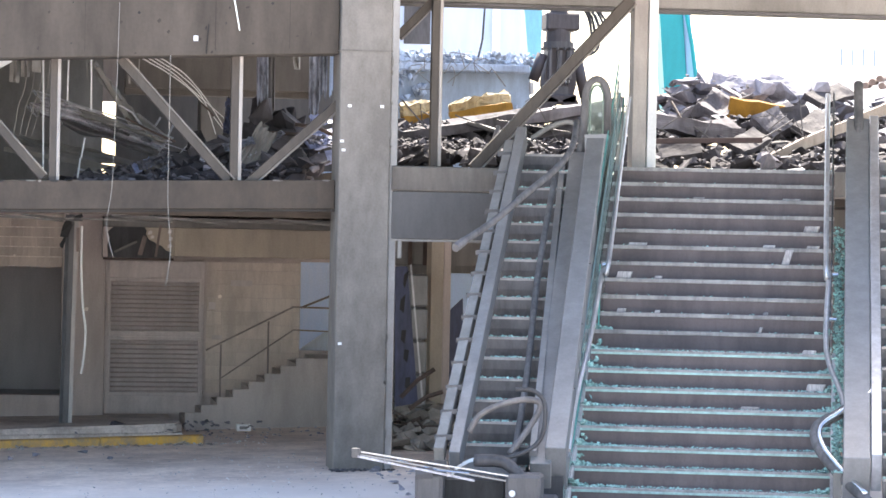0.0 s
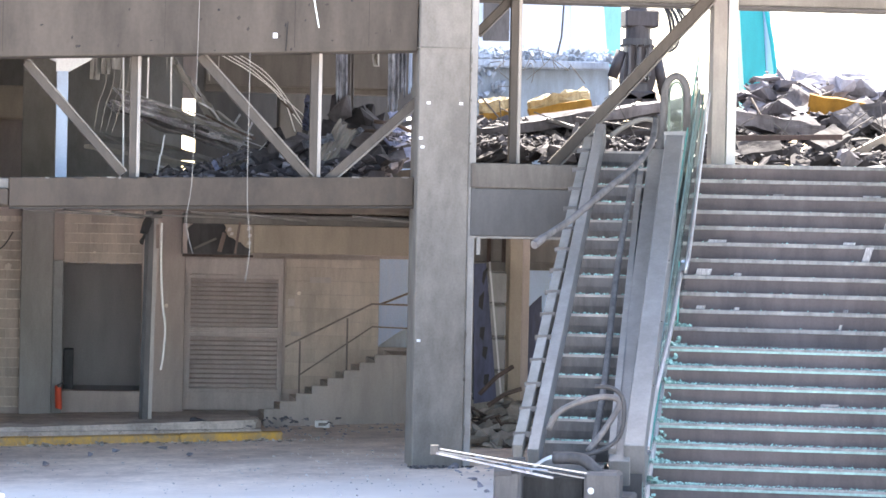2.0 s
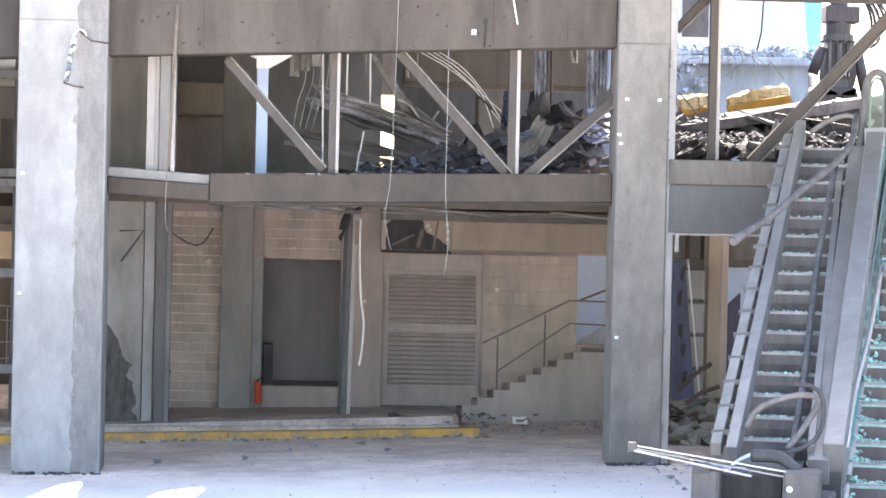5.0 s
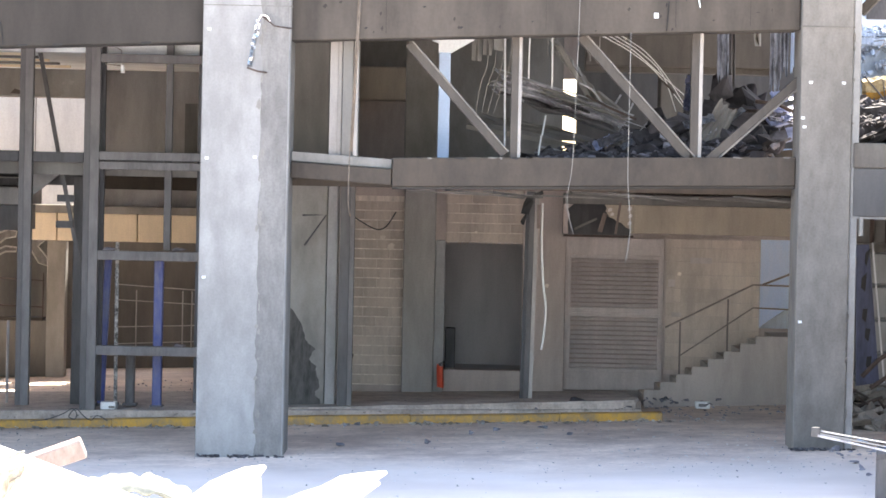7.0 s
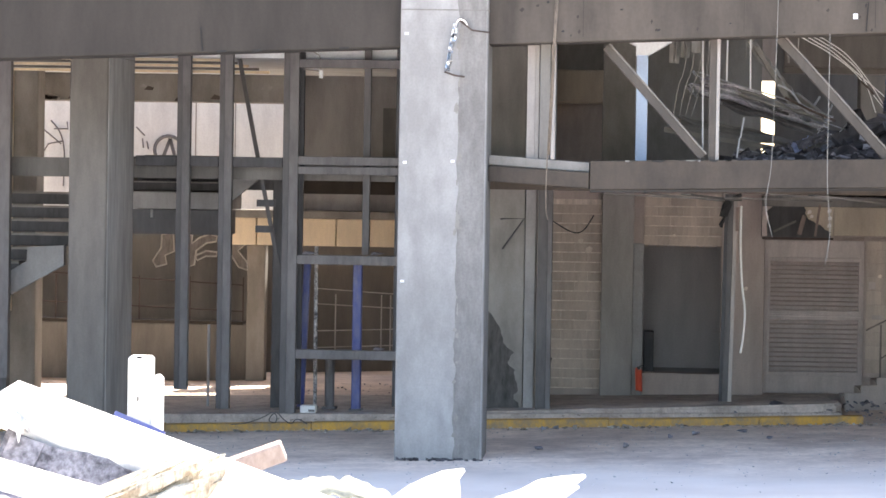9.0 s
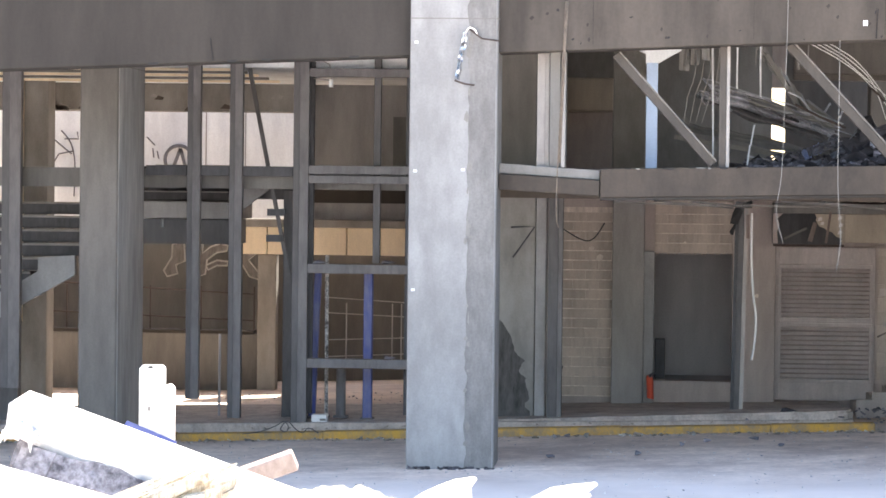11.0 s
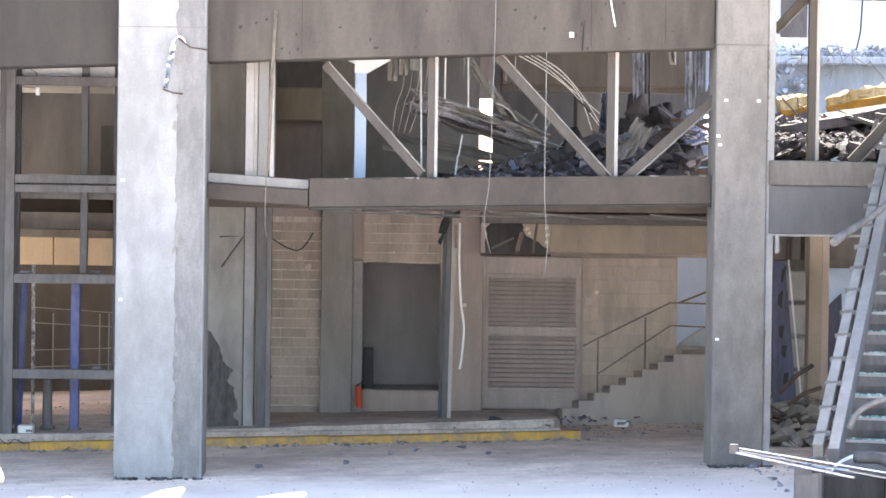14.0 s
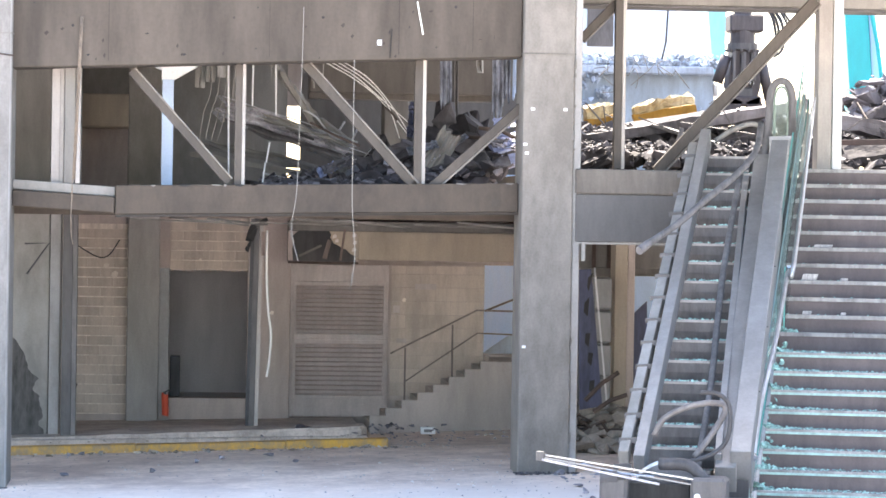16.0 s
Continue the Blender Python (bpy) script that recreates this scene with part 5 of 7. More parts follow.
# ---- upper storey behind the truss ----
upw = thing("wall_upper", "brown dusty wall of the gutted upper storey", "wall", kind="structure")
G0, G1 = 1.56, 1.78
part("panel", box(-5.2, G0, 46.5, 46.8, 3.2, 6.4), CONC, upw)
# right panel coloured darker, as too much daylight reaches it
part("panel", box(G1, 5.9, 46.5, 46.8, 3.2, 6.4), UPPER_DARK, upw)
part("over_panel", box(G0 + 0.002, G1 - 0.002, 46.5, 46.8, 4.69, 6.4), WALL, upw)
part("cross_rail", box(G0 + 0.002, G1 - 0.002, 46.5, 46.8, 4.11, 4.4), WALL, upw)
part("beam_band", box(-3.0, -0.9, 45.5, 46.4, 4.27, 4.78, bevel=0.02), BULKHEAD, upw)
part("dark_bay", box(-3.0, -0.94, 46.44, 46.495, 3.2, 4.28), WALL, upw)
upc = thing("pillar", "dark concrete pillar on the upper storey", "pillar", "upper pillars", "structure")
part("shaft", box(-0.84, -0.37, 42.0, 42.6, 3.2, 6.4, bevel=0.015), CONC, upc)
upc = thing("pillar", "darkened concrete pillar on the upper storey", "pillar", "upper pillars", "structure")
part("shaft", box(-2.43, -1.79, 39.0, 39.6, 3.2, 6.4, bevel=0.015), CONC_DARK, upc)
upc = thing("pillar", "grey concrete pillar on the upper storey", "pillar", "upper pillars", "structure")
part("shaft", box(2.86, 3.23, 43.0, 43.6, 3.2, 6.4, bevel=0.015), CONC_DARK, upc)
# beam colour carries the shade of the interior
lintel = struct("beam_inner", box(1.68, 4.4, 41.0, 41.5, 4.68, 6.4, bevel=0.012), UPPER_DARK, "concrete beam darkened for the dim upper storey", "beam")
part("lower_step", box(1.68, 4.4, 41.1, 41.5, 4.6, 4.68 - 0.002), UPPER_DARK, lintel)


def ribbed(a, b, w, mat, parent=None, name="sheet", seed=1, ribs=4, depth=0.03, lean=0.15, crumple=0.04):
    """A corrugated metal sheet from a to b with torn ends and bent edges, seen broadside."""
    a, b = Vector(a), Vector(b)
    rnd = random.Random(seed)
    d = b - a
    nrm = Vector((-d.z, 0, d.x)).normalized()
    n, m = 30, ribs * 4
    ends = [(rnd.uniform(-0.03, 0.07), rnd.uniform(-0.08, 0.03)) for _ in range(m + 1)]
    bm = bmesh.new()
    rows = []
    for k in range(n + 1):
        row = []
        for q in range(m + 1):
            u = q / m
            t = ends[q][0] + (1 + ends[q][1] - ends[q][0]) * k / n
            p = a + d * t + nrm * (u - 0.5) * w
            p.y += depth * (q % 4 in (1, 2)) + lean * (u - 0.5)
            bend = Vector((0, noise.noise(Vector((t * 5, u * 1.5, seed))), noise.noise(Vector((t * 4, u, seed + 9)))))
            row.append(bm.verts.new(p + bend * crumple * (1.6 if q in (0, m) else 1)))
        rows.append(row)
    for r, q in zip(rows, rows[1:]):
        for c in range(m):
            bm.faces.new((r[c], r[c + 1], q[c + 1], q[c]))
    ex = bmesh.ops.extrude_face_region(bm, geom=bm.faces[:])
    bmesh.ops.translate(bm, vec=(0, 0.005, 0), verts=[g for g in ex["geom"] if isinstance(g, bmesh.types.BMVert)])
    bmesh.ops.recalc_face_normals(bm, faces=bm.faces[:])
    return part(name, bm, mat, parent)


sheet1 = thing("metal_decking", "fallen ribbed metal decking, dusty and torn", "decking", "fallen decking")
ribbed((0.39, 36.6, 4.31), (2.06, 36.5, 3.8), 0.21, DECK, sheet1, "layer", 3, ribs=3)
ribbed((0.42, 36.75, 4.21), (1.96, 36.65, 3.7), 0.17, STEEL_MID, sheet1, "layer", 4, ribs=3)
ribbed((0.9, 36.5, 4.19), (2.0, 36.4, 3.86), 0.09, CONC, sheet1, "layer", 5, ribs=2, crumple=0.06)
part("bright_edge", tube([(0.42, 36.45, 4.42), (1.0, 36.45, 4.24), (1.55, 36.42, 4.08), (2.1, 36.4, 3.88)], 0.01, 6), GALV, sheet1)
for k in range(12):
    r5 = random.Random(k + 300)
    q = Vector((0.33, 36.7, 4.36)).lerp(Vector((2.07, 36.3, 3.74)), r5.random()) - Vector((0, 0, r5.uniform(-0.05, 0.16)))
    d = Vector((r5.uniform(0.1, 0.3), 0, -r5.uniform(0.02, 0.14)))
    torn(q - d / 2, q + d / 2, r5.uniform(0.03, 0.08), (DECK, STEEL_MID, GALV)[k % 3], sheet1, "torn_flake", k)
for k in range(8):
    r5 = random.Random(k + 500)
    xa = 0.13 + k * 0.21
    xb = xa + r5.uniform(-0.12, 0.25)
    zb = r5.uniform(4.2, 4.9)
    tagged(part("hanger_rod", tube([(xa, 36.4, 6.41), ((xa + xb) / 2 + r5.uniform(-0.06, 0.06), 36.45, (6.41 + zb) / 2), (xb, 36.5, zb)], 0.008 + 0.006 * (k % 3 == 0), 5), (CONC, WIRE, CONC_DARK)[k % 3]), "thin bent ceiling hanger rod", "rod", "bent hanger rods")
sheet2 = thing("metal_decking", "dark strip of fallen decking under the sheets", "decking", "fallen decking")
ribbed((0.19, 37.5, 3.87), (1.77, 37.5, 3.54), 0.12, CONC_DARK, sheet2, "layer", 9, ribs=2, depth=0.02)
sheet3 = thing("metal_decking", "upended sheet of ribbed metal decking", "decking", "fallen decking")
ribbed((2.88, 35.3, 3.5), (3.2, 35.5, 4.02), 0.26, CONC, sheet3, "sheet", 21, ribs=4, depth=0.04, lean=0.05, crumple=0.02)
for a, b, w in (((1.16, 37.0, 4.76), (1.82, 37.0, 3.71), 0.1), ((1.67, 37.0, 4.17), (2.01, 36.5, 3.88), 0.05), ((0.05, 38.0, 3.73), (1.57, 37.5, 3.48), 0.12)):
    tagged(part("fallen_joist", bar(a, b, w, 0.06, bevel=0.004), CONC), "bent steel joist fallen among the debris", "joist", "fallen joists")
for k, (ex_, ez_) in enumerate(((2.741, 3.983), (2.753, 4.131), (2.629, 3.946), (2.72, 4.05))):
    o = 0.08 * k
    tagged(part("sagging_cable", tube([(0.9 + o, 36.6, 6.41), (1.3 + o, 36.6, 5.15), (1.742 + o, 36.6, 4.848), (2.005 + o, 36.6, 4.704 - 0.01 * k), (2.361 + o * 0.6, 36.6, 4.442 - 0.02 * k), (ex_, 36.55, ez_)], 0.0075, 6), PLASTIC, smooth=True), "pale cables sagging from the ceiling", "cable", "sagging cables")
for a, b, w, mt, sd in (((3.17, 36.5, 6.41), (3.2, 36.5, 4.28), 0.15, STUD, 31), ((3.29, 36.6, 6.41), (3.32, 36.6, 4.1), 0.1, STEEL_MID, 32), ((3.83, 36.5, 6.41), (3.84, 36.5, 4.2), 0.13, STUD, 33), ((3.95, 36.55, 6.41), (3.96, 36.55, 4.4), 0.1, STUD, 34), ((4.07, 36.5, 6.41), (4.06, 36.5, 4.48), 0.06, PALE, 35)):
    tagged(ribbed(a, b, w, mt, None, "hanging_stud", sd, ribs=2, depth=0.035, lean=0.02, crumple=0.02), "torn metal stud hanging from the ceiling", "stud", "hanging studs")
for a, b, w, sd in (((3.76, 36.1, 4.13), (4.22, 36.1, 4.19), 0.15, 41), ((3.82, 36.0, 3.99), (4.22, 36.0, 3.95), 0.1, 42)):
    tagged(torn(a, b, w, BLUE_FILM, None, "plastic_sheet", sd, thick=0.01, lean=0.12), "crumpled pale blue plastic sheet in the rubble", "plastic sheet", "plastic sheets")
for a, b in (((0.17, 35.5, 4.81), (0.14, 35.5, 4.48)), ((0.28, 35.5, 4.81), (0.27, 35.5, 4.55)), ((0.4, 35.5, 4.81), (0.39, 35.5, 4.61)), ((3.48, 36.0, 4.9), (3.58, 36.0, 4.75))):
    sc = torn((a[0], a[1], 6.41), b, 0.12, CONC, None, "hanging_scrap", int(a[0] * 100), lean=0.06)
    tagged(sc, "pale torn ceiling scrap hanging down", "scrap", "hanging scraps")
for a, b in (((0.45, 35.6, 4.82), (0.5, 35.6, 3.35)), ((0.8, 36.0, 4.78), (0.78, 36.0, 4.29)), ((0.96, 36.0, 3.6), (1.0, 36.0, 3.85)), ((1.04, 36.0, 4.05), (1.07, 36.0, 4.19)), ((0.92, 36.0, 3.36), (0.95, 36.0, 3.6))):
    tagged(part("hanger_rod", bar(a if a[2] < 4 else (a[0], a[1], 6.41), b, 0.03, 0.02), WHITE), "thin white ceiling hanger rod", "rod", "hanger rods")
for k in range(4):
    o = 0.09 * k
    tagged(part("dangling_wire", tube([(0.32 + o, 36, 6.41), (0.29 + o, 36, 4.66), (0.19 + o, 36, 4.21), (0.14 + o * 0.8, 36, 3.86)], 0.007, 5), WIRE), "thin wire dangling from the ceiling", "wire", "dangling wires")

tagged(part("bent_strip", tube([(1.41, 36.2, 4.26), (1.57, 36.2, 4.18), (1.75, 36.1, 3.95), (1.9, 36.0, 3.9), (2.06, 36.0, 3.85)], 0.014, 6), GALV, smooth=True), "bright bent edge strip over the fallen decking", "strip")
tagged(torn((1.09, 37.6, 4.86), (1.8, 37.2, 3.96), 0.13, CONC, None, "fallen_joist", 77, lean=0.04), "torn grey joist hanging down from the ceiling", "joist", "fallen joists")
tagged(torn((2.74, 36.2, 3.95), (2.8, 36.4, 4.39), 0.12, NAVY, None, "panel_scrap", 79, lean=0.03), "dark upright scrap of panel in the rubble", "panel")

for k in range(18):
    r12 = random.Random(k + 800)
    x_ = r12.uniform(1.5, 3.9)
    top_ = 3.36 + 0.2 * max(0, x_ - 1.4)
    a = Vector((x_, r12.uniform(35.0, 35.9), top_ + r12.uniform(-0.1, 0.15)))
    b = a + Vector((r12.uniform(0.12, 0.4), r12.uniform(-0.1, 0.1), r12.uniform(-0.14, 0.16)))
    tagged(torn(a, b, r12.uniform(0.05, 0.13), (BLUE_FILM, RUBBLE_PALE, DECK, RUBBLE, STUD, CONC_DARK)[k % 6], None, "torn_scrap", k + 60, lean=0.08), "torn crumpled metal scrap on the upper rubble", "scrap", "torn scraps")

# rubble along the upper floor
# its dark colours stand in for the shade indoors
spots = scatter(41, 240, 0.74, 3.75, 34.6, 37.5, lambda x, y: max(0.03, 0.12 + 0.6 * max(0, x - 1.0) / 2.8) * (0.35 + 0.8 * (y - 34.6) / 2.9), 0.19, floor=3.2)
heap("upper_rubble", spots, DIM_DEBRIS, "broken concrete heaped along the upper floor edge")
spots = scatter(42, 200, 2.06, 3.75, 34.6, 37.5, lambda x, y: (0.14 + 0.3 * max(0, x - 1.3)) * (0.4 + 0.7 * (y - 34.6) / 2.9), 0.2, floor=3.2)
heap("upper_rubble", spots, DIM_DEBRIS, "rubble in a shaded tone along the upper floor edge")
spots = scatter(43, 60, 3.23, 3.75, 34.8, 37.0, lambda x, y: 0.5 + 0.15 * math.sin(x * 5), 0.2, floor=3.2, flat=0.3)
heap("upper_rubble", spots, RUBBLE_DARK, "grey slabs lying on the shade-toned rubble")
for k, (place, half, turn, mt) in enumerate((((3.56, 35.2, 3.58), (0.24, 0.2, 0.2), (0.2, 0.3, 0.4), RUBBLE_DARK), ((3.18, 35.4, 3.54), (0.18, 0.18, 0.15), (0.5, 0.1, 1.4), RUBBLE_DARK), ((3.61, 36.9, 4.21), (0.09, 0.08, 0.12), (0, 0, 1), RUBBLE_DARK), ((3.22, 36.4, 4.22), (0.14, 0.1, 0.2), (0.2, 0.6, 0), RUBBLE_DARK), ((3.55, 36.6, 4.09), (0.3, 0.2, 0.14), (0.1, 0.4, 0), DIM_DEBRIS), ((2.48, 36.2, 3.74), (0.28, 0.2, 0.12), (0, -0.4, 0), RUBBLE_DARK), ((2.08, 36.4, 3.63), (0.16, 0.15, 0.16), (0, -0.4, 0), RUBBLE_DARK), ((3.56, 36.7, 4.08), (0.3, 0.2, 0.2), (0, 0.2, 0.3), DIM_DEBRIS), ((3.17, 36.7, 4.2), (0.15, 0.14, 0.24), (0, 0.1, 0.5), DIM_DEBRIS), ((2.81, 36.7, 4.17), (0.075, 0.08, 0.27), (0, 0.05, 0), BLACK), ((2.42, 36.6, 3.84), (0.2, 0.15, 0.14), (0, 0.3, 0.7), DIM_DEBRIS))):
    tagged(heap("boulder", [(place, half, turn)], mt, "", kind=""), "large lump of broken concrete on the rubble", "boulder", "boulders")
for a, b in (((3.51, 35.5, 4.06), (4.06, 35.5, 3.9)), ((3.2, 35.8, 3.96), (4.1, 35.8, 3.84))):
    tagged(part("bent_pipe", tube([a, (Vector(a) + Vector(b)) / 2 + Vector((0, 0, 0.05)), b], 0.024, 8), RUST, smooth=True), "rusty bent pipe across the rubble", "pipe", "bent pipes")

spots = scatter(44, 420, 0.9, 3.75, 34.4, 37.3, lambda x, y: max(0.05, 0.16 + 0.6 * max(0, x - 1.0) / 2.8) * (0.35 + 0.8 * (y - 34.6) / 2.9), 0.06, floor=3.25, deep=0.15)
heap("upper_crumbs", spots, RUBBLE, "small broken crumbs over the upper rubble")

# ---- demolition side, behind the stairs ----
def heap_top(x, y):
    """Surface of the big heap above the upper floor."""
    k = max(0.0, min(1.0, (y - 36.5) / 4))
    hump = 0.95 + 0.42 * math.exp(-((x - 9.6) / 0.9) ** 2) + 0.3 * math.exp(-((x - 10.6) / 0.7) ** 2) + 0.35 * max(0, x - 11.0) * 0.6
    return (0.12 + 0.88 * k) * hump * (0.85 + 0.25 * noise.noise(Vector((x * 1.3, y, 3))))


spots = scatter(51, 420, 8.0, 15, 38.4, 42, heap_top, 0.26, floor=3.55, flat=0.35, deep=0.35)
heap("demolition_heap", spots, RUBBLE, "big heap of broken concrete behind the stairs")
spots = scatter(52, 160, 8.0, 15, 38.8, 42, heap_top, 0.2, floor=3.6, flat=0.3, deep=0.15)
heap("demolition_heap", spots, RUBBLE_PALE, "pale broken slabs over the big heap")
# low part coloured dark in place of the shadow over it
spots = scatter(53, 560, 8.0, 15, 36.3, 39.6, heap_top, 0.2, floor=3.55, flat=0.5, deep=0.35)
heap("demolition_heap", spots, DIM_DEBRIS, "dark rubble low in the big heap")
spots = scatter(60, 1000, 8.0, 15, 36.3, 41, heap_top, 0.055, floor=3.62, flat=0.6, deep=0.12)
heap("demolition_crumbs", spots, RUBBLE_DARK, "small broken crumbs over the big heap")
spots = scatter(61, 1100, 4.6, 8.2, 36.3, 40, lambda x, y: 0.25 + 0.24 * (y - 36.3) / 2, 0.06, floor=3.6, flat=0.7, deep=0.2)
heap("demolition_crumbs", spots, RUBBLE_DARK, "small broken crumbs between the posts")


def slab(a, b, w, h, mat, label, up=(0, 0, 1), name="broken_slab", rough=0.05):
    """A broken slab with a ragged outline."""
    bm = bar(a, b, w, h, up=up)
    bmesh.ops.subdivide_edges(bm, edges=bm.edges[:], cuts=7, use_grid_fill=True)
    for v in bm.verts:
        o = v.co.copy()
        v.co += Vector((noise.noise(o * 3.1), noise.noise(o * 3.7 + Vector((9, 0, 0))), noise.noise(o * 4.3 + Vector((0, 7, 0))))) * min(w, h, 0.35) * 0.3
        v.co += Vector((noise.noise(o * 11), noise.noise(o * 13 + Vector((9, 0, 0))), noise.noise(o * 12 + Vector((0, 7, 0))))) * rough * min(w, h * 2, 0.4)
    return tagged(part(name, bm, mat), label, "slab", "broken slabs")


slab((8.3, 38.3, 4.36), (9.75, 38.1, 4.1), 0.5, 0.2, RUBBLE, "broken concrete beam lying across the heap")
slab((10.0, 37.5, 3.84), (11.7, 37.6, 4.6), 0.2, 0.13, TAN, "long concrete plank leaning on the heap")
slab((9.34, 40.0, 4.49), (10.04, 41.0, 4.82), 0.5, 0.22, RUBBLE_PALE, "tilted pale concrete slab on the heap", up=(0, -0.8, 0.6))
slab((10.18, 41.5, 5.01), (10.73, 41.0, 4.78), 0.5, 0.16, RUBBLE_PALE, "tilted pale concrete slab on the heap crest", up=(0, -0.6, 0.8))
slab((10.81, 41.5, 4.92), (11.35, 41.0, 4.72), 0.6, 0.22, RUBBLE_PALE, "jagged pale concrete slab on the heap crest", up=(0, -0.7, 0.7))
slab((9.58, 39.5, 4.44), (9.94, 40.0, 4.66), 0.4, 0.22, RUBBLE_DARK, "grey slab piece on the heap", up=(0, -0.8, 0.5))
slab((10.11, 38.6, 4.27), (10.75, 38.8, 4.39), 0.3, 0.3, RUBBLE_DARK, "grey slab piece low on the heap", up=(0, -0.9, 0.4))
slab((9.92, 39.6, 4.57), (10.69, 39.6, 4.47), 0.06, 0.3, AMBER, "amber plywood board stuck in the heap", up=(0, -0.4, 0.9), name="plywood_board")
slab((9.98, 41.0, 4.95), (10.78, 40.9, 4.8), 0.35, 0.17, RUBBLE_PALE, "long pale slab tilted on the heap crest", up=(0, -0.7, 0.7))
slab((9.7, 40.6, 4.78), (10.2, 40.4, 4.58), 0.4, 0.2, RUBBLE_PALE, "pale broken slab sliding off the heap crest", up=(0, -0.8, 0.6))
slab((9.45, 37.4, 3.72), (9.93, 37.8, 3.98), 0.4, 0.14, RUBBLE_DARK, "grey broken slab at the foot of the heap", up=(0, -0.8, 0.6))
slab((10.0, 38.2, 4.22), (10.4, 38.4, 4.36), 0.4, 0.16, RUBBLE, "grey broken slab on the heap", up=(0, -0.8, 0.6))
for place, half, turn in (((11.08, 41.0, 4.84), (0.32, 0.25, 0.17), (0.2, 0.3, 0.2)), ((9.78, 36.9, 3.78), (0.22, 0.15, 0.11), (0, 0.2, 0.4)), ((10.75, 40.8, 4.9), (0.2, 0.2, 0.12), (0.3, 0.1, 1.0)), ((11.6, 40.9, 4.85), (0.25, 0.2, 0.14), (0.1, 0.5, 0.8))):
    tagged(heap("boulder", [(place, half, turn)], RUBBLE_PALE, "", kind=""), "pale lilac-grey lump of concrete on the heap", "boulder", "heap boulders")
tagged(part("steel_beam", bar((8.1, 36.6, 3.99), (9.62, 36.6, 4.04), 0.07, 0.07, bevel=0.004), MAROON), "dark maroon steel beam lying across the heap", "beam")
tagged(heap("concrete_lump", [((9.72, 36.5, 3.75), (0.2, 0.15, 0.14), (0, 0, 0.4))], RUBBLE, "", kind=""), "white lump of plaster at the stair head", "lump")
tagged(part("rebar", tube([(8.98, 39.0, 4.6), (9.05, 38.6, 4.32), (9.03, 38.3, 4.05)], 0.02, 6), RUST), "bent rusty reinforcing bar on the heap", "rebar")
for p in ((11.99, 40.0, 4.94), (12.09, 40.0, 4.99), (12.2, 40.0, 5.04), (12.23, 40.0, 4.94)):
    tagged(part("pipe_end", tube([p, (p[0] + 0.3, p[1] + 0.8, p[2] + 0.05)], 0.05, 10), WOOD), "stacked timber log end on the heap", "log", "stacked logs")

# between the big post and the column: rubble, foam, white wall stubs
spots = scatter(54, 520, 4.6, 8.2, 36.3, 40.5, lambda x, y: 0.2 + 0.26 * (y - 36.3) / 2, 0.2, floor=3.55, deep=0.5)
heap("demolition_rubble", spots, RUBBLE_DARK, "dark broken concrete between the posts")
spots = scatter(55, 420, 4.6, 8.2, 36.3, 40.0, lambda x, y: 0.15 + 0.2 * (y - 36.3) / 2, 0.16, floor=3.55, deep=0.7)
heap("demolition_rubble", spots, RUBBLE_DARK, "dark rubble between the posts")
spots = scatter(56, 90, 4.6, 8.2, 38, 41.0, lambda x, y: 0.42 + 0.2 * (y - 38) / 2, 0.12, floor=3.55, deep=0.3)
heap("demolition_rubble", spots, RUBBLE_PALE, "pale rubble between the posts")
slab((5.07, 38.3, 3.99), (6.72, 38.3, 4.28), 1.3, 0.12, RUBBLE_DARK, "long tilted floor slab over the rubble")
slab((6.68, 38.5, 4.26), (8.06, 38.5, 4.52), 1.4, 0.15, RUBBLE, "pale broken floor slab over the rubble")
slab((5.43, 40.0, 4.27), (5.84, 40.0, 4.34), 0.3, 0.12, AMBER, "amber board under a foam block")
slab((6.11, 40.0, 4.35), (6.94, 40.0, 4.52), 0.3, 0.12, AMBER, "amber board under a foam block")
slab((5.45, 40.2, 4.4), (5.87, 40.2, 4.46), 0.4, 0.2, FOAM, "torn yellow insulation foam", name="foam_block", rough=0.13)
slab((6.14, 40.2, 4.46), (6.93, 40.2, 4.61), 0.4, 0.22, FOAM, "torn yellow insulation foam", name="foam_block", rough=0.13)
tagged(part("steel_beam", bar((5.8, 38.4, 4.04), (7.59, 38.2, 3.98), 0.07, 0.06), RUST), "thin rusty steel beam over the rubble", "beam")
stub = struct("wall_stub", box(6.12, 8.29, 46, 46.5, 3.55, 5.34), STUB, "white broken wall with a ragged top", "wall")
part("floor_edge", box(6.09, 8.24, 45.75, 45.99, 5.27, 5.4, bevel=0.02), BLUE_RUBBLE, stub)
spots = []
for k, (x_, z_, r_) in enumerate(((6.3, 5.3, 0.22), (6.15, 5.06, 0.12), (6.2, 4.75, 0.17), (6.5, 4.97, 0.15), (8.0, 4.64, 0.2), (6.75, 5.36, 0.12))):
    r8 = random.Random(k + 5)
    spots += [((x_ + r_ * r8.uniform(-0.7, 0.7), 45.75 + r8.uniform(0, 0.2), z_ + r_ * r8.uniform(-0.6, 0.6)), (r_ * r8.uniform(0.1, 0.35), r_ * 0.3, r_ * r8.uniform(0.08, 0.25)), (r8.uniform(0, 6), r8.uniform(0, 6), r8.uniform(0, 6))) for _ in range(34)]
heap("plaster_crumbs", spots, BLUE_RUBBLE, "pale blue lumps of torn plaster clinging to the broken wall", "plaster")
r7 = random.Random(71)
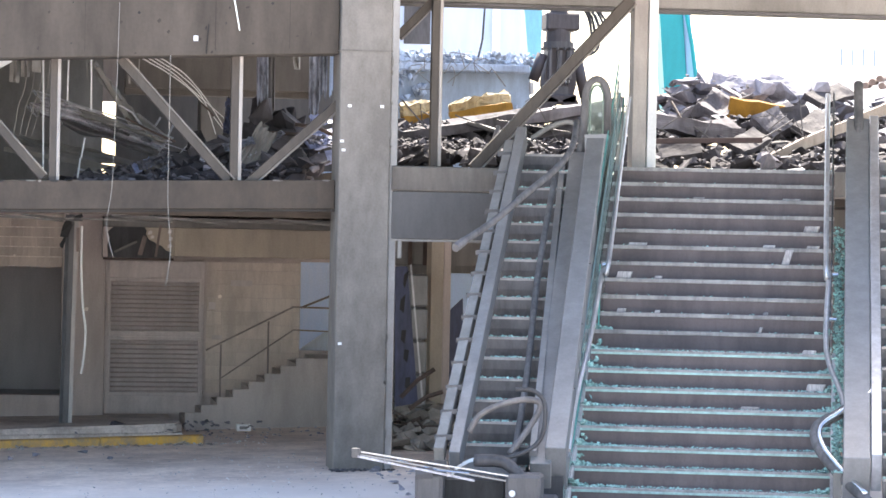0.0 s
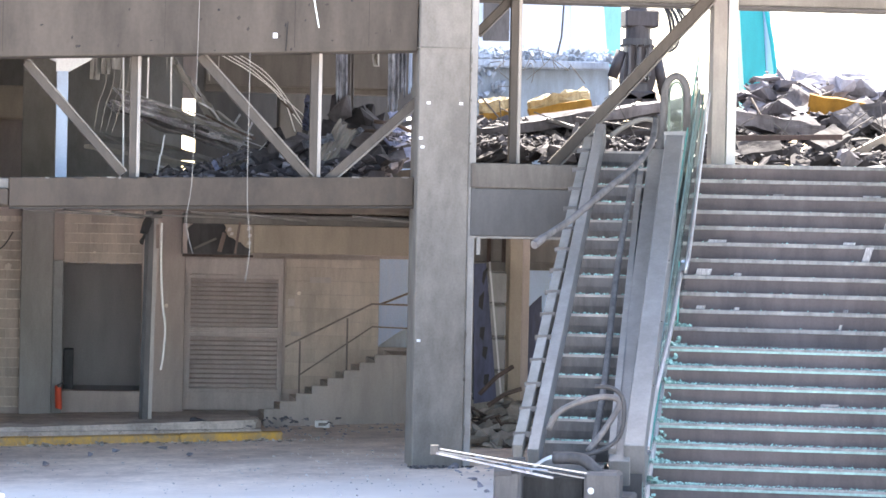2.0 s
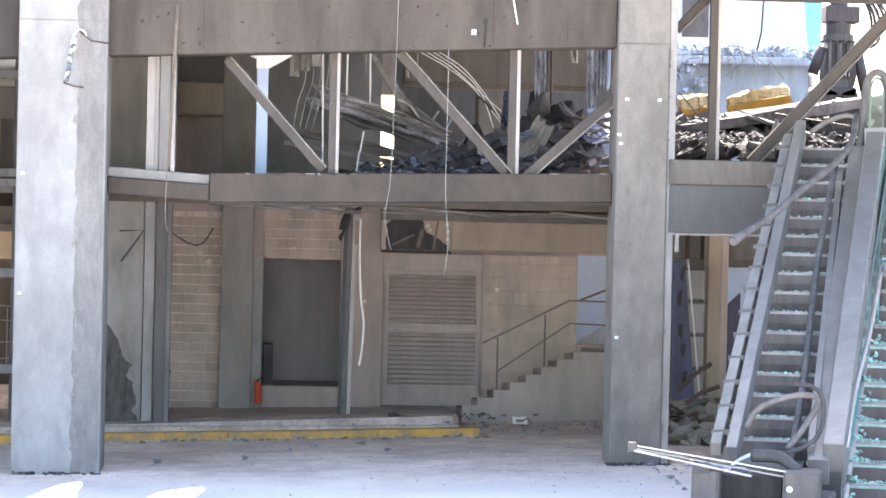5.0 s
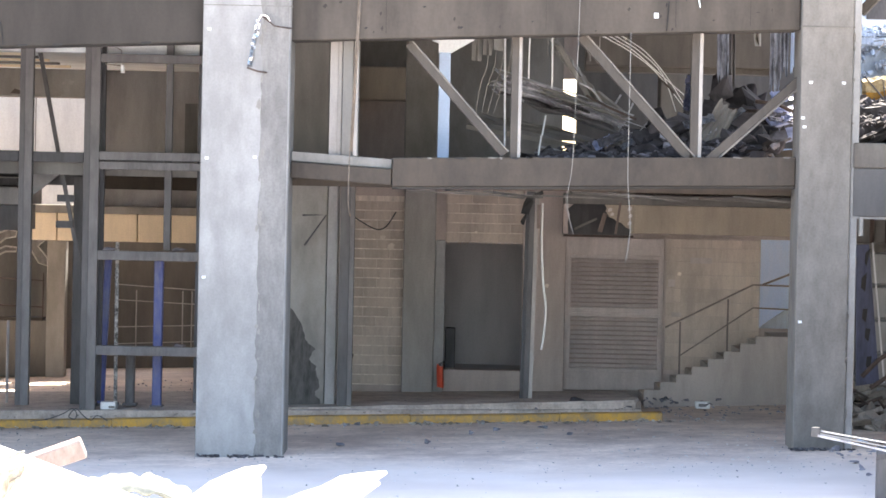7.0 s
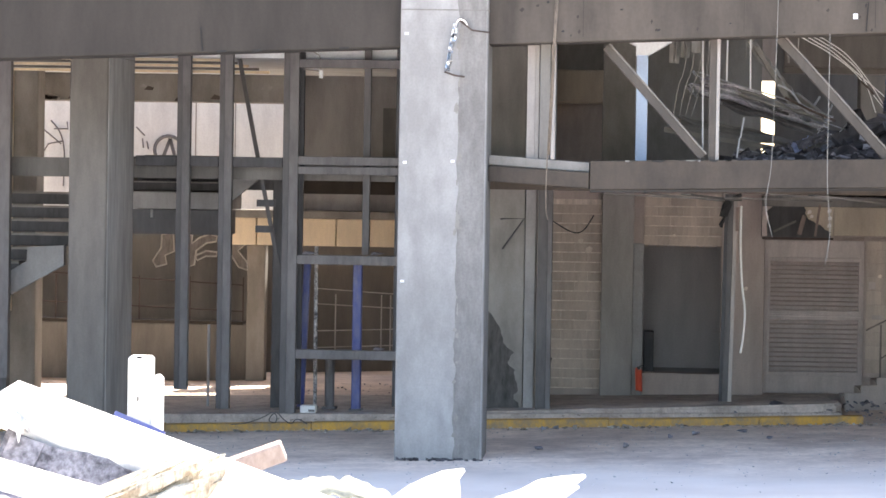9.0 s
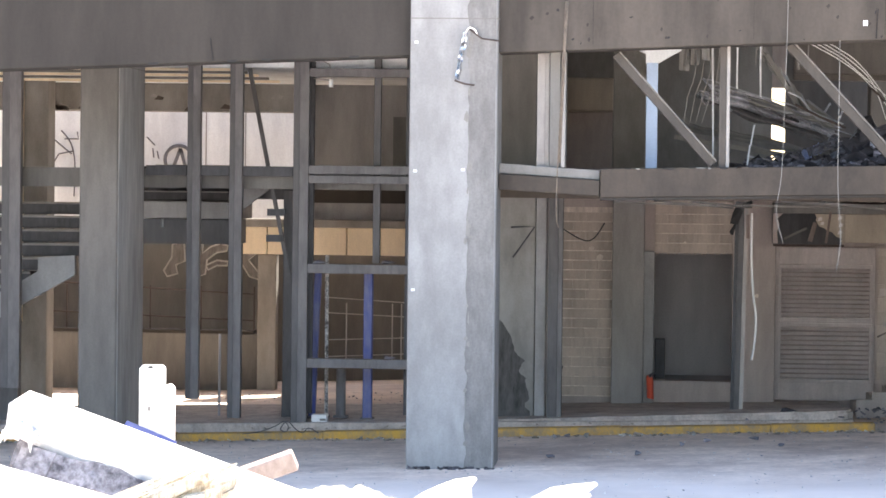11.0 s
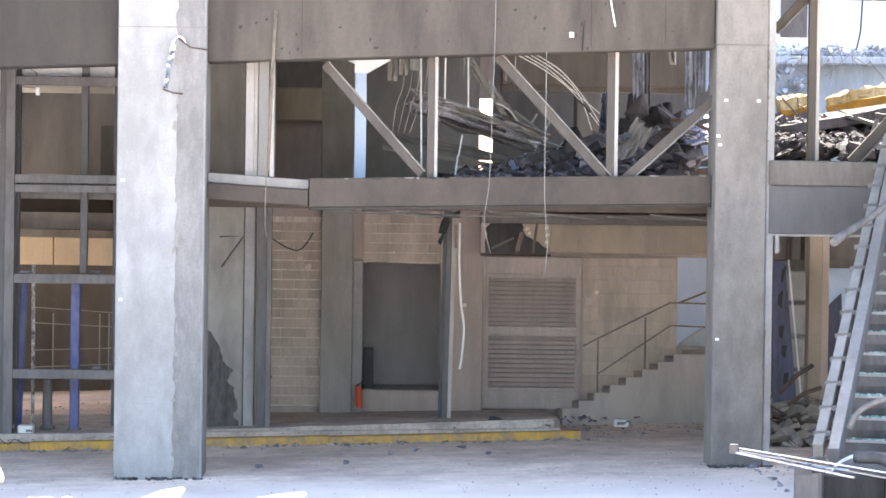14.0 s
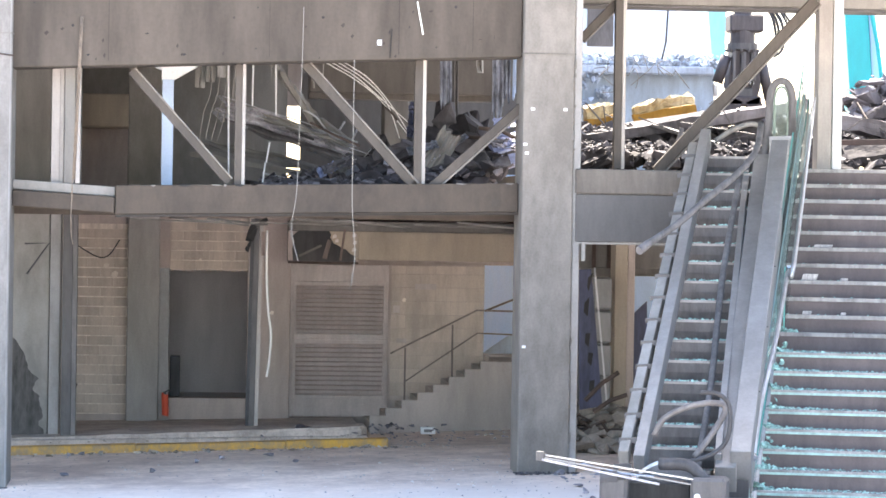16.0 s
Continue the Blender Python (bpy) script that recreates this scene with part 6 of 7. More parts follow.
spots = [((r7.uniform(6.05, 8.3), 46 + r7.uniform(-0.25, 0.3), 5.42 + 0.16 * r7.random() ** 2), (r7.uniform(0.02, 0.09), r7.uniform(0.02, 0.06), r7.uniform(0.012, 0.035)), (r7.uniform(-0.9, 0.9), r7.uniform(-0.9, 0.9), r7.uniform(0, 6))) for _ in range(620)]
heap("wall_top_rubble", spots, BLUE_RUBBLE, "crumbled pale blue rubble on a broken wall")
for k in range(14):
    r3 = random.Random(k + 70)
    x_ = 6.12 + r3.uniform(0, 2.9)
    z_ = 5.42 + r3.uniform(-0.35, 0.1)
    tagged(part("rebar", tube([(x_, 45.7, z_), (x_ + r3.uniform(-0.15, 0.15), 45.5, z_ + r3.uniform(-0.1, 0.2)), (x_ + r3.uniform(-0.3, 0.3), 45.4, z_ + r3.uniform(-0.3, 0.1)), (x_ + r3.uniform(-0.4, 0.4), 45.4, z_ + r3.uniform(-0.4, 0.2))], 0.007, 5), CONC), "curled rusty reinforcing bar on the wall", "rebar", "curled rebars")
far = thing("apartment_building", "pale blue apartment building behind the site", "building", kind="structure")
part("wall", box(10.46, 14.31, 80, 90, -0.5, 16), PALE, far)
part("pilaster", box(13.31, 13.5, 79.8, 79.99, -0.5, 16), WHITE, far)
part("window", box(10.86, 11.58, 79.9, 79.98, 7.7, 12), RUBBER, far)
far2 = thing("apartment_building", "white building with a strip of pale windows", "building", kind="structure")
part("wall", box(33.65, 60, 120, 130, -0.5, 11.49), WHITE, far2)
wx = 34.41
for k in range(5):
    part("window", box(wx + 0.48 * k, wx + 0.48 * k + 0.44, 119.85, 119.99, 9.66, 10.35), PALE, far2)

# excavator: boom, stick and crusher
exc = thing("excavator", "turquoise demolition excavator with a steel crusher", "excavator")
part("boom", prism([(11.68, 7.28), (12.11, 7.29), (12.31, 4.64), (11.89, 4.63)], 'y', 52.0, 52.5), TEAL, exc)
part("boom_side", prism([(12.13, 7.29), (12.25, 7.3), (12.5, 4.64), (12.33, 4.64)], 'y', 52.05, 52.6), PALE, exc)
part("hose", tube([(12.14, 51.9, 6.98), (12.31, 51.9, 6.17), (12.43, 51.9, 5.35)], 0.04, 6), TEAL, exc)
part("stick", prism([(8.84, 7.04), (9.2, 7.05), (9.19, 5.49), (8.99, 5.48)], 'y', 50.0, 50.4), CYAN_PALE, exc)
cx = 8.54
zz = [6.39, 6.02, 5.73, 5.63, 5.07, 4.8]
crusher = part("crusher", tube([(cx, 45, zz[1]), (cx, 45, zz[0] + 0.4)], 0.14, 14), MACHINE, exc, "dark hydraulic crusher")
part("collar", tube([(cx, 45, zz[1]), (cx, 45, zz[2])], 0.2, 16), MACHINE, crusher)
part("swivel_ring", tube([(cx, 45, zz[2]), (cx, 45, zz[3])], 0.24, 20), STEEL, crusher)
part("body", prism([(cx - 0.18, zz[3]), (cx + 0.22, zz[3]), (cx + 0.27, zz[4]), (cx + 0.2, zz[5]), (cx - 0.14, zz[5]), (cx - 0.24, zz[4])], 'y', 44.85, 45.25), MACHINE, crusher)
part("cylinder", tube([(cx - 0.27, 44.9, zz[3] - 0.1), (cx - 0.4, 44.9, zz[4] + 0.05)], 0.085, 12), MACHINE, crusher, smooth=True)
part("piston", tube([(cx - 0.44, 44.9, zz[4] + 0.02), (cx - 0.42, 44.9, zz[5] + 0.1)], 0.04, 10), GALV, crusher)
part("cylinder", tube([(cx + 0.27, 44.9, zz[3] - 0.1), (cx + 0.42, 44.9, zz[5] + 0.08)], 0.085, 12), MACHINE, crusher, smooth=True)
part("upper_block", box(cx - 0.23, cx + 0.3, 44.8, 45.25, zz[1] - 0.12, zz[1] + 0.16, bevel=0.03), MACHINE, crusher)
for o in (-0.16, 0.0, 0.16):
    part("stiffener", box(cx + o - 0.02, cx + o + 0.02, 44.77, 44.86, zz[4] + 0.08, zz[3] - 0.04, bevel=0.004), STEEL_MID, crusher)
part("foot_plate", box(cx - 0.26, cx + 0.28, 44.8, 45.2, zz[5] - 0.04, zz[5] + 0.12, bevel=0.03), MACHINE, crusher)
part("rod", tube([(cx + 0.4, 44.9, zz[5] + 0.12), (cx + 0.43, 44.9, zz[5] - 0.2)], 0.06, 10), STEEL_LIGHT, crusher)
for k, o in enumerate((-0.05, 0.1, 0.22)):
    part("hose", tube([(cx + o, 44.75, zz[0] + 0.3), (cx + 0.4 + o, 44.75, zz[1] + 0.35 - 0.1 * k), (cx + 0.62 + o * 0.5, 44.75, zz[1] - 0.1), (cx + 0.45, 44.75, zz[2] - 0.1 + 0.08 * k)], 0.022, 6), RUBBER, crusher)
for k in range(14):
    an = math.pi * 2 * k / 14
    part("ring_bolt", tube([(cx + 0.25 * math.cos(an), 45 + 0.25 * math.sin(an), zz[3] + 0.01), (cx + 0.25 * math.cos(an), 45 + 0.25 * math.sin(an), zz[3] - 0.03)], 0.022, 6), STEEL, crusher)
part("jaw", prism([(cx - 0.2, zz[5] + 0.1), (cx - 0.3, zz[5] - 0.12), (cx - 0.12, zz[5] - 0.3), (cx - 0.02, zz[5] + 0.02)], 'y', 44.8, 45.0), MACHINE, crusher)
part("jaw", prism([(cx + 0.04, zz[5] + 0.02), (cx + 0.16, zz[5] - 0.28), (cx + 0.34, zz[5] - 0.1), (cx + 0.24, zz[5] + 0.1)], 'y', 44.8, 45.0), MACHINE, crusher)
for o in (-0.1, 0.02, 0.12):
    part("pin", tube([(cx + o, 44.78, zz[4] + 0.04), (cx + o, 44.84, zz[4] + 0.04)], 0.035, 10), GALV, crusher)
part("bolt_plate", box(cx - 0.12, cx + 0.14, 44.82, 44.86, zz[5] + 0.05, zz[4] - 0.03, bevel=0.01), STEEL, crusher)
part("guide_fin", box(cx - 0.05, cx + 0.0, 44.78, 44.86, zz[4], zz[3] - 0.05), STEEL, crusher)
part("guide_fin", box(cx + 0.1, cx + 0.14, 44.78, 44.86, zz[4], zz[3] - 0.05), STEEL, crusher)
for o in (0, 0.05, 0.12):
    part("hose", tube([(cx + 0.2, 44.9, zz[0] + 0.1), (cx + 0.45 + o, 44.9, zz[1] + 0.1), (cx + 0.5 + o, 44.9, zz[2] - 0.05), (cx + 0.35 + o, 44.9, zz[3] - 0.1)], 0.025, 6), RUBBER, crusher)
tagged(part("hanging_wire", tube([(7.21, 44.0, 6.28), (7.18, 44.0, 5.68), (7.4, 45.7, 5.51)], 0.015, 6), RUBBER), "dark wire hanging over the rubble", "wire", "hanging wires")

# under the right-hand floor
struct("wall_lower_right", box(5.3, 30, 43.0, 43.3, -0.3, 3.2), CONC_DARK, "brown wall under the right-hand floor", "wall")
bm = box(4.46, 9, 38.5, 38.9, 2.33, 3.2, bevel=0.01)
struct("beam_lower_right", bm, CONC_DARK, "ochre beam under the right-hand floor", "beam")
colr = thing("pillar", "ochre rendered pillar under the right-hand floor", "pillar", kind="structure")
part("shaft", box(5.58, 5.75, 38.0, 38.4, -0.1, 3.2, bevel=0.01), BULKHEAD, colr)
part("return_face", box(5.75, 5.85, 38.02, 38.4, -0.1, 3.2, bevel=0.01), WALL, colr)
for k in range(3):
    part("joint", box(5.34 + 0.2 * k, 5.34 + 0.2 * k + 0.05, 38.46, 38.499, 2.33, 3.19), RUST, colr)
lean = thing("cabinet_sheet", "dark blue dented cabinet panel leaning on a pillar", "panel")
part("sheet", prism([(5.01, 0.55), (5.3, 0.6), (5.13, 2.34), (4.97, 2.33)], 'y', 37.0, 37.08), NAVY, lean)
part("edge", bar((5.36, 36.98, 0.6), (5.17, 36.98, 2.36), 0.014, 0.02), GALV, lean)
r13 = random.Random(17)
for k in range(5):
    zz_ = 0.8 + 0.33 * k + r13.uniform(-0.06, 0.06)
    xx_ = 5.1 - 0.06 * k * 0.25 + r13.uniform(-0.04, 0.04)
    # black patch paints the shade of a dent
    part("dent", prism([(xx_, zz_), (xx_ + r13.uniform(0.02, 0.06), zz_ - 0.05), (xx_ + 0.07, zz_ + r13.uniform(0.1, 0.2)), (xx_ + 0.01, zz_ + 0.12)], 'y', 36.985, 36.998), BLACK, lean)
stack = thing("tile_stack", "pale metallic ducts stacked against a pillar", "ducts")
for k in range(5):
    za = 0.08 + k * (2.24 - 0.08) / 5
    part("duct", box(5.3 - 0.012 * k, 5.49, 37.6, 37.9, za, za + (2.24 - 0.08) / 5 - 0.015, bevel=0.025), CLAD, stack)
lean2 = tagged(part("steel_sheet", prism([(5.87, 0.7), (6.11, 0.9), (6.08, 1.9), (5.87, 1.7)], 'y', 38.45, 38.5), NAVY), "dark blue panel leaning under the floor", "panel")
struct("lightwell_right", box(6.13, 7.5, 40.0, 40.1, 1.2, 2.2), PALE, "pale lit panel under the right-hand floor", "panel")
spots = scatter(57, 420, 4.5, 7.0, 35.5, 38.5, lambda x, y: 0.1 + 0.16 * (y - 35.5), 0.16, floor=0.05, deep=0.7)
# tan colour imitates the brown haze over this rubble
heap("lower_rubble", spots, TAN, "rubble tinted tan for haze under the right-hand floor")
spots = scatter(58, 260, 4.4, 8.6, 26.6, 28.1, lambda x, y: 0.0, 0.1, floor=0.08)
heap("foot_rubble", spots, RUBBLE_PALE, "pale rubble at the foot of the stairs")
spots = scatter(59, 200, 4.2, 6.2, 28, 33, lambda x, y: 0.0, 0.06, floor=0.09)
heap("foot_litter", spots, RUBBLE_PALE, "rubble crumbs by the escalator foot")
for a, b in (((5.01, 36.5, 0.7), (5.43, 36.5, 1.06)), ((5.09, 36.3, 0.57), (5.51, 36.3, 0.79))):
    tagged(part("bent_pipe", tube([a, (Vector(a) + Vector(b)) / 2 + Vector((0, 0, 0.04)), b], 0.03, 6), RUST), "bent dark pipe in the rubble", "pipe", "bent pipes")


def tangle(name, seed, n, x0, x1, y0, y1, z0, z1, r, length, mat, label, droop=0.2):
    """A tangle of bent rods, joined into one mesh."""
    rnd = random.Random(seed)
    bm = bmesh.new()
    for _ in range(n):
        p = Vector((rnd.uniform(x0, x1), rnd.uniform(y0, y1), rnd.uniform(z0, z1)))
        d = Vector((rnd.uniform(-1, 1), rnd.uniform(-0.4, 0.4), rnd.uniform(-0.7, 0.7))).normalized() * length * rnd.uniform(0.4, 1.0)
        bend = Vector((rnd.uniform(-1, 1), rnd.uniform(-1, 1), rnd.uniform(-1, 0.3))) * length * droop
        bm_tube(bm, [p - d / 2, p + bend * 0.6, p + d / 2 + bend], r * rnd.uniform(0.6, 1.3), 5)
    return tagged(part(name, bm, mat), label, "metal scrap", kind="stuff")


tangle("tangled_metal", 91, 4, 1.6, 3.8, 35.2, 37.5, 3.4, 4.3, 0.016, 0.9, RUST, "tangle of rusty rods in the rubble")
tangle("tangled_metal", 92, 10, 0.6, 3.8, 35.6, 37.6, 3.4, 4.2, 0.012, 0.8, DECK, "tangle of torn metal studs in the rubble")
tangle("tangled_metal", 93, 90, 8.2, 14, 37, 41, 3.8, 4.5, 0.009, 0.8, STEEL, "tangle of reinforcing bars in the heap")
tangle("tangled_metal", 94, 40, 4.6, 8.0, 37, 41, 3.7, 4.3, 0.009, 0.9, STEEL, "tangle of reinforcing bars between the posts")
tangle("tangled_metal", 95, 16, 4.6, 8.0, 37, 39, 3.7, 4.1, 0.03, 1.2, STEEL, "bent dark pipes between the posts", 0.06)
tangle("tangled_metal", 96, 18, 4.5, 6.2, 36, 38, 0.1, 0.5, 0.02, 0.9, RUST, "bent pipes in the dark rubble", 0.1)
# blue on two of these stands for skylight through the gap
for k, (a, b, w, h) in enumerate((((2.12, 36.0, 3.56), (2.74, 36.4, 3.82), 0.25, 0.05), ((2.75, 36.6, 3.93), (2.97, 36.8, 4.3), 0.06, 0.03), ((3.29, 36.0, 3.76), (3.66, 36.6, 4.06), 0.25, 0.06), ((3.71, 36.0, 3.83), (4.18, 36.2, 3.99), 0.25, 0.04), ((3.74, 35.6, 3.62), (4.14, 35.8, 3.72), 0.2, 0.05), ((2.92, 36.0, 3.65), (3.07, 36.5, 4.08), 0.2, 0.04))):
    slab(a, b, w, h, (RUBBLE_DARK, STEEL, RUBBLE_DARK, BLUE_FILM, BLUE_FILM, DIM_DEBRIS)[k], "torn sheet caught in the upper rubble", up=(0, -0.7, 0.7), name="torn_sheet")
for a, b, w in (((5.13, 38.0, 3.86), (6.34, 38.5, 4.13), 0.22), ((5.96, 39.0, 4.18), (7.02, 39.3, 4.37), 0.3), ((6.13, 37.6, 3.88), (6.76, 37.6, 3.94), 0.2), ((6.94, 38.0, 4.07), (7.54, 38.0, 4.19), 0.3)):
    slab(a, b, w, 0.07, RUBBLE_DARK, "flat broken slab among the rubble", up=(0, -0.5, 0.8))
# low slabs share the shaded rubble colour
for a, b, w in (((8.35, 37.0, 3.86), (8.91, 37.0, 3.93), 0.3), ((9.17, 40.5, 4.66), (9.73, 41.0, 4.76), 0.3), ((9.03, 38.0, 4.19), (9.7, 38.4, 4.28), 0.25), ((9.36, 37.0, 3.92), (9.83, 37.4, 4.12), 0.3), ((10.53, 38.0, 4.19), (11.05, 38.6, 4.45), 0.3), ((11.38, 40.5, 4.72), (12.02, 41.0, 4.91), 0.35)):
    slab(a, b, w, 0.09, RUBBLE_DARK, "flat broken slab low on the heap", up=(0, -0.6, 0.75))

# ---- left bay: steel frame, ramp, painted walls ----
def frame_post(x0, x1, y, z0, z1, label, dark=0.4):
    ob = thing("frame_post", label, "post", "curtain frame posts", "structure")
    xm = x0 + (x1 - x0) * dark
    part("dark_face", box(x0, xm - 0.001, y + 0.012, y + 0.14, z0, z1, bevel=0.003), STEEL, ob)
    part("pale_face", box(xm, x1, y, y + 0.14, z0, z1, bevel=0.004), STEEL_MID, ob)
    return ob


FY = 37.6
for x0, x1, z0 in ((-8.67, -8.42, 0.4), (-6.24, -6.07, 0.3), (-5.69, -5.52, 0.06), (-4.86, -4.66, 0.0)):
    frame_post(x0, x1, FY, z0 - 0.03, 5.0, "grey steel curtain-wall post, scuffed and dusty")
thin = thing("frame_post", "thin dark steel curtain-wall post", "post", "curtain frame posts", "structure")
part("stem", box(-3.84, -3.75, 37.8, 37.9, 2.05, 5.0, bevel=0.003), STEEL, thin)
part("plate", box(-3.87, -3.68, 37.76, 37.95, 4.47, 4.53), RUBBER, thin)
thin = thing("frame_post", "dark steel mullion against the column", "post", "curtain frame posts", "structure")
part("stem", box(-3.41, -3.31, 37.7, 37.85, 0.1, 5.0, bevel=0.003), RUBBER, thin)
thin = thing("frame_post", "dark steel mullion beside a post", "post", "curtain frame posts", "structure")
part("stem", box(-4.67, -4.61, 37.75, 37.85, 0.1, 5.0, bevel=0.003), RUBBER, thin)
for y0, y1, w in ((4.45, 4.56, 0.1), (3.2, 3.31, 0.14), (3.08, 3.18, 0.1), (1.92, 2.04, 0.12), (0.7, 0.82, 0.12)):
    tagged(part("frame_rail", box(-4.66 + 0.003, -3.35, 37.62 - w * 0.2, 37.72, y0, y1, bevel=0.004), STEEL_MID), "grey steel transom between posts", "rail", "curtain frame rails", "structure")
for xa, xb in ((-6.79, -6.25), (-6.08, -5.7), (-5.53, -4.87)):
    tagged(part("frame_rail", box(xa + 0.003, xb - 0.003, 37.66, 37.74, 3.16, 3.29, bevel=0.004), RUBBER), "dark steel transom between posts", "rail", "curtain frame rails", "structure")
for px0, px1, zz_ in ((-4.61, -4.38, 2.05), (-3.72, -3.5, 2.06), (-3.67, -3.49, 0.83)):
    tagged(heap("rail_debris", [(((px0 + px1) / 2, 37.65, zz_ + 0.015), ((px1 - px0) / 2, 0.06, 0.025), (0, 0, 0.3))], RUBBLE, "", kind=""), "grey crust of debris on a transom", "debris", "debris on transoms")
lean_bar = tagged(part("leaning_bar", bar((-5.55, 38.2, 4.71), (-5.27, 38.2, 3.31), 0.06, 0.05), STEEL), "dark steel bar leaning inside the frame", "bar")
part("lower_run", bar((-5.27, 38.2, 3.31), (-4.98, 38.2, 1.91), 0.05, 0.05), STEEL, lean_bar)
part("bracket", box(-5.26, -5.02, 38.1, 38.2, 2.65, 2.74), RUBBER, lean_bar)
part("bracket", box(-5.27, -5.05, 38.1, 38.2, 2.31, 2.4), RUBBER, lean_bar)
boxpost = thing("pillar", "dark boxed steel pillar behind the frame", "pillar", kind="structure")
part("shaft", box(-5.11, -4.93, 38.6, 38.9, -0.1, 2.99, bevel=0.01), STEEL, boxpost)
lamp = thing("pendant_lamp", "small white lamp hanging from torn wiring", "lamp")
lp = (-4.39, 37.7, 4.37)
part("bulb", tube([(lp[0], lp[1], lp[2] - 0.05), (lp[0], lp[1], lp[2]), (lp[0], lp[1], lp[2] + 0.05)], 0.028, 10), WHITE, lamp)
part("cord", tube([(lp[0], lp[1], lp[2] + 0.05), (-4.41, 37.7, 4.61), (-4.48, 37.65, 4.65)], 0.008, 6), WIRE, lamp)
part("arm", tube([(lp[0], lp[1], lp[2] + 0.04), (-4.61, 37.65, 4.43)], 0.008, 6), WIRE, lamp)

# blue props and poles
for xa, xb, ya, yb, w, mt, nm, lab in ((-4.58, -4.65, 1.99, 0.02, 0.09, BLUE, "blue_prop", "dark blue painted steel prop"),
                                       (-3.92, -3.92, 1.93, 0.01, 0.12, BLUE, "blue_prop", "blue painted steel prop with worn patches"),
                                       (-4.47, -4.46, 2.14, 0.03, 0.05, CHIPPED, "scaffold_pole", "chipped white scaffold pole"),
                                       (-4.27, -4.27, 0.66, 0.03, 0.13, STEEL_MID, "bollard", "short grey steel bollard")):
    ob = thing(nm, lab, nm.split("_")[-1])
    part("shaft", tube([(xb, 38.15, yb), (xa, 38.15, ya)], w / 2, 10) if nm != "blue_prop" else bar((xb, 38.15, yb), (xa, 38.15, ya), w, w, bevel=0.012), mt, ob)
    part("foot", box(xb - w * 0.7, xb + w * 0.7, 38.05, 38.25, yb - 0.01, yb + 0.02), STEEL, ob)
for px_ in (-5.85, -5.61):
    tagged(part("thin_pole", tube([(px_, 38.0, 0.03), (px_, 38.0, 1.1)], 0.018, 8), GALV), "short bright pole standing by a post", "pole", "short poles")
cb = thing("small_carton", "small pale printed carton lying by the inner stair", "carton")
part("body", box(3.12, 3.31, 38.55, 38.68, 0.105, 0.195, bevel=0.006), PLASTIC, cb)
part("label_bar", box(3.16, 3.26, 38.544, 38.548, 0.13, 0.17), CONC_DARK, cb)
wb = thing("white_box", "small white carton on the pavement", "carton")
part("body", box(-4.6, -4.4, 37.7, 37.9, -0.02, 0.09, bevel=0.008), PLASTIC, wb)
part("label_bar", box(-4.49, -4.41, 37.694, 37.698, 0.01, 0.04), CONC_DARK, wb)
tagged(part("loose_cable", tube([(-5.4, 37.0, -0.12), (-5.18, 37.0, -0.09), (-4.97, 37.0, -0.01), (-4.87, 37.0, 0.05), (-4.81, 37.0, -0.01), (-4.83, 37.0, -0.08), (-4.91, 37.0, -0.05), (-4.82, 37.0, 0.05), (-4.71, 37.0, -0.05), (-4.62, 37.0, -0.09), (-4.55, 37.0, -0.03), (-4.42, 37.0, -0.09)], 0.007, 6), RUBBER, smooth=True), "black cable tangled on the kerb", "cable")

# concrete landing and dark flights
land = thing("mid_landing", "concrete half-landing beam with a grey soffit panel", "landing", kind="structure")
part("beam", box(-7.04, -5.8, 38.9, 40.5, 2.59, 2.82, bevel=0.012), PILASTER, land)
part("soffit", box(-7.12, -5.87, 39.0, 40.4, 2.25, 2.58), STEEL, land)
part("lamp_hook", tube([(-6.79, 38.95, 2.58), (-6.79, 38.95, 2.47)], 0.02, 6), CONC_LIGHT, land)
for k in range(4):
    zb = 2.84 + 0.12 * k
    part("step", box(-7.08, -5.94, 39.2 + 0.28 * k, 40.6, zb, zb + 0.1), RUBBER, land)
    part("nosing", box(-7.08, -5.94, 39.18 + 0.28 * k, 39.24 + 0.28 * k, zb + 0.1, zb + 0.118), CONC, land)
# dark sheet added to hide the bright wall behind the steps
part("back_panel", box(-7.47, -6.01, 40.7, 40.8, 2.8, 3.3), BEAM_DARK, land)
part("stringer", prism([(-5.69, 2.7), (-5.11, 3.17), (-5.64, 3.16), (-5.69, 3.05)], 'y', 38.7, 38.8), CONC_LIGHT, land)
part("dark_fill", box(-5.73, -5.05, 39.1, 39.2, 2.86, 3.17), STEEL, land)

left_st = thing("side_staircase", "dark stair flight with pale concrete stringer", "staircase", kind="structure")
n = 7
for k in range(n):
    xr = -7.91
    z1 = 2.79 - 0.185 * k
    xe = xr - max(0, k - 3) * 0.28
    part("step", box(xr - 3.0, xe, 38.5 - 0.25 * k + 1.2, 39.9, z1 - 0.17, z1 - 0.03), RUBBER, left_st)
    part("nosing", box(xr - 3.0, xe, 38.48 - 0.25 * k + 1.2, 38.54 - 0.25 * k + 1.2, z1 - 0.03, z1), CONC, left_st)
part("stringer", prism([(-7.76, 2.1), (-7.76, 1.84), (-9.06, 1.11), (-9.06, 1.45), (-8.54, 1.71), (-8.25, 1.89), (-8.24, 2.07)], 'y', 37.9, 38.05), CONC_LIGHT, left_st)
part("paint_spot", tube([(-7.92, 37.9, 1.96), (-7.92, 37.9, 1.96)], 0.045, 10), ORANGE, left_st)
part("leg", box(-8.92, -8.59, 38.3, 38.5, -0.3, 1.4), STEEL, left_st)

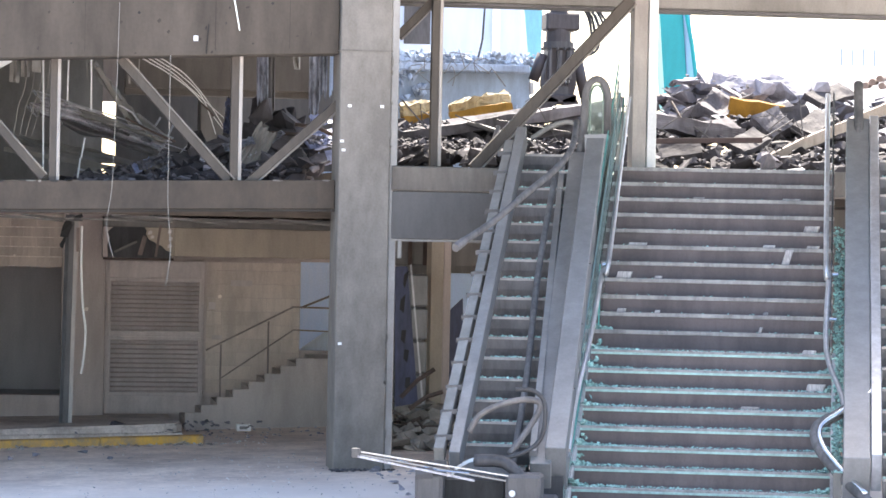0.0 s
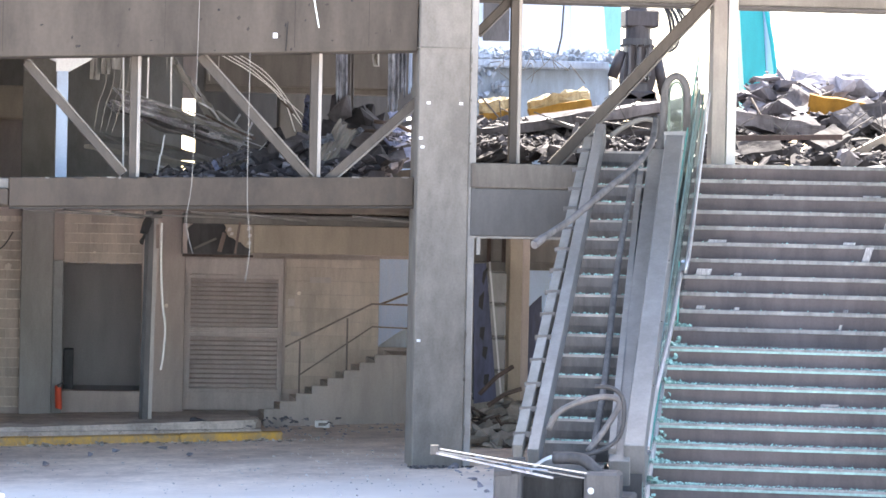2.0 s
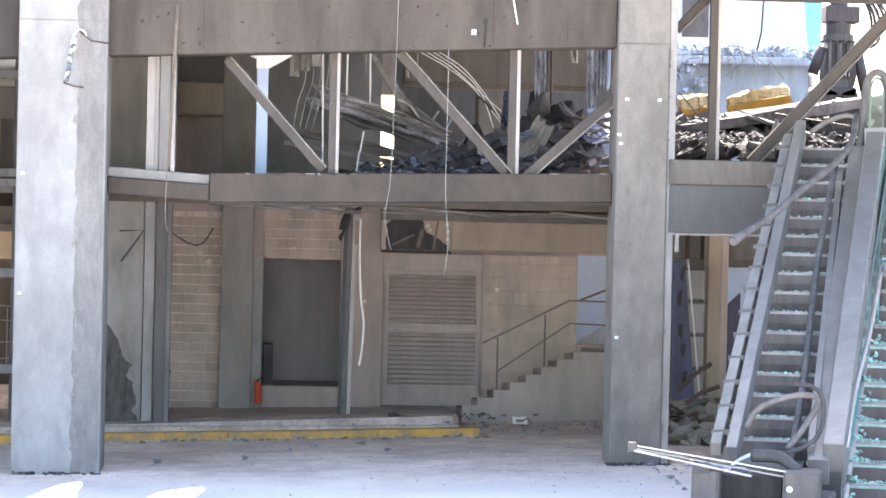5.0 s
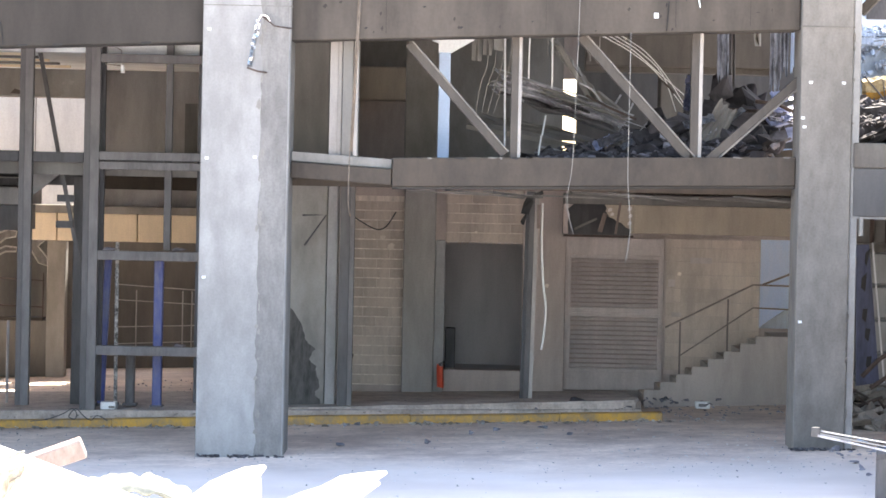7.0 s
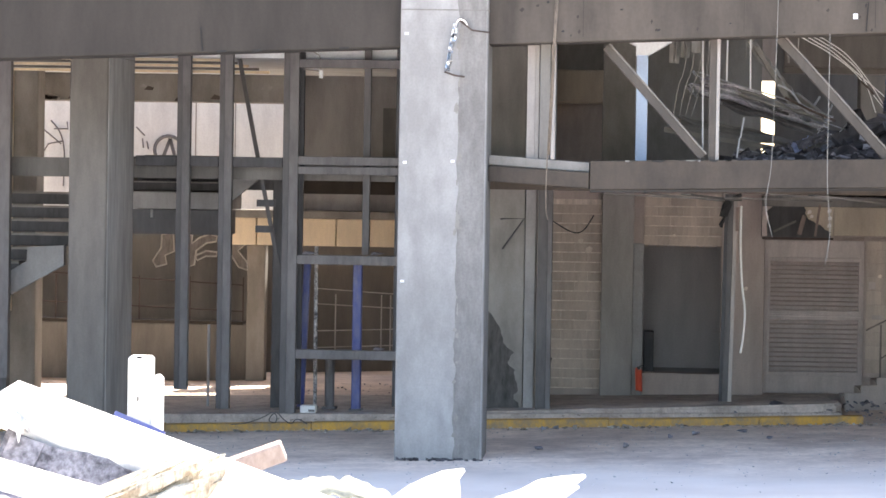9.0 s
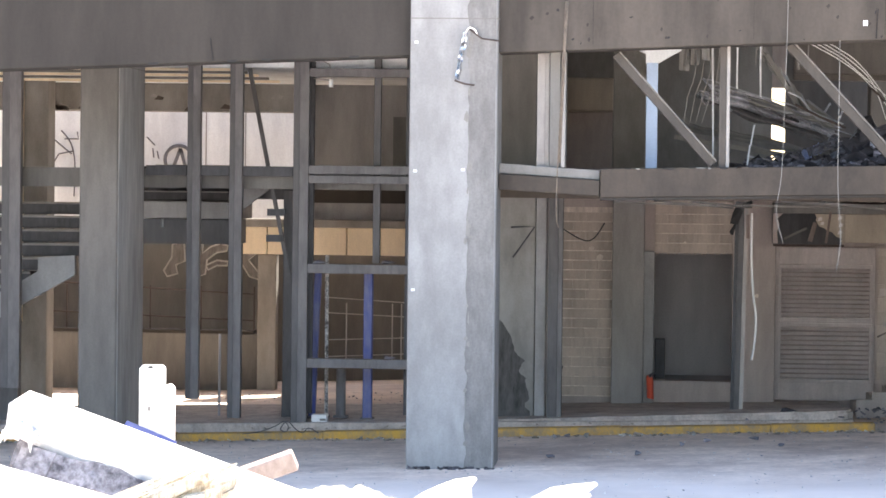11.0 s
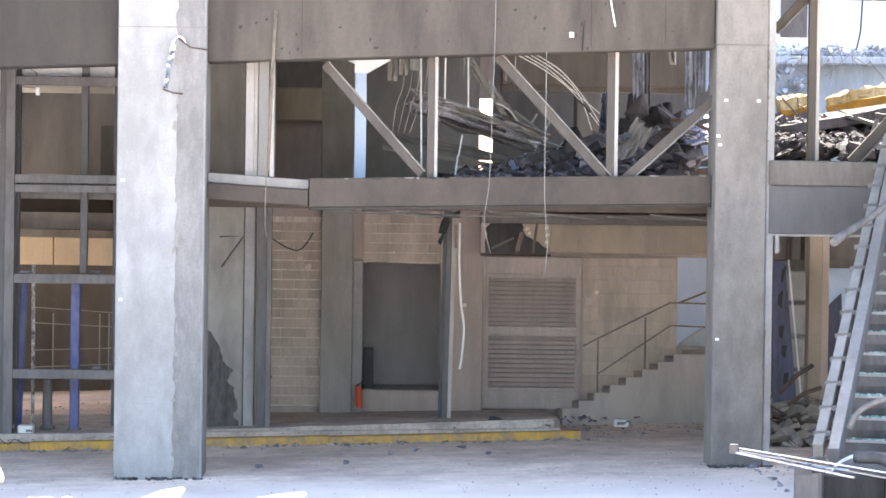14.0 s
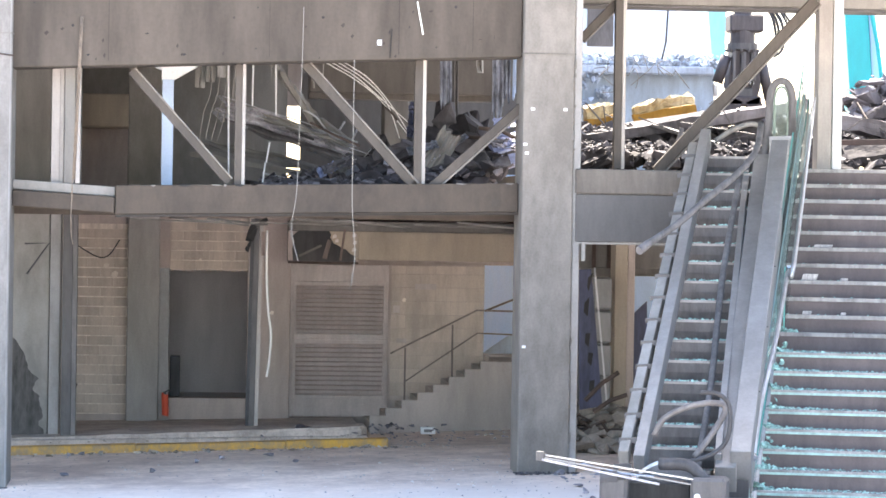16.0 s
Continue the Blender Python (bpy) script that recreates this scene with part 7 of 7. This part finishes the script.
# walls behind
gw = struct("wall_graffiti", box(-16, -6.67, 50, 50.3, -0.5, 2.41), CONC_DARK, "brown wall with pale spray-painted outlines", "wall")
for pts in ([(-8.53, 49.98, 2.04), (-8.33, 49.98, 2.07), (-8.31, 49.98, 1.75), (-8.47, 49.98, 1.68), (-8.44, 49.98, 1.53), (-8.62, 49.98, 1.48), (-8.68, 49.98, 1.58), (-8.54, 49.98, 1.81), (-8.53, 49.98, 2.04)],
            [(-8.09, 49.98, 2.05), (-8.00, 49.98, 2.04), (-8.01, 49.98, 1.89), (-7.88, 49.98, 1.99), (-7.70, 49.98, 2.06), (-7.57, 49.98, 2.02), (-7.59, 49.98, 1.93), (-7.76, 49.98, 1.90), (-7.93, 49.98, 1.77), (-7.96, 49.98, 1.53), (-8.06, 49.98, 1.49), (-8.08, 49.98, 1.75), (-8.09, 49.98, 2.05)],
            [(-7.95, 49.98, 1.68), (-7.76, 49.98, 1.77), (-7.57, 49.98, 1.75), (-7.58, 49.98, 1.68), (-7.76, 49.98, 1.68), (-7.91, 49.98, 1.60), (-7.95, 49.98, 1.68)],
            [(-7.35, 49.98, 2.09), (-7.03, 49.98, 1.93), (-7.21, 49.98, 1.78), (-7.04, 49.98, 1.58), (-7.04, 49.98, 1.45), (-7.19, 49.98, 1.50), (-7.34, 49.98, 1.73), (-7.35, 49.98, 2.09)]):
    part("paint_stroke", bm_tube(bmesh.new(), pts, 0.017, 5), PAINT_PALE, gw)
    if pts[0] == pts[-1]:
        part("paint_fill", prism([(p[0], p[2]) for p in pts[:-1]], 'y', 49.988, 49.998), PAINT_DIM, gw)
low_wall = struct("wall_low", box(-16, -6.58, 47.6, 47.9, -0.5, 0.63, bevel=0.01), CONC_DARK, "low rendered wall beside the ramp", "wall")
# coping coloured dark in place of shade, as sun reaches it
part("coping", box(-16, -6.76 - 0.01, 47.56, 47.94, 0.63 + 0.001, 0.67 + 0.01), BEAM_DARK, low_wall)
p3 = thing("pillar", "pale concrete pillar by the ramp", "pillar", kind="structure")
part("shaft", box(-6.67, -6.37, 47.3, 47.6, -0.4, 1.94, bevel=0.01), CONC, p3)
part("cap", box(-6.69, -6.34, 47.27, 47.62, 1.94 + 0.001, 1.98 + 0.01), BEAM, p3)
fasc = thing("cream_fascia", "cream panelled fascia with a dusty ledge", "fascia", kind="structure")
for a, b in ((-6.95, -6.49), (-6.47, -5.76), (-5.75, -5.2), (-5.18, -4.65), (-4.64, -1.2)):
    part("panel", box(a, b, 47.0, 47.3, 1.95, 2.39, bevel=0.008), CREAM, fasc)
part("ledge", box(-6.93, -1.2, 46.9, 47.4, 2.39 + 0.002, 2.52, bevel=0.01), CONC, fasc)
part("grey_band", box(-5.77, -1.2, 47.05, 47.4, 2.523, 2.789), CONC_LIGHT, fasc)
part("dark_band", box(-5.8, -1.2, 47.06, 47.4, 2.79, 3.9), BEAM_DARK, fasc)
struct("wall_ramp", box(-6.72, -1.3, 49.5, 49.8, -0.5, 1.95), UPPER_DARK, "dark wall behind the ramp", "wall")
ramp = thing("ramp_railing", "thin steel ramp railing with two rails", "railing")
for za, zb in ((1.46, 1.28), (1.24, 1.11), (0.85, 0.98), (0.61, 0.77)):
    part("rail", tube([(-4.9, 41.8, za), (-1.6, 41.8, zb)], 0.009, 6), STEEL_LIGHT, ramp)
for px_ in (-4.61, -3.95, -3.82):
    part("baluster", tube([(px_, 41.8, 0.53), (px_, 41.8, 1.38)], 0.011, 6), STEEL_LIGHT, ramp)
ramp2 = thing("ramp_railing", "thin steel railing on the low wall", "railing")
# rust colour only keeps these rails as dim as shade would
part("rail", tube([(-15, 47.75, 0.97 + 0.15), (-6.78, 47.75, 0.72 + 0.12)], 0.01, 8), RUST, ramp2)
part("rail", tube([(-15, 47.75, 1.43 + 0.25), (-6.78, 47.75, 1.27)], 0.01, 8), RUST, ramp2)
for px_ in (-8.51, -7.67, -6.79, -9.9):
    part("baluster", tube([(px_, 47.75, 0.63), (px_, 47.75, 1.4)], 0.01, 8), RUST, ramp2)

# upper left: white painted wall, brown wall, ceiling band
ww = struct("wall_white", box(-16, -6.58, 52.01, 52.3, 2.11, 4.4), WHITE, "white wall with grey spray-painted curves", "wall")
# hidden upper part added to keep sun off the low wall
part("unseen_sun_block", box(-10.64, -6.58 + 2.6, 52.02, 52.3, 4.4 + 0.001, 6.9), WHITE, ww)
for x_ in (-8.29, -7.58, -10.06):
    part("joint", box(x_ - 0.008, x_ + 0.008, 51.998, 52.008, 3.2, 4.4), CONC, ww)
rc_, rz_, rr_ = -8.78, 3.51, 0.25
part("paint_ring", tube([(rc_ + rr_ * math.cos(t), 52.0, rz_ + rr_ * math.sin(t)) for t in [0.2 + 0.25 * k for k in range(22)]], 0.032, 5), PAINT_LINE, ww)
part("paint_stroke", bar((rc_ - 0.12, 51.998, rz_ - 0.2), (rc_ + 0.03, 51.998, rz_ + 0.2), 0.06, 0.006, up=(0, 1, 0)), PAINT_LINE, ww)
part("paint_stroke", bar((rc_ + 0.14, 51.998, rz_ - 0.2), (rc_ + 0.03, 51.998, rz_ + 0.2), 0.06, 0.006, up=(0, 1, 0)), PAINT_LINE, ww)
for pts in ([(-10.91, 52.0, 4.01), (-10.74, 52.0, 3.79), (-10.66, 52.0, 3.44), (-10.67, 52.0, 2.83)], [(-11.11, 52.0, 3.33), (-10.95, 52.0, 3.59), (-10.7, 52.0, 3.64)], [(-11.13, 52.0, 3.92), (-10.72, 52.0, 3.59)], [(-10.85, 52.0, 3.86), (-10.6, 52.0, 3.86), (-10.62, 52.0, 3.99)], [(-9.36, 52.0, 3.91), (-9.21, 52.0, 3.76)], [(-9.25, 52.0, 3.71), (-9.23, 52.0, 3.54)], [(-9.17, 52.0, 3.66), (-9.14, 52.0, 3.52)]):
    part("paint_stroke", tube(pts, 0.013, 5), PAINT_LINE, ww)
struct("beam_left_inner", box(-16, -5.57, 44, 44.5, 4.16, 6.4, bevel=0.012), CONC, "stained concrete beam inside the left bay", "beam")
struct("ceiling_band", box(-16, -2.96, 37.95, 43.99, 4.58, 6.39), WHITE, "pale plaster ceiling band", "ceiling")
for y_, w_, mt in ((38.3, 0.1, CREAM), (39.2, 0.06, CONC_DARK), (40.2, 0.12, CREAM), (41.3, 0.06, CONC_DARK), (42.4, 0.1, CREAM)):
    tagged(part("ceiling_batten", box(-15.9, -5.7, y_, y_ + w_, 4.545, 4.579, bevel=0.004), mt), "long thin batten fixed under the plaster ceiling", "batten", "ceiling battens", "structure")
r11 = random.Random(63)
for k in range(22):
    x_, z_, r_ = r11.uniform(-11, -5.8), 4.17 + 0.25 * r11.random() ** 2, r11.uniform(0.015, 0.07)
    part("spall", prism([(x_ - r_ * 1.6, z_ - r_ * 0.3), (x_ + r_, z_ - r_ * 0.4), (x_ + r_ * 1.5, z_ + r_ * 0.4), (x_ - r_ * 0.4, z_ + r_)], 'y', 43.993, 44.01), (PILASTER, BEAM)[k % 2], bpy.data.objects["beam_left_inner"])
struct("wall_brown_upper", box(-5.64, -1.6, 44.6, 44.9, 3.2, 6.4), PILASTER, "brown stained upper wall", "wall")
part("doorway", box(-4.23, -3.91, 44.57, 44.598, 3.2, 4.12), CONC_DARK, bpy.data.objects["wall_brown_upper"])
struct("floor_upper_inner", box(-4.91, -2.95, 39.61, 44.5, 3.0, 3.22), CONC_DARK, "concrete floor behind the left bay", "floor")
p4 = thing("pillar", "grey concrete pillar at the far side", "pillar", kind="structure")
part("shaft", box(-9.61, -9.22, 43.0, 43.5, -0.4, 6.4, bevel=0.012), CONC, p4)
part("strip", box(-9.62, -9.58, 42.9, 43.0, 1.0, 5.5), CREAM, p4)

# ---- debris in front of the camera ----
FG = 12.0
spots = scatter(81, 240, -4.6, 0.6, 11.0, 13.4, lambda x, y: 1.25 + 0.3 * max(0, min(1, (-1.5 - x) / 1.5)), 0.25, floor=0.0, deep=0.9)
heap("roadside_heap", spots, RUBBLE_PALE, "sunlit heap of demolition rubble")
main = tagged(part("timber_beam", bar((-2.7, 12.0, 2.05), (-1.26, 11.6, 1.61), 0.17, 0.17, up=(0, -0.3, 1), bevel=0.02), PAINTED_WOOD), "white painted timber beam lying on the heap", "timber")
part("groove", bar(Vector((-2.49, 11.98, 2.08)), Vector((-2.24, 11.95, 1.99)), 0.012, 0.01), STEEL, main)
pp = thing("plastic_post", "white slotted plastic post sticking out of the heap", "post")
part("body", box(-2.22, -2.12, 12.2, 12.3, 1.6, 2.24, bevel=0.012), PLASTIC, pp)
part("side", box(-2.12, -2.08, 12.19, 12.31, 1.6, 2.16, bevel=0.015), PLASTIC, pp)
part("slot", box(-2.18, -2.16, 12.194, 12.199, 2.23, 2.24), BLACK, pp)
part("slot", box(-2.18, -2.17, 12.194, 12.199, 2.05, 2.07), CONC_DARK, pp)
part("slot", box(-2.16, -2.16, 12.194, 12.199, 2.05, 2.07), CONC_DARK, pp)


def splinter(a, b, w, h, mat, label, name="splintered_plank"):
    """A plank from a to b that ends in a torn point."""
    a, b = Vector(a), Vector(b)
    bm = bar(a, b, w, h, up=(0, -0.4, 1))
    bmesh.ops.subdivide_edges(bm, edges=bm.edges[:], cuts=5, use_grid_fill=True)
    L = (b - a).length
    d = (b - a).normalized()
    for v in bm.verts:
        t = (v.co - a).dot(d) / L
        axis = a + d * t * L
        if t > 0.72:
            v.co = axis + (v.co - axis) * max(0.08, 1 - (t - 0.72) * 3.1) + Vector((0, 0, 0.12 * w * (t - 0.72)))
        v.co += Vector((noise.noise(v.co * 23), noise.noise(v.co * 31), noise.noise(v.co * 27))) * 0.012
    return tagged(part(name, bm, mat), label, "plank", "splintered planks")


tagged(part("plank", bar((-1.9, 12.4, 1.72), (-1.58, 12.4, 1.84), 0.06, 0.085, up=(0, -0.3, 1), bevel=0.006), PALE_WOOD), "bare pinkish plank end on the heap", "plank")
splinter((-1.14, 11.8, 1.6), (-0.78, 11.9, 1.82), 0.085, 0.08, PAINTED_WOOD, "white splintered plank pointing upwards")
splinter((-0.91, 11.8, 1.6), (-0.79, 11.8, 1.79), 0.07, 0.07, PAINTED_WOOD, "short white splintered plank stub")
splinter((-0.77, 11.8, 1.62), (-0.29, 12.0, 1.8), 0.085, 0.06, PAINTED_WOOD, "long white splintered plank")
splinter((-0.68, 11.7, 1.63), (-0.31, 11.9, 1.76), 0.05, 0.06, PAINTED_WOOD, "narrow white splintered plank")
splinter((-2.26, 11.5, 1.61), (-1.71, 11.6, 1.83), 0.2, 0.16, BARK, "thick weathered wood stump lying on its side", "wood_stump")
tagged(part("plank", bar((-2.75, 11.5, 1.84), (-2.17, 11.5, 1.69), 0.1, 0.1, up=(0, -0.3, 1), bevel=0.01), PAINTED_WOOD), "white flat plank across the heap front", "plank")
for k, (a, b, w, h) in enumerate((((-2.66, 11.95, 1.92), (-2.34, 11.9, 1.85), 0.22, 0.07), ((-2.44, 11.9, 1.88), (-2.08, 11.86, 1.78), 0.2, 0.06), ((-2.58, 11.8, 1.83), (-2.3, 11.8, 1.78), 0.16, 0.06), ((-2.32, 11.78, 1.8), (-2.12, 11.76, 1.75), 0.12, 0.05), ((-2.64, 11.82, 1.87), (-2.51, 11.8, 1.84), 0.12, 0.06), ((-2.19, 11.7, 1.77), (-2.04, 11.7, 1.74), 0.1, 0.05))):
    slab(a, b, w, h, ROCK, "mottled grey broken rock slab under the timber", up=(0.1 * k - 0.2, -0.9, 0.6), name="rock_slab")


def rag(name, place, w, d, h, mat, label):
    bm = bmesh.new()
    bmesh.ops.create_grid(bm, x_segments=26, y_segments=14, size=0.5)
    for v in bm.verts:
        x, y = v.co.x, v.co.y
        v.co = Vector(place) + Vector((x * w, y * d, h * (0.5 - 2 * x * x - y * y) + 0.035 * noise.noise(Vector((x * 7, y * 7, 1))) + 0.014 * noise.noise(Vector((x * 17, y * 15, 5)))))
    r = bmesh.ops.extrude_face_region(bm, geom=bm.faces[:])
    bmesh.ops.translate(bm, vec=(0, 0, -0.012), verts=[g for g in r["geom"] if isinstance(g, bmesh.types.BMVert)])
    return tagged(part(name, bm, mat, smooth=True), label, "cloth", "crumpled cloths")


rag("crumpled_cloth", (-1.34, 12.0, 1.69), 0.5, 0.3, 0.14, CLOTH, "crumpled grey-green cloth on the heap")
for k in range(12):
    r6 = random.Random(k + 40)
    p, q = Vector((-2.21, 11.45, 1.62)), Vector((-1.7, 11.5, 1.83))
    o = Vector((r6.uniform(-0.06, 0.02), r6.uniform(-0.06, 0.06), r6.uniform(-0.04, 0.09)))
    splinter(p.lerp(q, r6.uniform(0.0, 0.4)) + o, p.lerp(q, r6.uniform(0.75, 1.08)) + o * 1.3, r6.uniform(0.02, 0.05), r6.uniform(0.015, 0.04), BARK, "long torn fibre of a wood stump", "wood_sliver")
rag("crumpled_cloth", (-2.64, 11.8, 1.97), 0.14, 0.2, 0.1, PLASTIC, "crumpled white sheet on the heap")
tagged(part("blue_sheet", bar((-2.27, 12.15, 1.99), (-2.05, 12.1, 1.91), 0.05, 0.01, up=(0, -1, 0.5)), BLUE), "scrap of blue plastic sheet on the timber", "scrap")
